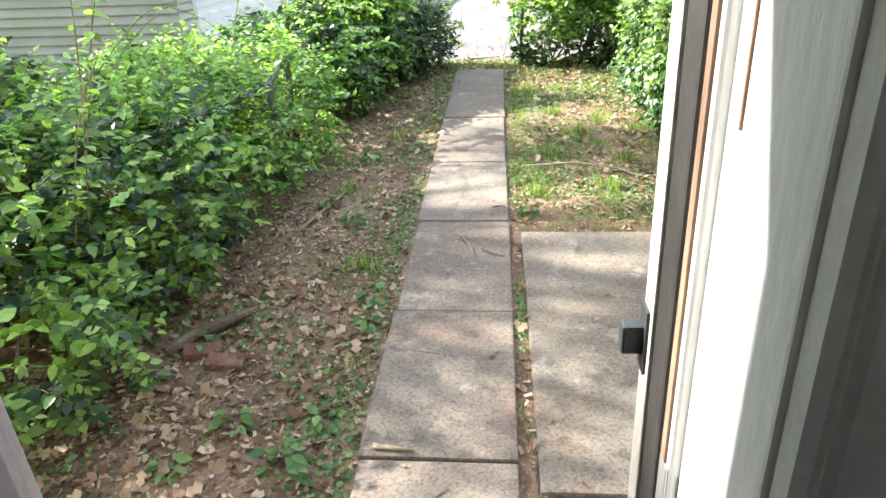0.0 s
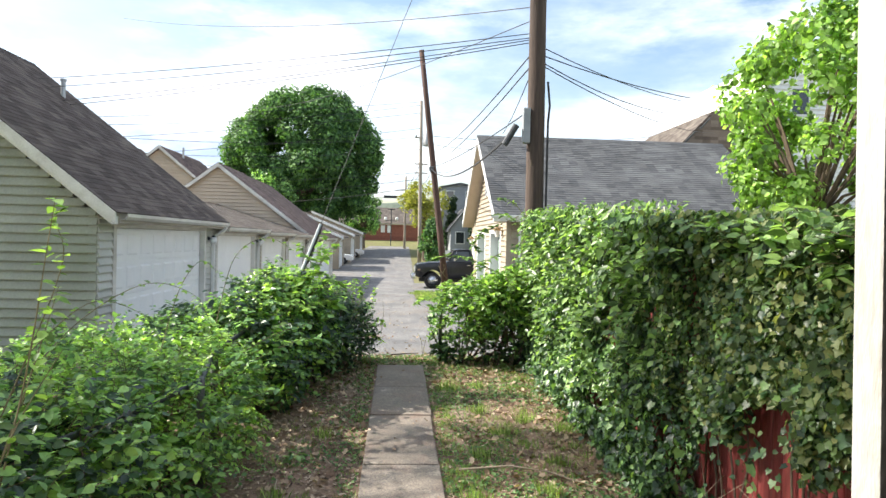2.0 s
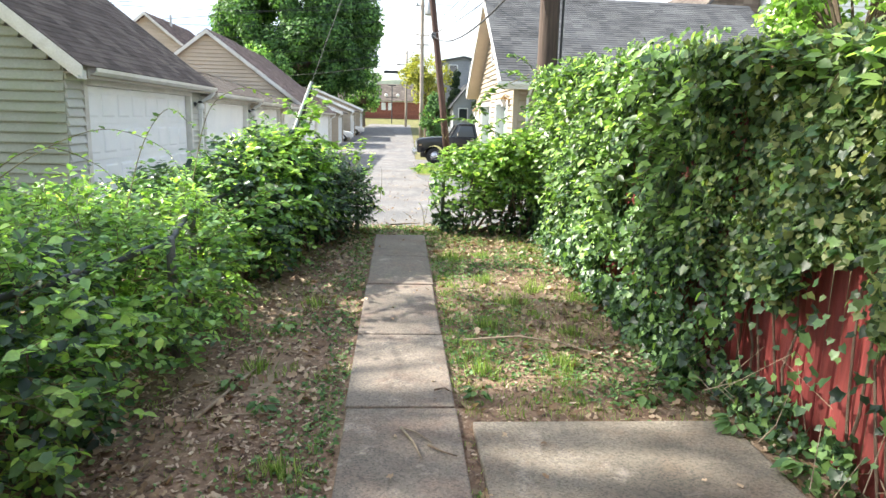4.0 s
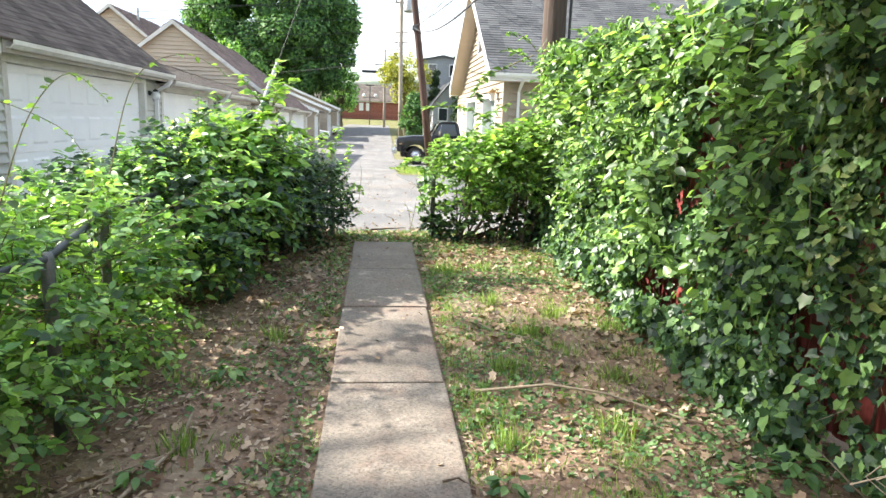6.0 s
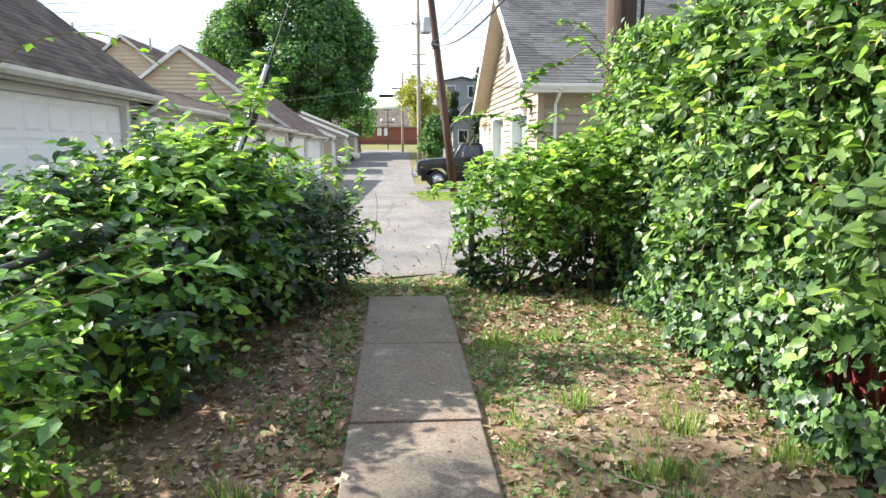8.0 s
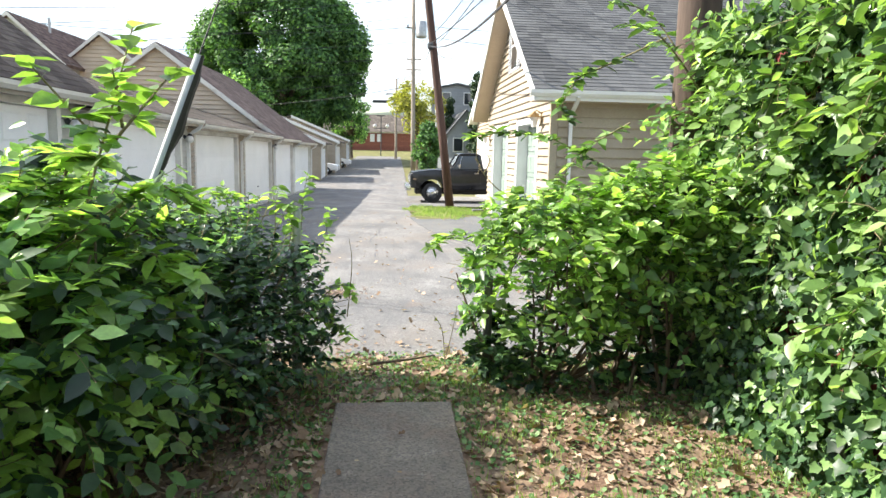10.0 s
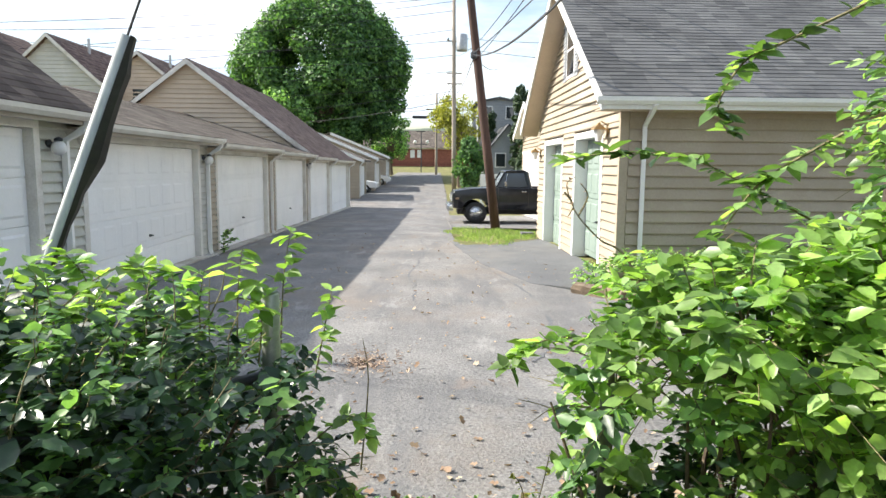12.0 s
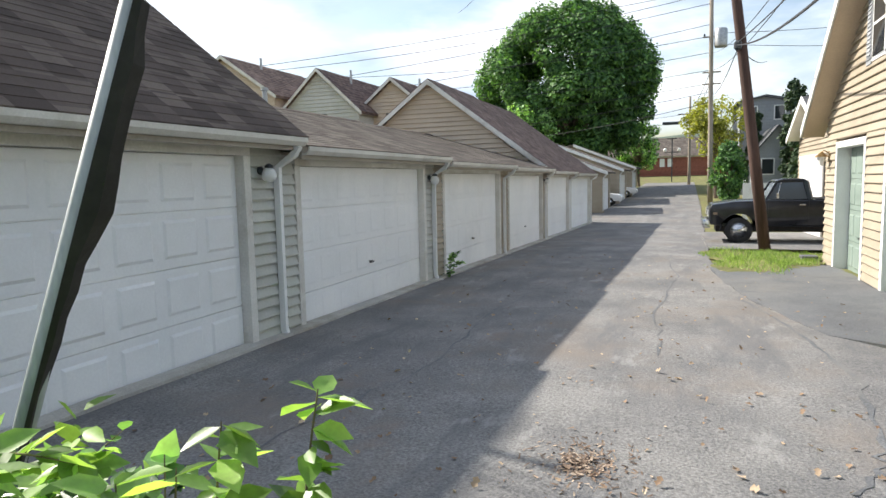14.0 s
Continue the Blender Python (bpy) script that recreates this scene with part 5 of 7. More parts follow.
ivy = thing("ivy", "dense ivy hanging over the red fence", "climbing plant", (2.1, 7.5, 0))
wall_leaves(11, 48000, (3.2, 10.5), (0.02, 2.30), ivy_keep, ivy_depth, 0.060, LOBED, MAT["leaf_ivy"], "foliage", ivy)
wall_leaves(12, 11000, (4.9, 10.5), (0.4, 2.42), lambda y, z: (.25 + .75 * min(1, z / 2.2)) * ivy_keep(y, z) * min(1.2, max(.12, .6 + 1.6 * noise.noise((y * 2.6, z * 2.4, 55)))), lambda y, z: ivy_depth(y, z) + .07, 0.080, OVATE, MAT["leaf_vine"], "vine_foliage", ivy)
wall_leaves(13, 9000, (3.0, 5.3), (0.85, 2.32), ivy_keep, lambda y, z: ivy_depth(y, z) + .04, 0.052, LOBED, MAT["leaf_creeper"], "creeper_foliage", ivy)
# heads above the fence
r = np.random.default_rng(14)
st, wy, ln = [], [], []
for i in range(250):
    y = r.uniform(3.0, 10.5)
    st.append((2.30 + r.normal(-.10, .10), y, 2.08 + r.uniform(-.1, .12) + (.10 if y > 6 else 0)))
    wy.append((r.normal(-.55, .5), r.normal(-.1, .6), r.uniform(.15, .9)))
    ln.append(r.uniform(.15, .42))
P, N, D, S, L = sprays(r, st, wy, ln, 9, 0.105, .5)
leaves("top_foliage", P, N, D, S, OVATE, MAT["leaf_vine"], ivy)
twigs(L, .005, MAT["twig"], "top_stem", ivy)
# leafy shoots that hang down the face
st, wy, ln = [], [], []
for i in range(330):
    y, z = r.uniform(5.3, 10.4), .5 + 1.7 * r.uniform(0, 1) ** .6
    if ivy_keep(y, z) < .5 or (abs(y - 9.45) < .35 and z < 1.1):
        continue
    st.append((2.28 - ivy_depth(y, z), y, z))
    wy.append((r.uniform(-.9, -.2), r.normal(-.2, .6), r.normal(.1, .5)))
    ln.append(r.uniform(.12, .34))
P, N, D, S, L = sprays(r, st, wy, ln, 8, 0.105, .9)
leaves("hanging_foliage", P, N, D, S, OVATE, MAT["leaf_vine"], ivy)
twigs(L, .004, MAT["twig"], "hanging_stem", ivy)
stems = []
for i in range(46):
    y = r.uniform(3.3, 10.3)
    p = [(2.30, y, .05)]
    for q in range(6):
        p.append((2.31 - .02 * r.uniform(), p[-1][1] + r.normal(0, .10), .05 + (q + 1) * r.uniform(.25, .36)))
    stems.append([Vector(v) for v in p])
twigs(stems, .010, MAT["bark"], "stem", ivy, 5)
bits = []
for i in range(16):
    y = r.uniform(3.2, 4.8)
    a = Vector((2.15 + r.normal(0, .1), y, .03))
    bits.append([a, a + Vector((r.normal(-.05, .1), r.normal(0, .2), .15)), a + Vector((r.normal(.05, .08), r.normal(0, .2), r.uniform(.2, .6)))])
twigs(bits, .005, MAT["dry_twig"], "dry_stem", ivy, 4)


def blob_shrub(name, label, blobs, seed, density, spray, leaf, count, mats, at, droop=.35, keep=None, floor=.05, outline=OVATE):
    """A shrub made of leafy twigs that start inside rounded masses and reach past their skin. blobs: centre, radii."""
    r = np.random.default_rng(seed)
    th = thing(name, label, "shrub", at)
    groups = {m: ([], [], []) for m, _ in mats}
    pick = [m for m, w in mats]
    wts = np.array([w for m, w in mats], float)
    wts /= wts.sum()
    for (c, rad) in blobs:
        c, rad = np.array(c, float), np.array(rad, float)
        area = 4 * math.pi * ((rad[0] * rad[1]) ** 1.6 / 3 + (rad[0] * rad[2]) ** 1.6 / 3 + (rad[1] * rad[2]) ** 1.6 / 3) ** (1 / 1.6)
        for i in range(int(area * density)):
            v = unit(r.normal(0, 1, 3))
            if v[2] < -.75:
                continue
            lump = 1 + .22 * noise.noise(tuple(v * 2.2 + c)) + .1 * noise.noise(tuple(v * 6 + c))
            p = c + rad * v * lump * r.uniform(.62, .98)
            if p[2] < floor or (keep and not keep(p)):
                continue
            w = unit(v / rad) + r.normal(0, .35, 3) + np.array((0, 0, .30))
            a = groups[pick[r.choice(len(pick), p=wts)]]
            a[0].append(tuple(p)); a[1].append(tuple(w)); a[2].append(spray * r.uniform(.5, 1.4))
    for m, (a, b, c) in groups.items():
        if not a:
            continue
        P, N, D, S, L = sprays(r, a, b, c, count, leaf, droop)
        if keep:
            ok = np.array([keep(p) for p in P])
            P, N, D, S = P[ok], N[ok], D[ok], S[ok]
        leaves("foliage", P, N, D, S, outline, MAT[m], th)
        twigs(L[:: 2], .004, MAT["twig"], "twig", th)
    lines = []
    for (c, rad) in blobs:
        for i in range(6):
            b = Vector((c[0] + r.normal(0, rad[0] * .3), c[1] + r.normal(0, rad[1] * .3), min(0.0, floor - .05)))
            e = Vector((c[0] + r.normal(0, rad[0] * .5), c[1] + r.normal(0, rad[1] * .5), c[2] + r.uniform(0, rad[2] * .8)))
            m = (b + e) / 2 + Vector((r.normal(0, .08), r.normal(0, .08), 0))
            lines.append([b, m, e])
    twigs(lines, .014, MAT["bark"], "stem", th, 5)
    return th


left_keep = lambda p: p[0] < -.40 + .14 * max(0, p[1] - 10.0) and p[2] > 0 and not (abs(p[0] + .64) < .07 and 9.9 < p[1] < 10.5 and p[2] > .88)
blob_shrub("bush", "tall leafy bramble bush by the yard fence", [((-2.32, 2.65, .58), (.72, .95, .72)), ((-2.15, 3.9, .58), (.62, .90, .66)), ((-3.1, 3.4, .8), (.8, 1.3, .75))], 31, 105, .28, .080, 11, (("leaf_mid", 3), ("leaf_dark", 2), ("leaf_light", 2)), (-2.4, 3.2, 0), .3, left_keep)
blob_shrub("bush", "loose green shrub with arching twigs", [((-2.0, 5.2, .52), (.55, .85, .52)), ((-1.9, 6.4, .48), (.52, .80, .50)), ((-2.8, 5.8, .6), (.65, 1.2, .55))], 32, 105, .28, .072, 11, (("leaf_mid", 3), ("leaf_light", 3)), (-2.1, 5.8, 0), .35, left_keep)
blob_shrub("bush", "tall spring-green bush with large leaves", [((-1.80, 8.0, .56), (.62, .72, .56)), ((-1.55, 8.85, .80), (.62, .65, .62)), ((-2.5, 8.6, .50), (.75, 1.0, .42))], 33, 100, .32, .098, 11, (("leaf_mid", 3), ("leaf_light", 1.6), ("leaf_dark", 4)), (-1.8, 8.4, 0), .3, left_keep)
blob_shrub("privet", "dark glossy privet hedge beside the gate gap", [((-1.30, 9.75, .55), (.74, .62, .58)), ((-.90, 10.25, .52), (.48, .45, .50)), ((-1.9, 10.15, .62), (.75, .55, .60))], 34, 170, .20, .060, 12, (("leaf_dark", 5), ("leaf_mid", 1)), (-1.2, 10.0, 0), .15, left_keep)
blob_shrub("bush", "bright large-leaved bush beside the gate gap", [((-1.80, 9.55, .98), (.50, .55, .36)), ((-1.38, 10.42, .78), (.40, .32, .34))], 38, 95, .26, .088, 10, (("leaf_light", 4), ("leaf_mid", 2)), (-1.7, 9.8, 0), .3, lambda p: p[0] < -.85)
HEDGE_TOP = ([0.11, 0.36, 0.67, 1.19, 1.71, 2.02], [0.9, 0.98, 1.13, 1.3, 1.4, 1.64])
blob_shrub("bush", "bright large-leaved bush leaning over the dark privet", [((-1.42, 8.6, .92), (.36, .36, .42)), ((-1.25, 8.95, .72), (.30, .30, .34))], 52, 95, .28, .105, 10, (("leaf_light", 4), ("leaf_mid", 2)), (-1.4, 8.7, 0), .4, lambda p: p[0] < -.86)
right_keep = lambda p: p[0] > .44 - .10 * max(0, p[2] - .85) and 0 < p[2] < float(np.interp(p[0], *HEDGE_TOP)) + .05
blob_shrub("hedge", "leafy hedge grown through a chain-link fence", [((.95, 10.35, .72), (.50, .34, .48)), ((1.65, 10.3, .78), (.55, .38, .50)), ((2.15, 10.4, .85), (.45, .45, .6))], 35, 92, .22, .080, 11, (("leaf_mid", 3), ("leaf_light", 4), ("leaf_vine", 2)), (1.4, 10.35, 0), .3, right_keep)
blob_shrub("bush", "bright broad-leaved bush on top of the hedge", [((1.15, 10.25, 1.02), (.52, .30, .20)), ((1.8, 10.2, 1.12), (.50, .32, .28))], 39, 120, .26, .092, 10, (("leaf_light", 4), ("leaf_vine", 2)), (1.4, 10.25, 0), .45, lambda p: p[0] > .55 and p[2] < float(np.interp(p[0], *HEDGE_TOP)) + .10)
blob_shrub("ivy_patch", "dark ivy at the foot of the hedge", [((1.3, 10.4, .22), (.85, .28, .26))], 36, 130, .16, .06, 10, (("leaf_dark", 3), ("leaf_ivy", 2)), (1.3, 10.4, 0), .2, right_keep, outline=LOBED)
blob_shrub("vine", "vine grown high around the utility pole", [((2.42, 10.8, 1.45), (.40, .50, .72)), ((2.55, 10.7, 1.85), (.36, .38, .38)), ((2.85, 11.3, 1.9), (.45, .45, .55))], 37, 70, .30, .10, 10, (("leaf_vine", 3), ("leaf_mid", 2)), (2.2, 10.9, 0), .4, lambda p: p[0] > 1.8)


def arching(name, label, starts, seed, leaf, mat, count, gap=.05, at=(0, 0, 0), radius=.006):
    """Long single shoots with leaves set along them. starts: lists of way points."""
    r = np.random.default_rng(seed)
    th = thing(name, label, "shoot", at)
    lines, P, N, D, S = [], [], [], [], []
    for pts in starts:
        pts = [Vector(p) for p in pts]
        fine = []
        for i in range(len(pts) - 1):
            a, b = pts[i], pts[i + 1]
            pa, nb = pts[max(0, i - 1)], pts[min(len(pts) - 1, i + 2)]
            for q in range(6):
                t = q / 6
                fine.append(.5 * ((2 * a) + (b - pa) * t + (2 * pa - 5 * a + 4 * b - nb) * t * t + (3 * a - pa - 3 * b + nb) * t ** 3))
        fine.append(pts[-1])
        lines.append(fine)
        for i in range(2, len(fine)):
            w = (fine[i] - fine[i - 1]).normalized()
            for q in range(count):
                c = fine[i - 1].lerp(fine[i], r.uniform())
                side = Vector((r.normal(0, 1), r.normal(0, 1), r.normal(-.2, .5)))
                P.append(tuple(c)); D.append(tuple(side + w * .5)); N.append((r.normal(0, .4), r.normal(0, .4), 1)); S.append(leaf * r.uniform(.5, 1.2))
    twigs(lines, radius, MAT["twig"], "shoot", th, 5)
    if P:
        leaves("leaf", np.array(P), np.array(N), np.array(D), np.array(S), OVATE, MAT[mat], th)
    return th


arching("bramble", "thin arching bramble shoots over the yard fence", [
    [(-2.3, 4.1, 1.1), (-2.25, 4.9, 1.45), (-2.1, 5.7, 1.62), (-1.95, 6.4, 1.45), (-1.9, 6.7, 1.2)],
    [(-2.5, 3.3, 1.2), (-2.55, 3.5, 1.65), (-2.5, 3.7, 1.95)],
    [(-2.1, 6.0, 1.0), (-2.05, 6.3, 1.5), (-1.95, 6.6, 1.75), (-1.85, 6.9, 1.6)],
    [(-2.6, 4.6, 1.1), (-2.4, 5.3, 1.5), (-2.25, 5.9, 1.35), (-2.2, 6.2, 1.1)],
    [(-1.9, 7.0, 1.1), (-1.8, 7.3, 1.75), (-1.55, 7.7, 1.95), (-1.3, 8.0, 1.8)]], 41, .055, "leaf_light", 2, at=(-2.3, 4, 0), radius=.005)
arching("bramble", "tall upright leafy stems near the house", [
    [(-1.75, 3.0, .8), (-1.60, 3.0, 1.5), (-1.52, 3.0, 2.05), (-1.50, 3.02, 2.25)], [(-1.9, 3.2, .8), (-1.75, 3.3, 1.4), (-1.62, 3.3, 1.85)], [(-1.7, 2.8, .8), (-1.55, 2.8, 1.3), (-1.38, 2.85, 1.65)], [(-2.1, 3.5, .9), (-1.9, 3.6, 1.5), (-1.75, 3.6, 1.95), (-1.8, 3.6, 2.15)]], 51, .075, "leaf_light", 2, at=(-1.8, 3.1, 0), radius=.005)
arching("sapling", "bright sapling standing above the bushes", [
    [(-1.3, 8.9, 1.0), (-1.15, 9.0, 1.6), (-1.05, 9.05, 2.0)], [(-1.12, 9.0, 1.55), (-.9, 9.1, 1.85)], [(-1.15, 9.0, 1.5), (-1.4, 8.9, 1.85)], [(-1.1, 9.02, 1.6), (-1.0, 8.7, 1.8)], [(-1.2, 9, 1.2), (-.98, 8.95, 1.38), (-.80, 8.9, 1.3)], [(-1.25, 9, 1.0), (-1.0, 8.9, 1.12), (-.78, 8.85, 1.0)], [(-1.3, 8.9, 1.3), (-1.15, 8.7, 1.5), (-1.0, 8.6, 1.48)]], 42, .13, "leaf_light", 4, at=(-1.3, 8.9, 0), radius=.008)
arching("branch", "low leafy branch reaching over the yard", [
    [(-1.9, 6.1, .5), (-1.45, 6.5, .80), (-1.05, 6.9, .95), (-.85, 7.1, .92)], [(-1.9, 6.4, .6), (-1.4, 6.9, .95), (-1.0, 7.4, 1.05)], [(-2.0, 5.8, .5), (-1.5, 6.0, .55), (-1.15, 6.3, .62)]], 43, .12, "leaf_mid", 3, at=(-1.9, 6.2, 0), radius=.008)
arching("shoots", "bright young shoots above the privet", [
    [(-.60, 10.5, .85), (-.58, 10.5, 1.15), (-.55, 10.5, 1.33)], [(-.76, 10.5, .85), (-.75, 10.5, 1.1), (-.73, 10.5, 1.26)], [(-.98, 10.3, .9), (-1.0, 10.3, 1.14), (-1.02, 10.32, 1.22)],
    [(-.48, 10.55, .75), (-.44, 10.56, .95), (-.41, 10.55, 1.10)], [(-1.2, 10.3, .95), (-1.25, 10.4, 1.15), (-1.38, 10.5, 1.24)], [(-1.4, 10.2, .95), (-1.15, 10.35, 1.2), (-.98, 10.45, 1.18)],
    [(-.66, 10.42, .85), (-.64, 10.4, 1.02), (-.66, 10.38, 1.15)], [(-.85, 10.4, .85), (-.86, 10.4, 1.05), (-.83, 10.38, 1.2)],
    [(-.5, 10.5, .5), (-.34, 10.5, .62), (-.26, 10.45, .55)], [(-.55, 10.5, .4), (-.36, 10.45, .36), (-.27, 10.4, .28)]], 44, .080, "leaf_light", 3, at=(-.9, 10.3, 0), radius=.004)
arching("shoots", "leafy sprig hanging from the hedge end", [
    [(.75, 10.35, .85), (.48, 10.3, .98), (.30, 10.25, .97), (.22, 10.22, .90)], [(.9, 10.3, .9), (.66, 10.2, 1.03), (.5, 10.15, 1.0)], [(1.2, 10.2, 1.0), (1.05, 10.0, 1.22), (.95, 9.9, 1.2)], [(1.6, 10.2, 1.1), (1.4, 9.9, 1.32), (1.25, 9.8, 1.25)]], 45, .085, "leaf_light", 4, at=(.8, 10.3, 0), radius=.005)
arching("branch", "long leafy shoot leaning out from the pole vine", [
    [(2.2, 10.9, .9), (1.85, 10.9, 1.2), (1.51, 10.9, 1.39), (1.33, 10.9, 1.48), (1.08, 10.9, 1.59), (.77, 10.9, 1.62), (.54, 10.9, 1.58)], [(2.1, 10.7, 1.9), (1.75, 10.6, 2.25), (1.45, 10.5, 2.32)], [(2.2, 11.0, 2.0), (1.9, 11.2, 2.5), (1.6, 11.3, 2.6)], [(1.6, 10.7, 1.7), (1.36, 10.7, 1.56), (1.25, 10.7, 1.47), (1.12, 10.7, 1.28)], [(1.9, 10.9, 2.3), (1.44, 10.9, 2.08), (1.28, 10.9, 2.0), (1.18, 10.9, 1.82), (1.23, 10.9, 1.70)]], 46, .11, "leaf_vine", 3, at=(2.2, 10.9, 0), radius=.008)
arching("dead_stem", "bare dark curling vine beside the garage bed", [[(1.2, 11.3, .6), (.95, 11.3, 1.08), (.80, 11.3, 1.19), (.68, 11.3, 1.32), (.63, 11.3, 1.45), (.66, 11.3, 1.49)], [(.69, 11.3, 1.30), (.74, 11.32, 1.40), (.70, 11.3, 1.46)], [(.62, 11.3, 1.42), (.66, 11.28, 1.36), (.64, 11.3, 1.30)]], 49, .02, "leaf_dead", 1, at=(1.2, 11.3, 0), radius=.006)
arching("dead_stem", "thin bare dead stem beside the gate gap", [[(.36, 10.55, .0), (.33, 10.5, .3), (.27, 10.45, .42)], [(.36, 10.55, .1), (.40, 10.5, .32), (.42, 10.45, .5)]], 47, .03, "leaf_yellow", 1, at=(.36, 10.5, 0), radius=.004)
arching("dry_twigs", "dry bare twigs poking out of the privet", [[(-.86, 10.5, .8), (-.86, 10.5, 1.0), (-.85, 10.5, 1.19)], [(-.86, 10.5, 1.05), (-.75, 10.5, 1.07), (-.66, 10.5, 1.06)], [(-1.5, 10.2, .8), (-1.2, 10.1, .98), (-1.0, 10.0, .95)], [(-1.6, 10.2, .85), (-1.3, 10.1, .92), (-1.05, 10.0, .86)], [(-.30, 10.5, .4), (-.27, 10.5, .75), (-.29, 10.5, .92)], [(-.9, 10.45, .9), (-.80, 10.45, 1.1), (-.78, 10.45, 1.2)]], 50, .02, "leaf_dead", 0, at=(-1.0, 10.3, 0), radius=.004)
arching("weed_clump", "green weed growing against the garage pier", [[(-4.38, 21.95, gz(21.9)), (-4.3, 21.9, gz(21.9) + .35), (-4.2, 21.8, gz(21.9) + .5)], [(-4.38, 22.0, gz(21.9)), (-4.4, 22.1, gz(21.9) + .3), (-4.3, 22.2, gz(21.9) + .45)], [(-4.36, 21.9, gz(21.9)), (-4.25, 22.0, gz(21.9) + .25), (-4.1, 22.0, gz(21.9) + .3)]], 48, .11, "leaf_mid", 4, at=(-4.38, 21.95, gz(21.9)), radius=.006)

# weed bed before the cream garage, edged with stones
blob_shrub("weed_bed", "low weeds in the bed along the garage wall", [((3.3, 17.6, gz(17) + .12), (1.2, .75, .28)), ((5.2, 17.6, gz(17) + .15), (1.5, .8, .36)), ((7.5, 17.6, gz(17) + .2), (1.6, .8, .4))], 51, 60, .20, .075, 10, (("leaf_mid", 3), ("leaf_light", 2)), (4.5, 17.5, gz(17)), .3, None, gz(17) + .02)
edging = thing("stone_edging", "row of rough brown stones edging a weed bed", "edging", (2.4, 16.6, gz(16.6)))
r = random.Random(5)
x, y = 1.98, 17.1
for i in range(16):
    l = r.uniform(.24, .42)
    bm = bmesh.new()
    bmesh.ops.create_cube(bm, size=1)
    bmesh.ops.subdivide_edges(bm, edges=bm.edges[:], cuts=1, use_grid_fill=True)
    for v in bm.verts:
        v.co = Vector((v.co.x * l, v.co.y * .24, v.co.z * .17)) * (1 - .12 * v.co.length) + Vector((r.uniform(-.015, .015), r.uniform(-.015, .015), r.uniform(-.012, .012)))
    me = bpy.data.meshes.new("stone")
    bm.to_mesh(me)
    bm.free()
    me.materials.append(MAT["stone"])
    ob = new("stone", me)
    ob.parent = edging
    ob.location = Vector((x + l / 2, y, gz(y) + .05)) - edging.location
    ob.rotation_euler = (r.uniform(-.1, .1), r.uniform(-.1, .1), r.uniform(-.25, .25) - (.9 if i < 3 else 0))
    x += l * (.62 if i < 3 else .98)
    y -= .22 if i < 3 else r.uniform(-.02, .03)


# ---- trees ----
def crown(parent, seed, clumps, leaf, per, mat, squash=1.0, outline=OVATE):
    """Leaf clumps: each a centre and radius, filled towards its skin."""
    r = np.random.default_rng(seed)
    P, N, D, S = [], [], [], []
    for c, rad in clumps:
        v = unit(r.normal(0, 1, (per, 3)))
        v[:, 2] *= squash
        p = np.array(c) + v * rad * r.uniform(.55, 1.05, (per, 1))
        P.append(p); N.append(v + r.normal(0, .5, (per, 3)) + np.array((0, 0, .4))); D.append(r.normal(0, 1, (per, 3)) + np.array((0, 0, -.6))); S.append(leaf * r.uniform(.6, 1.3, per))
    return leaves("crown", np.concatenate(P), np.concatenate(N), np.concatenate(D), np.concatenate(S), outline, MAT[mat], parent, 1.3)


def tree(label, base, trunk_h, centre, radii, seed, n, clump, leaf, per, mat, profile=None, trunk_r=.35, name="tree", outline=OVATE):
    r = np.random.default_rng(seed)
    t = thing(name, label, "tree", base)
    b, c = Vector(base), Vector(centre)
    s = Shape()
    s.tube([b - Vector((0, 0, .1)), b.lerp(c, .25), b.lerp(c, .6), c], [trunk_r * 1.25, trunk_r, trunk_r * .8, trunk_r * .45], 10)
    part("trunk", s, MAT["bark"], t)
    cl = []
    for i in range(n):
        v = unit(r.normal(0, 1, 3))
        k = 1.0 if profile is None else profile(v[2])
        q = np.array(centre) + np.array(radii) * v * np.array((k, k, 1)) * r.uniform(.55, 1.0) ** .5
        cl.append((q, clump * r.uniform(.6, 1.25)))
    crown(t, seed + 1, cl, leaf, per, mat, 1.0, outline)
    s = Shape()
    for q, rad in cl[:: max(1, n // 22)]:
        m = b.lerp(c, .55)
        s.tube([m, m.lerp(Vector(q), .5) + Vector((0, 0, .2)), Vector(q)], [trunk_r * .4, trunk_r * .22, trunk_r * .08], 5)
    part("limb", s, MAT["bark"], t)
    return t


tree("large round-crowned maple in full dark green leaf", (-11.8, 83, gz(83)), 4, (-11.6, 83, 9.4), (9.1, 7.6, 8.2), 61, 250, 1.55, .34, 560, "leaf_tree", lambda z: 1.0 - .16 * max(0, z) ** 2, .5, "tree", CHIP)
tree("smaller light green tree before the maple", (-14.8, 76, gz(76)), 2, (-14.8, 76, 4.6), (2.4, 2.2, 2.6), 63, 45, .85, .32, 150, "leaf_mid", None, .18)
tree("pale willowy tree at the maple's foot", (-4.6, 90, gz(90)), 2, (-4.9, 90, 2.9), (2.4, 2, 3.0), 65, 40, .8, .3, 110, "leaf_mid", None, .15)
tree("yellow-green street tree by the pale pole", (2.6, 66, gz(66)), 2, (2.5, 66, 3.7), (2.4, 2.2, 2.2), 67, 70, .55, .19, 80, "leaf_yellow", None, .13)
tree("dense dark cedar bush behind the parked truck", (3.0, 58, gz(58)), 1, (3.0, 58, .35), (.95, .9, 1.95), 69, 48, .42, .18, 130, "leaf_tree", lambda z: 1 - .35 * max(0, z), .1)
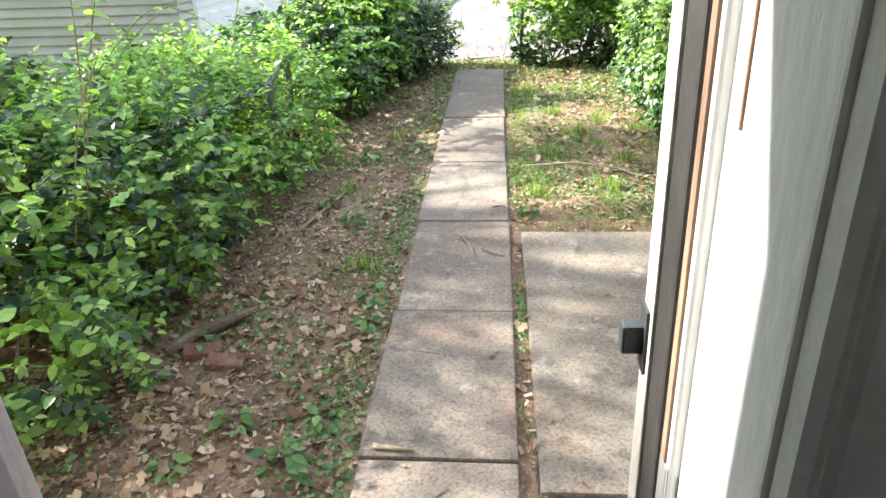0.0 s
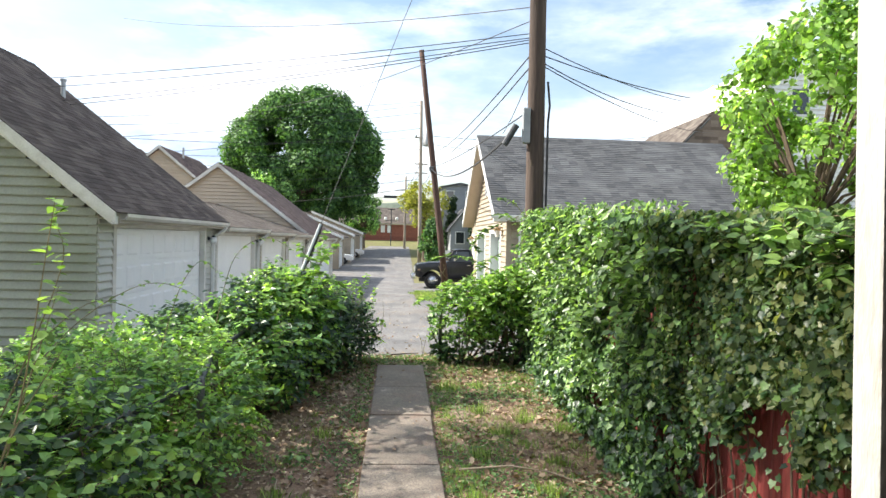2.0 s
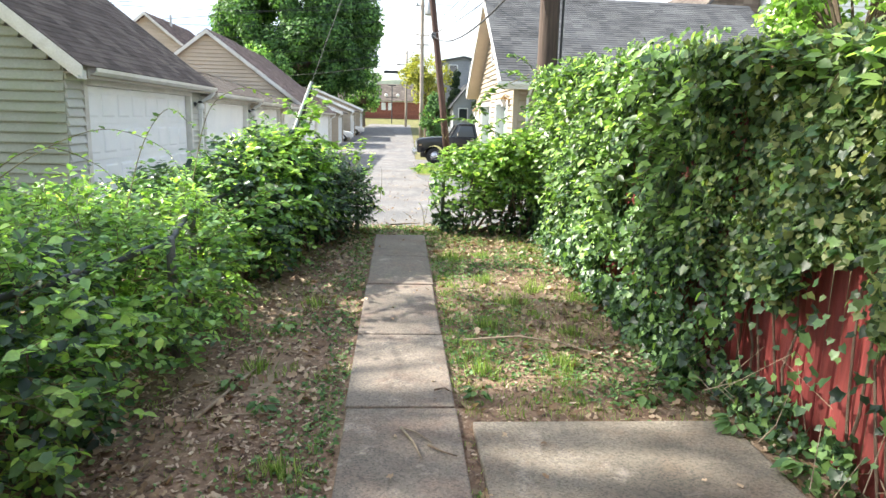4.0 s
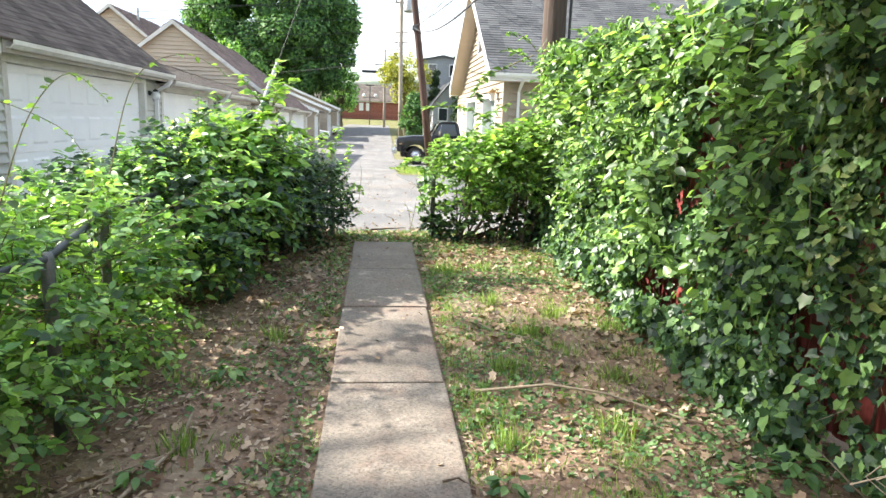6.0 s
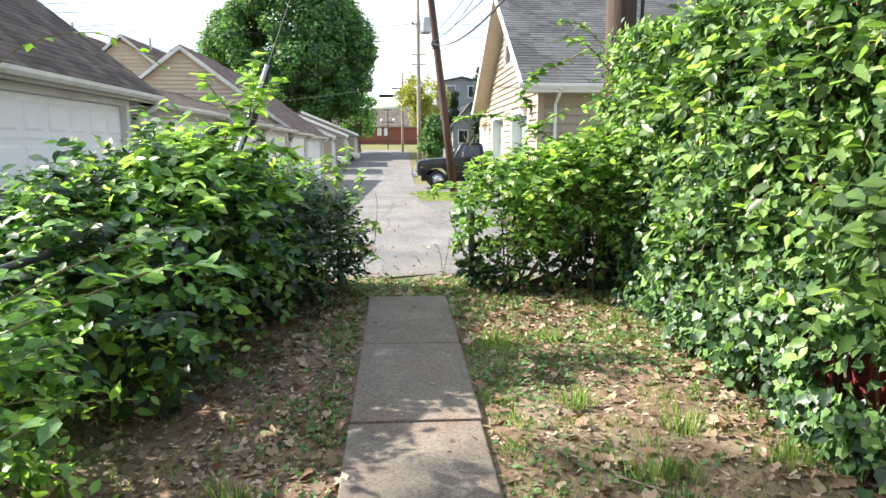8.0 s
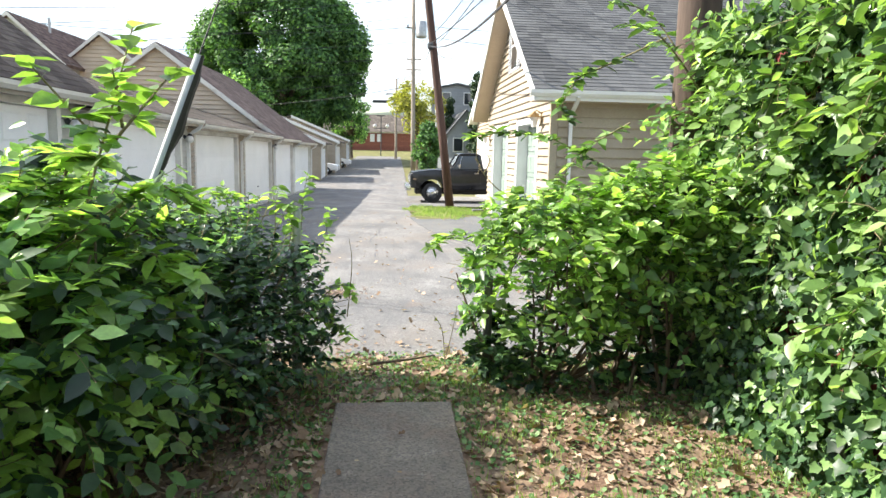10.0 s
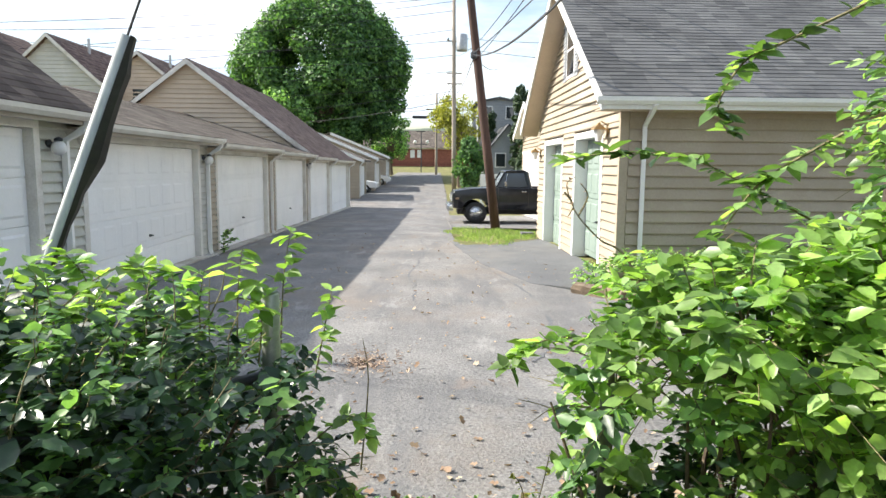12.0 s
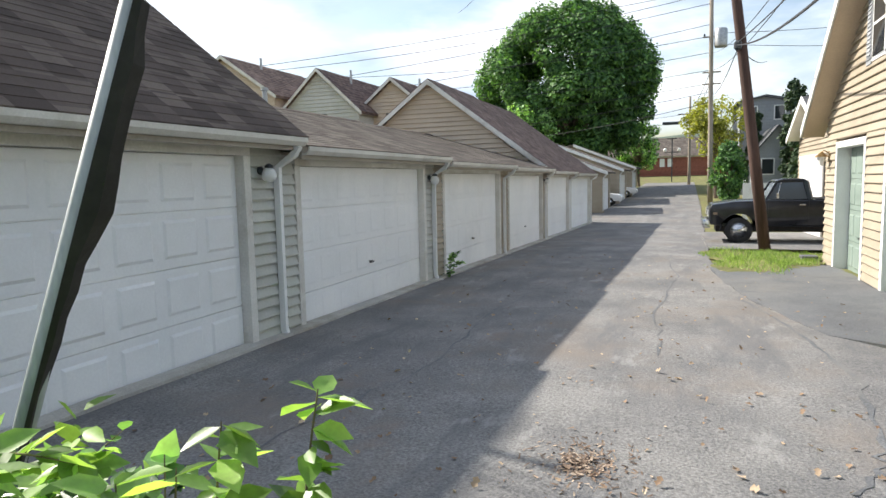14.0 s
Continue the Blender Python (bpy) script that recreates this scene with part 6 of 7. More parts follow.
for x, y, top, seed in ((7.2, 61, 7.4, 71), (5.3, 66, 4.8, 73), (6.6, 52, 4.2, 75), (7.9, 63, 6.0, 77)):
    z0 = gz(y)
    tree("narrow dark columnar cypress", (x, y, z0), 1, (x, y, (top + z0) / 2), (.62, .6, (top - z0) / 2), seed, 46, .36, .22, 110, "leaf_cedar", lambda z: .9 - .5 * z, .08, "cypress")
tree("leafy street tree leaning over the fence", (6.4, 10.6, 0), 2, (6.85, 10.4, 3.95), (1.45, 1.5, 1.9), 79, 85, .36, .12, 170, "leaf_light", None, .12)
# this last tree stays out of view, added to throw dappled shade on the yard
tree("unseen tree added out of view to dapple the yard", (-8.6, 5.8, 0), 3, (-7.6, 6.35, 7.3), (2.7, 3.2, 1.8), 81, 88, .60, .15, 74, "leaf_mid", None, .2)

# ---- utility poles, guy wire, cables ----
def pole(label, x, y, top, rad, mat, lean=(0, 0), sides=14):
    p = thing("utility_pole", label, "utility pole", (x, y, gz(y)))
    z0 = gz(y) - .1
    pts = [(x + lean[0] * t, y + lean[1] * t, z0 + (top - z0) * t) for t in (0, .25, .5, .75, 1)]
    part("shaft", Shape().tube(pts, [rad * (1.08 - .3 * t) for t in (0, .25, .5, .75, 1)], sides), MAT[mat], p, "", True)
    return p


p3 = pole("thick dark brown wooden utility pole behind the ivy", 2.19, 11.0, 10.1, .15, "pole", (-.06, 0))
part("junction_box", Shape().box((1.93, 10.85, 3.50), (2.05, 10.99, 4.08), .02), MAT["render_grey"], p3, "grey metal junction box")
part("cable_can", Shape().tube([(1.64, 10.95, 3.47), (1.83, 10.95, 3.80)], [.053, .058], 10), MAT["dark_metal"], p3, "black cable splice can")
part("conduit", Shape().tube([(2.33, 10.9, 4.52), (2.37, 10.9, 4.13), (2.34, 10.87, 3.84), (2.34, 10.87, 1.0)], .018, 6), MAT["wire"], p3)
p2 = pole("slim leaning red-brown wooden pole on a grass patch", 2.12, 29.0, 9.6, .14, "pole_red", (-1.35, 0))
part("cable_knot", Shape().lathe((1.32, 28.84, 4.3), [(.05, 0), (.1, .05), (.1, .2), (.05, .25)], 2, 8), MAT["dark_metal"], p2)
p1 = pole("tall pale grey utility pole with a transformer", 1.95, 60.0, 13.0, .17, "pole_pale", (-.15, 0))
part("transformer", Shape().lathe((2.45, 59.9, 8.9), [(.05, -.03), (.40, 0), (.42, .1), (.42, 1.15), (.36, 1.25), (.1, 1.3)], 2, 16), MAT["metal"], p1, "grey cylindrical transformer", True)
for z in (9.6, 7.2, 6.4):
    part("crossarm", Shape().box((1.3, 59.95, z), (2.5, 60.05, z + .1), .01), MAT["pole_pale"], p1)
for i in range(3):
    part("insulator", Shape().lathe((1.4 + .5 * i, 60, 9.7), [(.05, 0), (.07, .08), (.03, .2)], 2, 8), MAT["glass"], p1)
p4 = pole("distant dark pole with a hanging traffic signal arm", .9, 92, 8.2, .16, "pole_pale")
part("crossarm", Shape().box((-.4, 91.95, 6.2), (2.2, 92.05, 6.32)), MAT["pole"], p4)
signal = part("signal_head", Shape().box((-2.1, 91.8, 5.1), (-.2, 92.1, 5.45), .03), MAT["dark_metal"], p4, "dark hanging signal head")
part("signal_arm", Shape().tube([(.9, 92, 5.35), (-2.0, 92, 5.3)], .03, 6), MAT["wire"], p4)
guy = thing("guy_wire", "leaning steel guy wire in a grey plastic guard", "guy wire", (-2.3, 11.3, 0))
gt = Vector((-1.33, 11.0, 2.08))
A = Vector((-2.08, 10.86, 0.04))
way = (gt - A).normalized()
part("strand", Shape().tube([A, gt + way * 9.4], .006, 5), MAT["wire"], guy)
part("guard", Shape().tube([A + way * .02, A + way * 1.0, gt], .029, 14), MAT["guard"], guy, "pale grey half-round guy guard", True)
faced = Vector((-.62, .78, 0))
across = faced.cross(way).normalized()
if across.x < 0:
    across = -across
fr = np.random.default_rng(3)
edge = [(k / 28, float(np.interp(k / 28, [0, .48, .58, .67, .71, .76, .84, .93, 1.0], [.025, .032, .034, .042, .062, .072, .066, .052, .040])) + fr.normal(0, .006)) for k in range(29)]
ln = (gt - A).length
# ragged black tar covering; the guard's shaded right half is put into it too
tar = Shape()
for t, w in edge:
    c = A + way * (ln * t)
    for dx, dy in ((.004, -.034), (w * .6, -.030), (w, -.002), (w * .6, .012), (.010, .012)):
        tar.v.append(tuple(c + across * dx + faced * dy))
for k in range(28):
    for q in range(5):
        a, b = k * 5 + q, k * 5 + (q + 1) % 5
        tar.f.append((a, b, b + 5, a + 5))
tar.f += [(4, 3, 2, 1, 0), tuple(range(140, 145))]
part("dead_vine", tar, MAT["strip"], guy, "ragged black covering that also paints the guard side in shade")


def cable(a, b, sag, rad=.012, name="cable", label="thin black overhead cable"):
    a, b = Vector(a), Vector(b)
    pts = [a.lerp(b, t) - Vector((0, 0, 4 * sag * t * (1 - t))) for t in (i / 14 for i in range(15))]
    solo(name, Shape().tube(pts, rad, 4, False), MAT["wire"], label, "cable", group="overhead cables")


T3 = lambda z: (2.15, 11.0, z * .97 + .06)
for z, to, sag in ((5.45, (-19, 19.8, 5.5), .35), (5.38, (-19, 20.2, 5.25), .35), (5.35, (-19, 19.9, 4.75), .45), (5.3, (-19, 20.3, 4.55), .4), (5.9, (-9, 22, 8.4), .3), (5.7, (-10, 40, 8.6), .6)):
    cable(T3(z), to, sag, .008)
for z, to, sag in ((5.25, (13, 24, 6.9), .45), (5.1, (14, 22, 6.8), .5), (5.0, (13.4, 24, 7.3), .9), (4.95, (11.5, 23.8, 5.7), .3), (5.0, (3.4, 22.3, 5.2), .1)):
    cable(T3(z), to, sag, .010)
for z, to, sag in ((5.2, (1.9, 60, 8.6), .9), (5.0, (1.9, 60, 7.4), .8), (4.2, (1.30, 29.0, 4.5), .15)):
    cable(T3(z), to, sag, .012)
cable((1.73, 10.95, 3.64), (1.30, 28.9, 4.45), .5, .02)
cable((1.30, 28.9, 4.45), (3.2, 40, 5.3), .2, .014)
cable((1.30, 28.9, 4.3), (1.9, 60, 5.8), .4, .014)
for z0, x1, y1, z1, sag in ((12.9, -38, 47, 8.0, .5), (12.6, -34, 47, 8.0, .9), (11.9, -32, 47, 6.4, .4), (10.5, -30, 48, 5.4, .4), (9.7, -40, 52, 9.5, 1.4), (8.6, -40, 56, 8.6, 1.4), (7.4, -36, 60, 8.0, 1.2), (6.5, -34, 66, 6.4, 1.0), (5.9, -30, 70, 4.6, .8), (9.9, 30, 66, 12, .8), (9.2, 30, 70, 10, .8), (7.3, .9, 92, 6.9, .5), (6.5, .9, 92, 6.2, .5), (5.2, -20, 76, 3.6, .5)):
    cable((1.8, 60, z0), (x1, y1, z1), sag, .022)
for z0, z1 in ((6.3, 5.6), (5.5, 4.6)):
    cable((.9, 92, z0), (-26, 92, z1), .6, .025)

# ---- vehicles ----
def wheel(parent, x, y, z, rad, face):
    w = part("wheel", Shape().lathe((x, y, z), [(rad * .62, -.11), (rad * .94, -.12), (rad, -.08), (rad, .08), (rad * .94, .12), (rad * .62, .11)], 1, 28), MAT["tyre"], parent, "", True)
    s = Shape().lathe((x, y + face * .10, z), [(rad * .60, face * .012), (rad * .58, -face * .02), (rad * .30, -face * .015), (rad * .26, face * .02), (rad * .12, face * .05), (.02, face * .05)], 1, 24)
    part("rim", s, MAT["chrome"], w, "dull chrome wheel", True)
    for k in range(8):
        a = k * math.pi / 4
        cx, cz = x + math.cos(a) * rad * .44, z + math.sin(a) * rad * .44
        part("rim_slot", Shape().lathe((cx, y + face * .102, cz), [(rad * .075, 0), (rad * .07, face * .006)], 1, 8), MAT["strip"], w)


def bevelled(outline, y0, y1, c, taper=None):
    """A side outline in x, z given a width, its edges rounded; taper pulls the top inwards."""
    bm = bmesh.new()
    n = len(outline)
    vs = [bm.verts.new((x, y, z)) for y in (y0, y1) for x, z in outline]
    bm.faces.new(vs[:n])
    bm.faces.new(vs[n:][::-1])
    for i in range(n):
        bm.faces.new((vs[i], vs[i + n], vs[(i + 1) % n + n], vs[(i + 1) % n]))
    bmesh.ops.recalc_face_normals(bm, faces=bm.faces[:])
    if taper:
        zl, zh, amt = taper
        for v in bm.verts:
            k = min(1, max(0, (v.co.z - zl) / (zh - zl))) * amt
            v.co.y += k if v.co.y < (y0 + y1) / 2 else -k
    bmesh.ops.bevel(bm, geom=bm.edges[:], offset=c, segments=3, affect="EDGES", profile=.5)
    s = Shape()
    bm.verts.index_update()
    s.add([v.co.copy() for v in bm.verts], [[v.index for v in f.verts] for f in bm.faces])
    bm.free()
    return s


TY = 31.1
TZ = gz(32.0) + .055
truck = thing("pickup_truck", "old black pickup truck parked nose to the alley", "truck", (2.2, TY + .95, TZ))
q = lambda pts: [(x, TZ + z) for x, z in pts]
arch = lambda cx, r, n=8: [(cx + r * math.cos(math.pi * (1 - i / n)), .40 + r * math.sin(math.pi * (1 - i / n))) for i in range(n + 1)]
FW, RW = 1.62, 5.0
body = [(.82, .56), (.80, 1.06), (.86, 1.16), (1.5, 1.25), (2.36, 1.28), (3.6, 1.28), (6.2, 1.26), (6.25, .62), (RW + .47, .54)] + arch(RW, .47)[::-1] + [(RW - .49, .50), (FW + .5, .50)] + arch(FW, .49)[::-1] + [(FW - .5, .54)]
part("body", bevelled(q(body), TY, TY + 1.92, .035), MAT["black_paint"], truck, "black painted body", True)
for y in (TY + .02, TY + 1.86):
    part("fender_lip", Shape().tube([(FW + .51 * math.cos(a), y + (.0 if y < TY + 1 else .06), TZ + .40 + .51 * math.sin(a)) for a in (i * math.pi / 12 for i in range(13))], .022, 6), MAT["black_paint"], truck, "", True)
W0, W1, RT = .06, .18, 1.895
roof = [(2.60, 1.82), (2.68, 1.875), (2.85, RT), (3.32, RT), (3.40, 1.86), (3.42, 1.79), (2.62, 1.78)]
part("cab_roof", bevelled(q(roof), TY + W1 - .02, TY + 1.92 - W1 + .02, .025), MAT["black_paint"], truck, "black cab roof", True)
for sg, y in ((1, TY), (-1, TY + 1.92)):
    b0, b1 = y + sg * W0, y + sg * W1
    part("windshield_pillar", Shape().tube([(2.33, b0, TZ + 1.27), (2.64, b1, TZ + 1.82)], .035, 6), MAT["black_paint"], truck)
    part("rear_pillar", Shape().tube([(3.50, b0, TZ + 1.27), (3.38, b1, TZ + 1.82)], .085, 6), MAT["black_paint"], truck)
    part("vent_pillar", Shape().tube([(2.62, b0, TZ + 1.28), (2.74, b1, TZ + 1.80)], .014, 6), MAT["chrome"], truck)
    part("side_window", Shape().add([(2.38, b0, TZ + 1.30), (3.46, b0, TZ + 1.30), (3.36, b1, TZ + 1.80), (2.64, b1, TZ + 1.80)] + [(2.38, b0 + sg * .006, TZ + 1.30), (3.46, b0 + sg * .006, TZ + 1.30), (3.36, b1 + sg * .006, TZ + 1.80), (2.64, b1 + sg * .006, TZ + 1.80)], [(0, 1, 2, 3), (7, 6, 5, 4), (0, 4, 5, 1), (1, 5, 6, 2), (2, 6, 7, 3), (3, 7, 4, 0)]), MAT["car_glass"], truck)
ws = [(2.34, TY + .1, TZ + 1.30), (2.34, TY + 1.82, TZ + 1.30), (2.63, TY + 1.72, TZ + 1.80), (2.63, TY + .20, TZ + 1.80)]
part("windshield", Shape().add(ws + [(a + .006, b, c) for a, b, c in ws], [(0, 1, 2, 3), (7, 6, 5, 4), (0, 4, 5, 1), (1, 5, 6, 2), (2, 6, 7, 3), (3, 7, 4, 0)]), MAT["clear_glass"], truck)
part("cab_back", Shape().prism([(TY + .1, TZ + 1.28), (TY + 1.82, TZ + 1.28), (TY + 1.76, TZ + 1.80), (TY + .16, TZ + 1.80)], 0, 3.44, 3.48), MAT["black_paint"], truck)
part("bench_seat", Shape().box((3.2, TY + .2, TZ + 1.29), (3.36, TY + 1.72, TZ + 1.56), .04), MAT["strip"], truck, "dark bench seat back")
part("steering_wheel", Shape().tube([(2.85 + .06 * math.sin(a), TY + 1.4 + .19 * math.cos(a), TZ + 1.42 + .17 * math.sin(a)) for a in (i * math.pi / 8 for i in range(17))], .014, 6), MAT["strip"], truck, "", True)
part("bed_floor", Shape().box((3.65, TY + .1, TZ + 1.302), (6.15, TY + 1.82, TZ + 1.306)), MAT["strip"], truck)
bp = [(.62, .46), (.60, .50), (.60, .66), (.63, .70), (.80, .70), (.82, .46)]
part("bumper", bevelled(q(bp), TY - .03, TY + 1.95, .02), MAT["chrome"], truck, "chrome front bumper", True)
gr = part("grille", Shape().box((.775, TY + .12, TZ + .76), (.805, TY + 1.80, TZ + 1.06), .008), MAT["chrome"], truck)
for i in range(4):
    part("grille_bar", Shape().box((.765, TY + .42, TZ + .79 + i * .065), (.774, TY + 1.5, TZ + .82 + i * .065)), MAT["strip"], gr)
for yy in (TY + .27, TY + 1.65):
    part("headlight", Shape().box((.755, yy - .11, TZ + .80), (.772, yy + .11, TZ + 1.0), .006), MAT["lamp_glass"], truck)
part("marker_light", Shape().box((.90, TY - .012, TZ + .86), (1.02, TY + .004, TZ + .93), .004), MAT["leaf_dead"], truck, "amber side marker")
part("mirror", Shape().box((2.58, TY - .19, TZ + 1.33), (2.66, TY - .02, TZ + 1.50), .015).tube([(2.62, TY - .05, TZ + 1.35), (2.62, TY + .04, TZ + 1.30)], .012, 6), MAT["chrome"], truck)
for xx in (2.40, 3.46):
    part("door_seam", Shape().box((xx, TY - .003, TZ + .62), (xx + .007, TY + .006, TZ + 1.24)), MAT["strip"], truck)
part("door_handle", Shape().box((3.22, TY - .02, TZ + 1.12), (3.38, TY + .004, TZ + 1.16), .006), MAT["chrome"], truck)
for x in (FW, RW):
    for y, f in ((TY + .13, -1), (TY + 1.79, 1)):
        wheel(truck, x, y, TZ + .385, .385, f)
part("chassis", Shape().box((1.0, TY + .35, TZ + .32), (6.0, TY + 1.57, TZ + .5)), MAT["strip"], truck)

for cy, lab in ((57.4, "white car nosing out beside the far garages"), (67.6, "pale car parked by the far garages")):
    CZ = gz(cy) + .01
    car = thing("car", lab, "car", (-5.6, cy, CZ))
    o = -3.9 if cy < 60 else -3.5
    prof = [(o, .35), (o + .02, .62), (o - .12, .80), (o - 1.1, .93), (o - 1.8, 1.36), (o - 3.1, 1.40), (o - 3.8, 1.0), (o - 4.4, .92), (o - 4.5, .4)]
    part("body", bevelled([(x, CZ + z) for x, z in prof], cy, cy + 1.7, .06), MAT["white_paint"], car, "", True)
    part("side_window", Shape().add([(o - 1.35, cy - .004, CZ + .95), (o - 1.85, cy - .004, CZ + 1.3), (o - 2.9, cy - .004, CZ + 1.32), (o - 3.3, cy - .004, CZ + .98)], [(0, 1, 2, 3)]), MAT["glass"], car)
    for x in (o - .85, o - 3.6):
        wheel(car, x, cy + .09, CZ + .31, .31, -1)
        wheel(car, x, cy + 1.61, CZ + .31, .31, 1)

# white board fence and street lamp in the distance
wf = thing("board_fence", "white vinyl privacy fence behind the truck", "fence", (5, 47, gz(47)))
for i in range(20):
    part("board", Shape().box((3.0 + i * .3, 47, gz(47) - .05), (3.29 + i * .3, 47.04, gz(47) + 1.85), .008), MAT["white"], wf)
sl = thing("street_lamp", "dark double-headed street lamp before the hall", "street lamp", (-1.1, 100, gz(100)))
part("post", Shape().tube([(-1.1, 100, gz(100)), (-1.1, 100, 3.7)], .07, 8), MAT["dark_metal"], sl)
part("arm", Shape().box((-2.0, 99.95, 1.9), (-.2, 100.05, 1.98)), MAT["dark_metal"], sl)
for x in (-1.95, -.25):
    part("globe", Shape().lathe((x, 100, 2.0), [(.08, 0), (.22, .15), (.22, .35), (.08, .5)], 2, 10), MAT["lamp_glass"], sl, "", True)
part("lamp_head", Shape().box((-1.7, 99.9, 3.62), (-.5, 100.1, 3.75)), MAT["dark_metal"], sl)

# ---- chain-link fence in the hedges ----
lf = thing("chain_link_fence", "grey chain-link fence almost hidden in the bushes", "fence", (-1.75, 6, 0))
line = [(-2.6, 2.2), (-1.78, 4.5), (-1.58, 5.4), (-1.80, 6.6), (-1.75, 8.0), (-1.5, 9.6), (-.62, 10.45)]
s = Shape().tube([(x, y, .90 if y < 9 else .80) for x, y in line[:-1]] + [(-.62, 10.45, .80)], .022, 8)
part("top_rail", s, MAT["dark_metal"], lf, "grey steel top rail", True)
for x, y in line:
    part("post", Shape().lathe((x, y, 0), [(.034, -.05), (.034, 1.10), (.029, 1.11), (.029, 1.03)] if y > 10 else [(.03, -.05), (.03, .9), (.02, .93)], 2, 14), MAT["metal" if y > 10 else "old_metal"], lf, "galvanised steel post", True)


def links(a, b, h):
    """Woven wire diamonds between two ends."""
    s = Shape()
    a, b = Vector((*a, .05)), Vector((*b, .05))
    n = int((b - a).length / .075)
    step = (b - a) / n
    m = int(h / .075)
    for i in range(-m, n):
        for sg in (0, 1):
            i0, i1 = (i, i + m) if sg == 0 else (i + m, i)
            p, e, zp, ze = i0, i1, 0.0, m * .075
            if min(i0, i1) < 0 or max(i0, i1) > n:
                continue
            s.tube([a + step * p + Vector((0, 0, zp)), a + step * e + Vector((0, 0, ze))], .0022, 3, False)
    return s


part("wire_mesh", links(line[2], line[3], .9), MAT["old_metal"], lf)
rf2 = thing("chain_link_fence", "chain-link panel inside the hedge by the gap", "fence", (1.3, 10.4, 0))
part("wire_mesh", links((.62, 10.42), (2.2, 10.42), .92), MAT["old_metal"], rf2)
part("top_rail", Shape().tube([(.62, 10.42, .98), (2.25, 10.42, 1.02)], .022, 8), MAT["old_metal"], rf2, "", True)
for x in (.62, 2.2):
    part("post", Shape().lathe((x, 10.42, 0), [(.03, -.05), (.025, .96), (.02, .99)], 2, 12), MAT["old_metal"], rf2, "", True)

# ---- garden floor: leaf litter, chips, weeds, grass, sticks, bricks ----
def scatter(name, label, seed, n, where, size, outline, mat, tilt=.5, lift=.006, kind="stuff", width=1.0):
    r = np.random.default_rng(seed)
    x, y = r.uniform(-2.9, 2.3, n), r.uniform(1.3, 11.1, n)
    ok = r.uniform(0, 1, n) < np.array([where(a, b) for a, b in zip(x, y)])
    x, y = x[ok], y[ok]
    m = len(x)
    z = ground_at(x, y) + lift
    z = np.where((np.abs(x) < .35) & (y < 10), np.maximum(z, .036), z)
    z = np.where((x > .43) & (x < 2.03) & (y < 4.55), .028, z)
    nrm = np.stack([r.normal(0, tilt, m), r.normal(0, tilt, m), np.ones(m)], 1)
    al = np.stack([r.normal(0, 1, m), r.normal(0, 1, m), r.normal(0, .1, m)], 1)
    ob = leaves(name, np.stack([x, y, z], 1), nrm, al, size * r.uniform(.5, 1.4, m), outline, MAT[mat], None, width)
    return tagged(ob, label, "ground litter", kind=kind)


def patchy(x, y, f=1.3, s=0):
    return max(0, min(1, .5 + 1.4 * noise.noise((x * f, y * f, 30 + s))))


def on_soil(x, y):
    return 0.0 if (abs(x) < .36 and y < 10.0) or (.42 < x < 2.04 and y < 4.55) or y > 11.1 else 1.0


scatter("bark_litter", "brown bark chips and crumbled leaves on the soil", 91, 62000, lambda x, y: on_soil(x, y) * (.95 if x < 0 else .6) * (.4 + .6 * patchy(x, y, 1.8)), .034, CHIP, "mulch", .35, .004)
scatter("dead_leaves", "curled dry brown leaves on the ground", 92, 19000, lambda x, y: on_soil(x, y) * (.45 * patchy(x, y, 1.1, 3) ** 2 + (.8 if (x < -.4 and y < 3.8) else 0.25 if y > 10.3 else .8 if y > 9.3 else .5 if y > 8.6 or x > 1.55 else .12)), .062, CURL, "leaf_dead", .5, .008)
scatter("path_litter", "a few dry leaves and bits on the concrete", 93, 260, lambda x, y: 1 - on_soil(x, y), .035, CURL, "leaf_dead", .3, .006)
scatter("clover", "small green weeds spread over the soil", 94, 70000, lambda x, y: on_soil(x, y) * (.8 if y > 9.9 and x > -.6 else .95 * patchy(x, y, 1.0, 7) if x > 0 else .62 * patchy(x, y, 1.2, 8) ** 1.5 + .35 * (abs(abs(x) - .45) < .12)), .028, OVATE, "weed", .55, .014, width=1.5)
scatter("wood_chips", "pale splintered wood chips on the soil", 98, 7000, lambda x, y: on_soil(x, y) * (1.0 if y > 10.3 and abs(x) < .8 else .6), .035, CHIP, "leaf_dead", .4, .006, width=.5)


def tufts(name, label, seed, n, where, blades, height, mat):
    r = np.random.default_rng(seed)
    P, N, D, S = [], [], [], []
    while n:
        x, y = r.uniform(-2.4, 2.0), r.uniform(1.4, 10.8)
        if r.uniform() > where(x, y):
            n -= .02 if n > .02 else n
            continue
        n = max(0, n - 1)
        k = int(blades * r.uniform(.5, 1.5))
        h = height * r.uniform(.5, 1.4)
        px, py = x + r.normal(0, .035, k), y + r.normal(0, .035, k)
        P.append(np.stack([px, py, ground_at(px, py) - .004], 1))
        out = np.stack([px - x, py - y], 1) * 9
        N.append(np.concatenate([out + r.normal(0, .3, (k, 2)), np.full((k, 1), .15)], 1))
        D.append(np.concatenate([out * .8 + r.normal(0, .25, (k, 2)), np.ones((k, 1))], 1))
        S.append(h * r.uniform(.5, 1.2, k))
    ob = leaves(name, np.concatenate(P), np.concatenate(N), np.concatenate(D), np.concatenate(S), BLADE, MAT[mat], None, 1.6)
    return tagged(ob, label, "grass", kind="stuff")


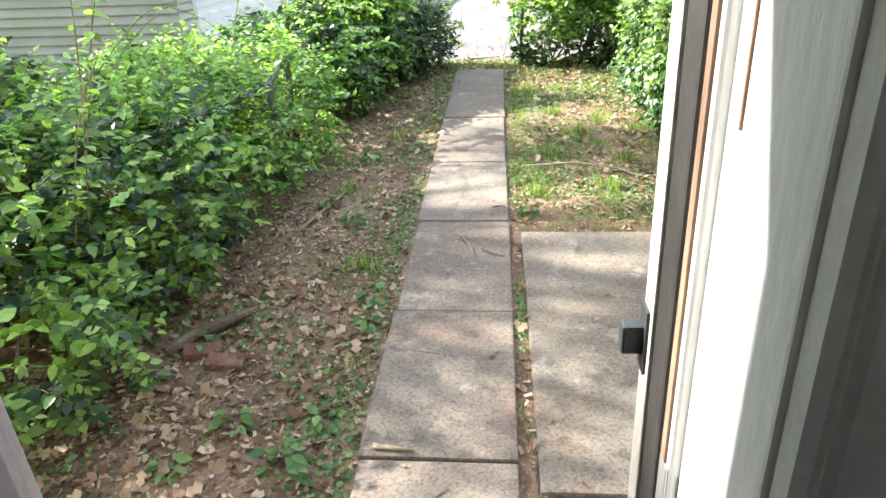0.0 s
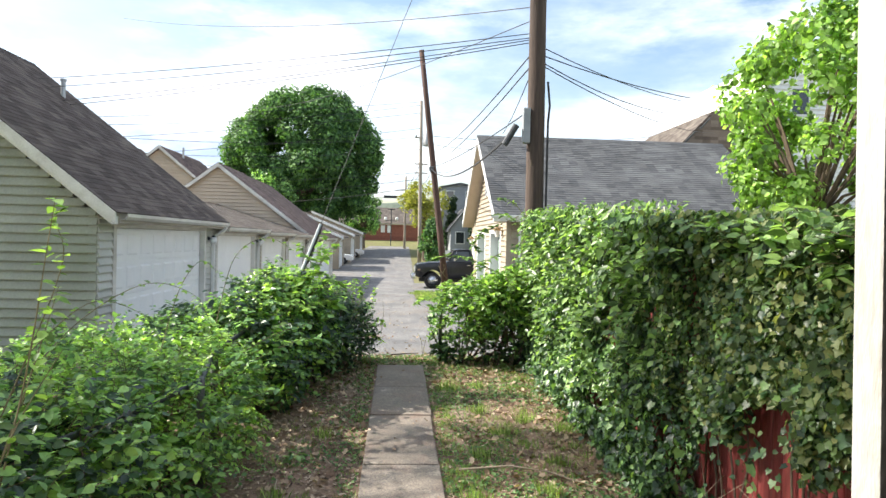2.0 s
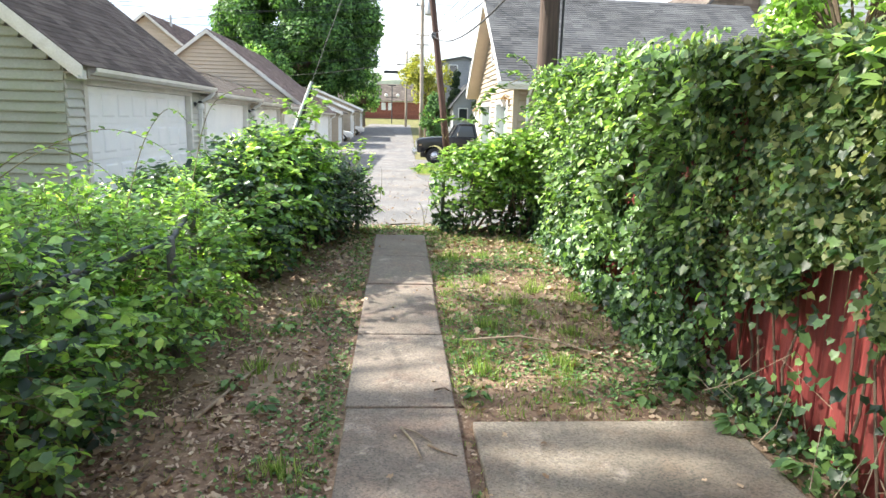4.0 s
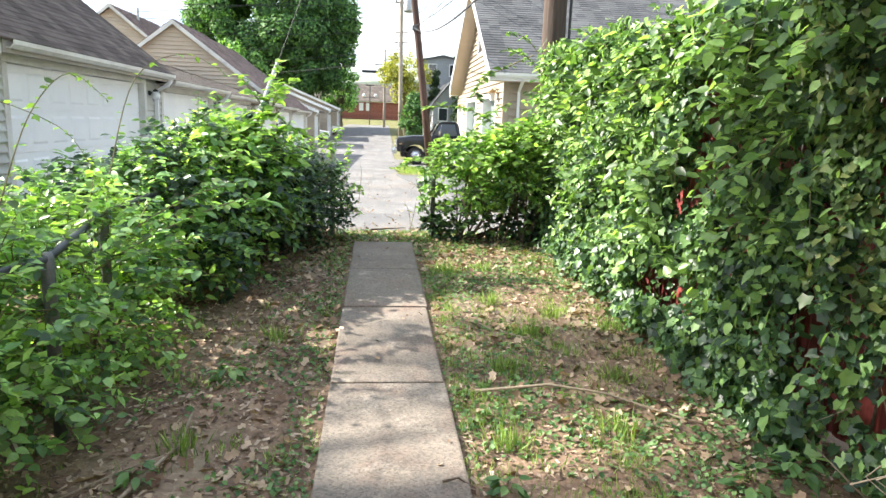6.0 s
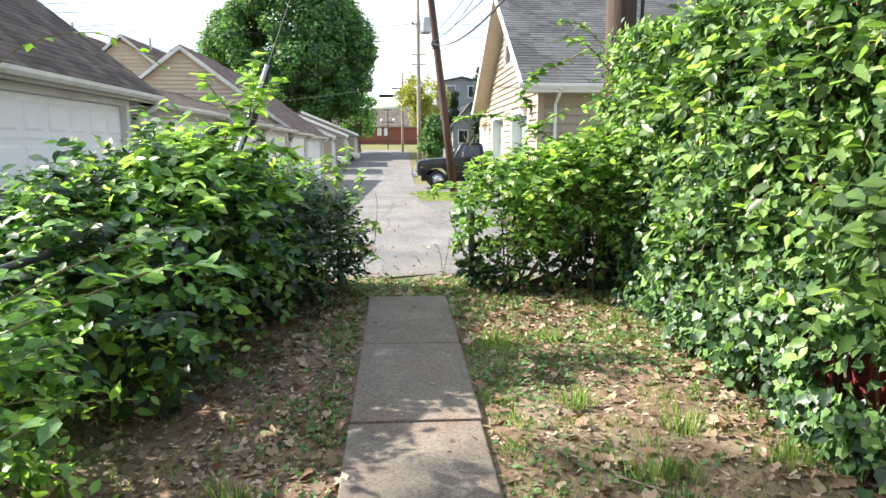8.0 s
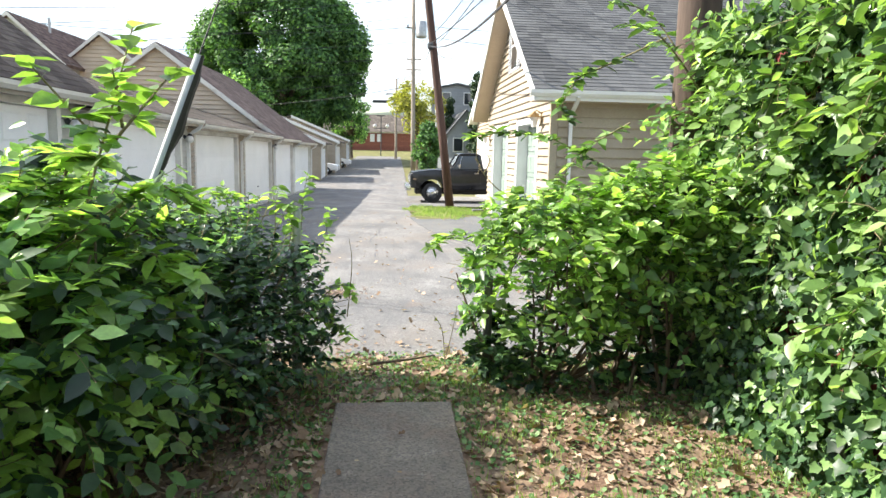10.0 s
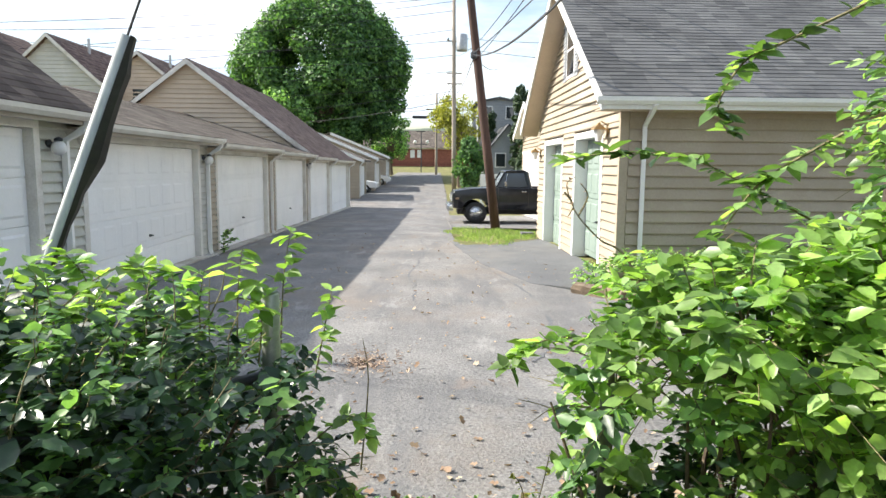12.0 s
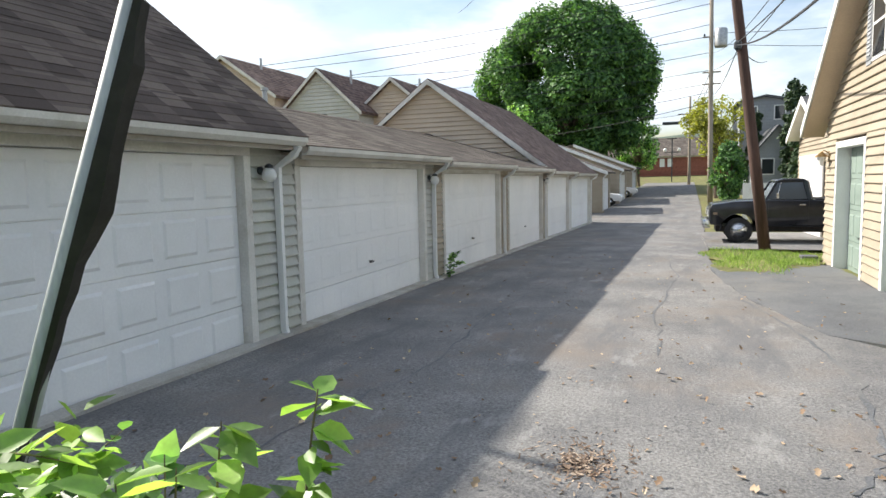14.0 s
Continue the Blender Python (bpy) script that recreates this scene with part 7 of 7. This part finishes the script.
tufts("grass", "thin tufts of green grass on the bare yard", 95, 1500, lambda x, y: on_soil(x, y) * (.8 * patchy(x, y, 1.4, 11) if x > 0 else .22 * patchy(x, y, 1.4, 12)), 14, .05, "grass")
tufts("grass_edge", "grass growing along the walk's edges", 96, 260, lambda x, y: 1.0 if .36 < abs(x) < .5 and on_soil(x, y) else 0, 10, .045, "grass")
for x, y in ((1.35, 7.35), (1.05, 6.9), (.62, 8.75), (1.02, 8.8), (.75, 6.2), (1.45, 6.1), (-1.0, 5.3), (.62, 5.3), (-.75, 6.8), (1.2, 5.4), (1.7, 7.0), (.9, 7.7), (-.62, 4.0)):
    r = np.random.default_rng(int(x * 100 + y * 1000 + 5000))
    k = 80
    px, py = x + r.normal(0, .055, k), y + r.normal(0, .045, k)
    out = np.stack([px - x, py - y], 1) * 5
    ob = leaves("grass_tuft", np.stack([px, py, ground_at(px, py) - .004], 1), np.concatenate([out + r.normal(0, .3, (k, 2)), np.full((k, 1), .1)], 1), np.concatenate([out * .9 + r.normal(0, .2, (k, 2)), np.ones((k, 1))], 1), .115 * r.uniform(.5, 1.2, k), BLADE, MAT["grass"], None, 1.2)
    tagged(ob, "bright green tuft of tall grass on the yard", "grass tuft", group="grass tufts", kind="stuff")
for x, y, sc in ((-1.5, 2.75, 1), (-1.35, 3.05, .8), (-.95, 2.45, 1), (-1.15, 2.2, .9), (-.55, 2.5, 1.0), (-.65, 2.2, 1.2), (-1.75, 3.9, 1.3), (-.85, 4.7, 1), (-.5, 3.6, 1), (-.48, 3.3, .9), (-1.1, 5.0, 1), (-.95, 6.1, 1.1), (1.6, 4.85, 1.2), (1.85, 4.9, 1.4), (2.0, 4.4, 1.3), (2.1, 3.9, 1.4), (.5, 4.85, 1), (-1.85, 2.5, 1.3)):
    r = np.random.default_rng(int(abs(x) * 977 + y * 131))
    k = int(22 * sc)
    a = r.uniform(0, 6.28, k)
    P = np.stack([x + np.cos(a) * .04 * sc, y + np.sin(a) * .04 * sc, ground_at(np.full(k, x), np.full(k, y)) + r.uniform(.01, .10 * sc, k)], 1)
    ob = leaves("weed", P, np.stack([np.cos(a) * .3, np.sin(a) * .3, np.ones(k)], 1) + r.normal(0, .25, (k, 3)), np.stack([np.cos(a), np.sin(a), r.normal(.1, .3, k)], 1), .075 * sc * r.uniform(.6, 1.2, k), OVATE, MAT["weed"])
    tagged(ob, "low broad-leaved green weed on bare soil", "weed", group="yard weeds", kind="stuff")


def stick(label, pts, rad, mat="dry_twig"):
    pts = [Vector((x, y, (0.028 if abs(x) < .34 else float(ground_at(x, y))) + rad + z)) for x, y, z in pts]
    solo("stick", Shape().tube(pts, [rad * (1 - .55 * i / (len(pts) - 1)) for i in range(len(pts))], 6), MAT[mat], label, "stick", group="fallen sticks", smooth=True)


stick("forked dry twig lying on the walk", [(.0, 4.42, .004), (.07, 4.25, .004), (.11, 4.08, .004)], .008)
stick("forked dry twig lying on the walk", [(.0, 4.42, .006), (.09, 4.36, .004), (.17, 4.25, .004)], .006)
stick("short dark twig on the walk", [(.15, 4.22, .004), (.22, 4.15, .004), (.30, 4.10, .004)], .008, "bark")
stick("dark twig at the walk's edge", [(.22, 4.92, .005), (.29, 4.95, .004), (.38, 4.90, .004)], .007, "bark")
stick("short pale stick on the walk", [(-.28, 2.33, .004), (-.1, 2.31, .004)], .013)
stick("long thin dry branch across the grass", [(.5, 5.85, .02), (.95, 5.9, .03), (1.25, 5.78, .03), (1.6, 5.5, .01), (1.75, 5.45, .0)], .010)
stick("long pale dry stick on the soil", [(-1.2, 4.55, .01), (-1.1, 4.9, .02), (-1.0, 5.3, .02), (-1.02, 5.6, .03)], .012)
stick("bent pale twig on the soil", [(-1.3, 4.5, .01), (-1.0, 4.62, .01), (-.75, 4.66, .0)], .007)
stick("thin twig on the soil", [(-1.5, 4.7, .01), (-1.2, 5.05, .02), (-1.0, 5.2, .04)], .005)
stick("curved brown twig on the soil", [(-1.35, 3.35, .01), (-1.15, 3.5, .02), (-.95, 3.45, .01)], .006)
stick("small twig on the walk", [(-.06, 2.0, .0), (.06, 2.12, .0)], .004, "bark")
stick("small twig on the walk", [(-.2, 3.05, .0), (-.05, 3.02, .0)], .004, "bark")
stick("brown branch lying by the gate gap", [(-.15, 10.55, .02), (.1, 10.6, .03), (.3, 10.72, .02)], .012, "bark")
stick("brown twig on the grass", [(.85, 6.9, .02), (1.05, 6.75, .02), (1.15, 6.6, .01)], .006)
log = Shape().tube([(-1.52, 2.98, .045), (-1.42, 3.12, .055), (-1.30, 3.27, .05), (-1.2, 3.38, .045)], [.030, .036, .032, .022], 9)
solo("log", log, MAT["bark"], "short split grey log on the leaf litter", "log")
for x, y, a in ((-1.33, 3.02, .3), (-1.17, 2.93, .05), (-1.78, 2.62, .9), (-2.0, 2.35, .5)):
    ob = solo("brick", Shape().box((-.10, -.05, -.03), (.10, .05, .03), .012), MAT["old_brick"], "loose old red brick half sunk in the soil", "brick", group="loose bricks")
    ob.matrix_world = pose(x, y, float(ground_at(x, y)) + .022, 6, 4, math.degrees(a))
# grass patch at the leaning pole
gp = np.random.default_rng(97)
k = 4200
ang = gp.uniform(0, 6.28, k)
rr = np.sqrt(gp.uniform(0, 1, k)) * (1 + .25 * np.sin(ang * 3 + 1) + .15 * np.sin(ang * 7))
px, py = 1.75 + 1.25 * rr * np.cos(ang) + .2 * gp.normal(0, .3, k), 26.6 + 2.4 * rr * np.sin(ang)
pz = np.array([gz(v) for v in py]) + .03
ob = leaves("grass_verge", np.stack([px, py, pz], 1), np.concatenate([gp.normal(0, .5, (k, 2)), np.full((k, 1), .2)], 1), np.concatenate([gp.normal(0, .5, (k, 2)), np.ones((k, 1))], 1), .09 * gp.uniform(.4, 1.3, k), BLADE, MAT["grass"], None, 2.2)
tagged(ob, "sunlit rough grass patch around the leaning pole", "grass", kind="stuff")
vr = lambda a: 1 + .25 * math.sin(a * 3 + 1) + .35 * noise.noise((2.4 * math.cos(a), 2.4 * math.sin(a), 5)) + .2 * noise.noise((9 * math.cos(a), 9 * math.sin(a), 2))
vp = [(1.75 + 1.2 * vr(a) * math.cos(a), 26.6 + 2.3 * vr(a) * math.sin(a)) for a in (i * math.pi / 40 for i in range(80))]
vs = Shape().add([(x, y, gz(y) + .009) for x, y in vp] + [(1.75, 26.6, gz(26.6) + .03)], [(i, (i + 1) % 80, 80) for i in range(80)])
solo("ground_verge", vs, MAT["grass_ground"], "grassy soil patch beside the alley", "ground", "structure")
# loose leaves and scraps on the alley
r = np.random.default_rng(99)
k = 900
px, py = r.uniform(-3.8, 2.2, k), 11.2 + 16 * r.uniform(0, 1, k) ** 2.2
ob = leaves("alley_litter", np.stack([px, py, np.array([gz(v) for v in py]) + .012], 1), r.normal(0, .3, (k, 3)) + np.array((0, 0, 1)), r.normal(0, 1, (k, 3)), .028 * r.uniform(.4, 2.0, k) ** 1.3, CURL, MAT["leaf_dead"])
tagged(ob, "a few dry leaves blown over the asphalt", "ground litter", kind="stuff")

k = 700
ang, rr = r.uniform(0, 6.28, k), r.normal(0, 1, k)
px, py = -.6 + .20 * rr * np.cos(ang), 13.6 + .26 * rr * np.sin(ang)
ob = leaves("needle_patch", np.stack([px, py, np.array([gz(v) for v in py]) + .006], 1), r.normal(0, .25, (k, 3)) + np.array((0, 0, 1)), r.normal(0, 1, (k, 3)), .035 * r.uniform(.4, 1.5, k), CHIP, MAT["mulch"], None, .6)
tagged(ob, "small brown patch of dry needles on the asphalt", "ground litter", kind="stuff")

# ---- the site climbs gently along the walk: level things are lifted to their place on it, the ground and what grows on it follow its slope ----
GRADE = 0.03
LEVEL = ("garage", "house", "utility_pole", "tree", "cypress", "pickup_truck", "car", "street_lamp", "brick_hall", "board_fence", "guy_wire")
HOUSE = ("wall_house", "door_1", "wall_room", "ceiling", "floor")
bpy.context.view_layer.update()
for top in [o for o in bpy.data.objects if o.parent is None and o.type in ("MESH", "EMPTY")]:
    kind = top.name.split(".")[0]
    if kind in HOUSE:
        top.location += Vector((0, -0.05, GRADE * (0.7 - 9.5)))
        if kind == "door_1":
            # the old frame leans out of plumb
            top.rotation_euler.y = radians(-1.1)
            top.location.x += 0.040
        continue
    if kind in LEVEL:
        at = {"garage": 2.9 if top.location.y < 50 else 3.0}.get(kind, 0.0) + top.location.y
        top.location.z += GRADE * (at - 9.5)
        continue
    for ob in [top, *top.children_recursive]:
        if ob.type != "MESH":
            continue
        off = ob.matrix_world.translation.copy()
        if ob.data.users > 1 or ob.matrix_world.to_3x3() != Matrix.Identity(3):
            ob.location.z += GRADE * (off.y - 9.5)
        else:
            co = np.empty(len(ob.data.vertices) * 3, np.float32)
            ob.data.vertices.foreach_get("co", co)
            co = co.reshape(-1, 3)
            co[:, 2] += GRADE * (co[:, 1] + off.y - 9.5)
            ob.data.vertices.foreach_set("co", co.ravel())
            ob.data.update()
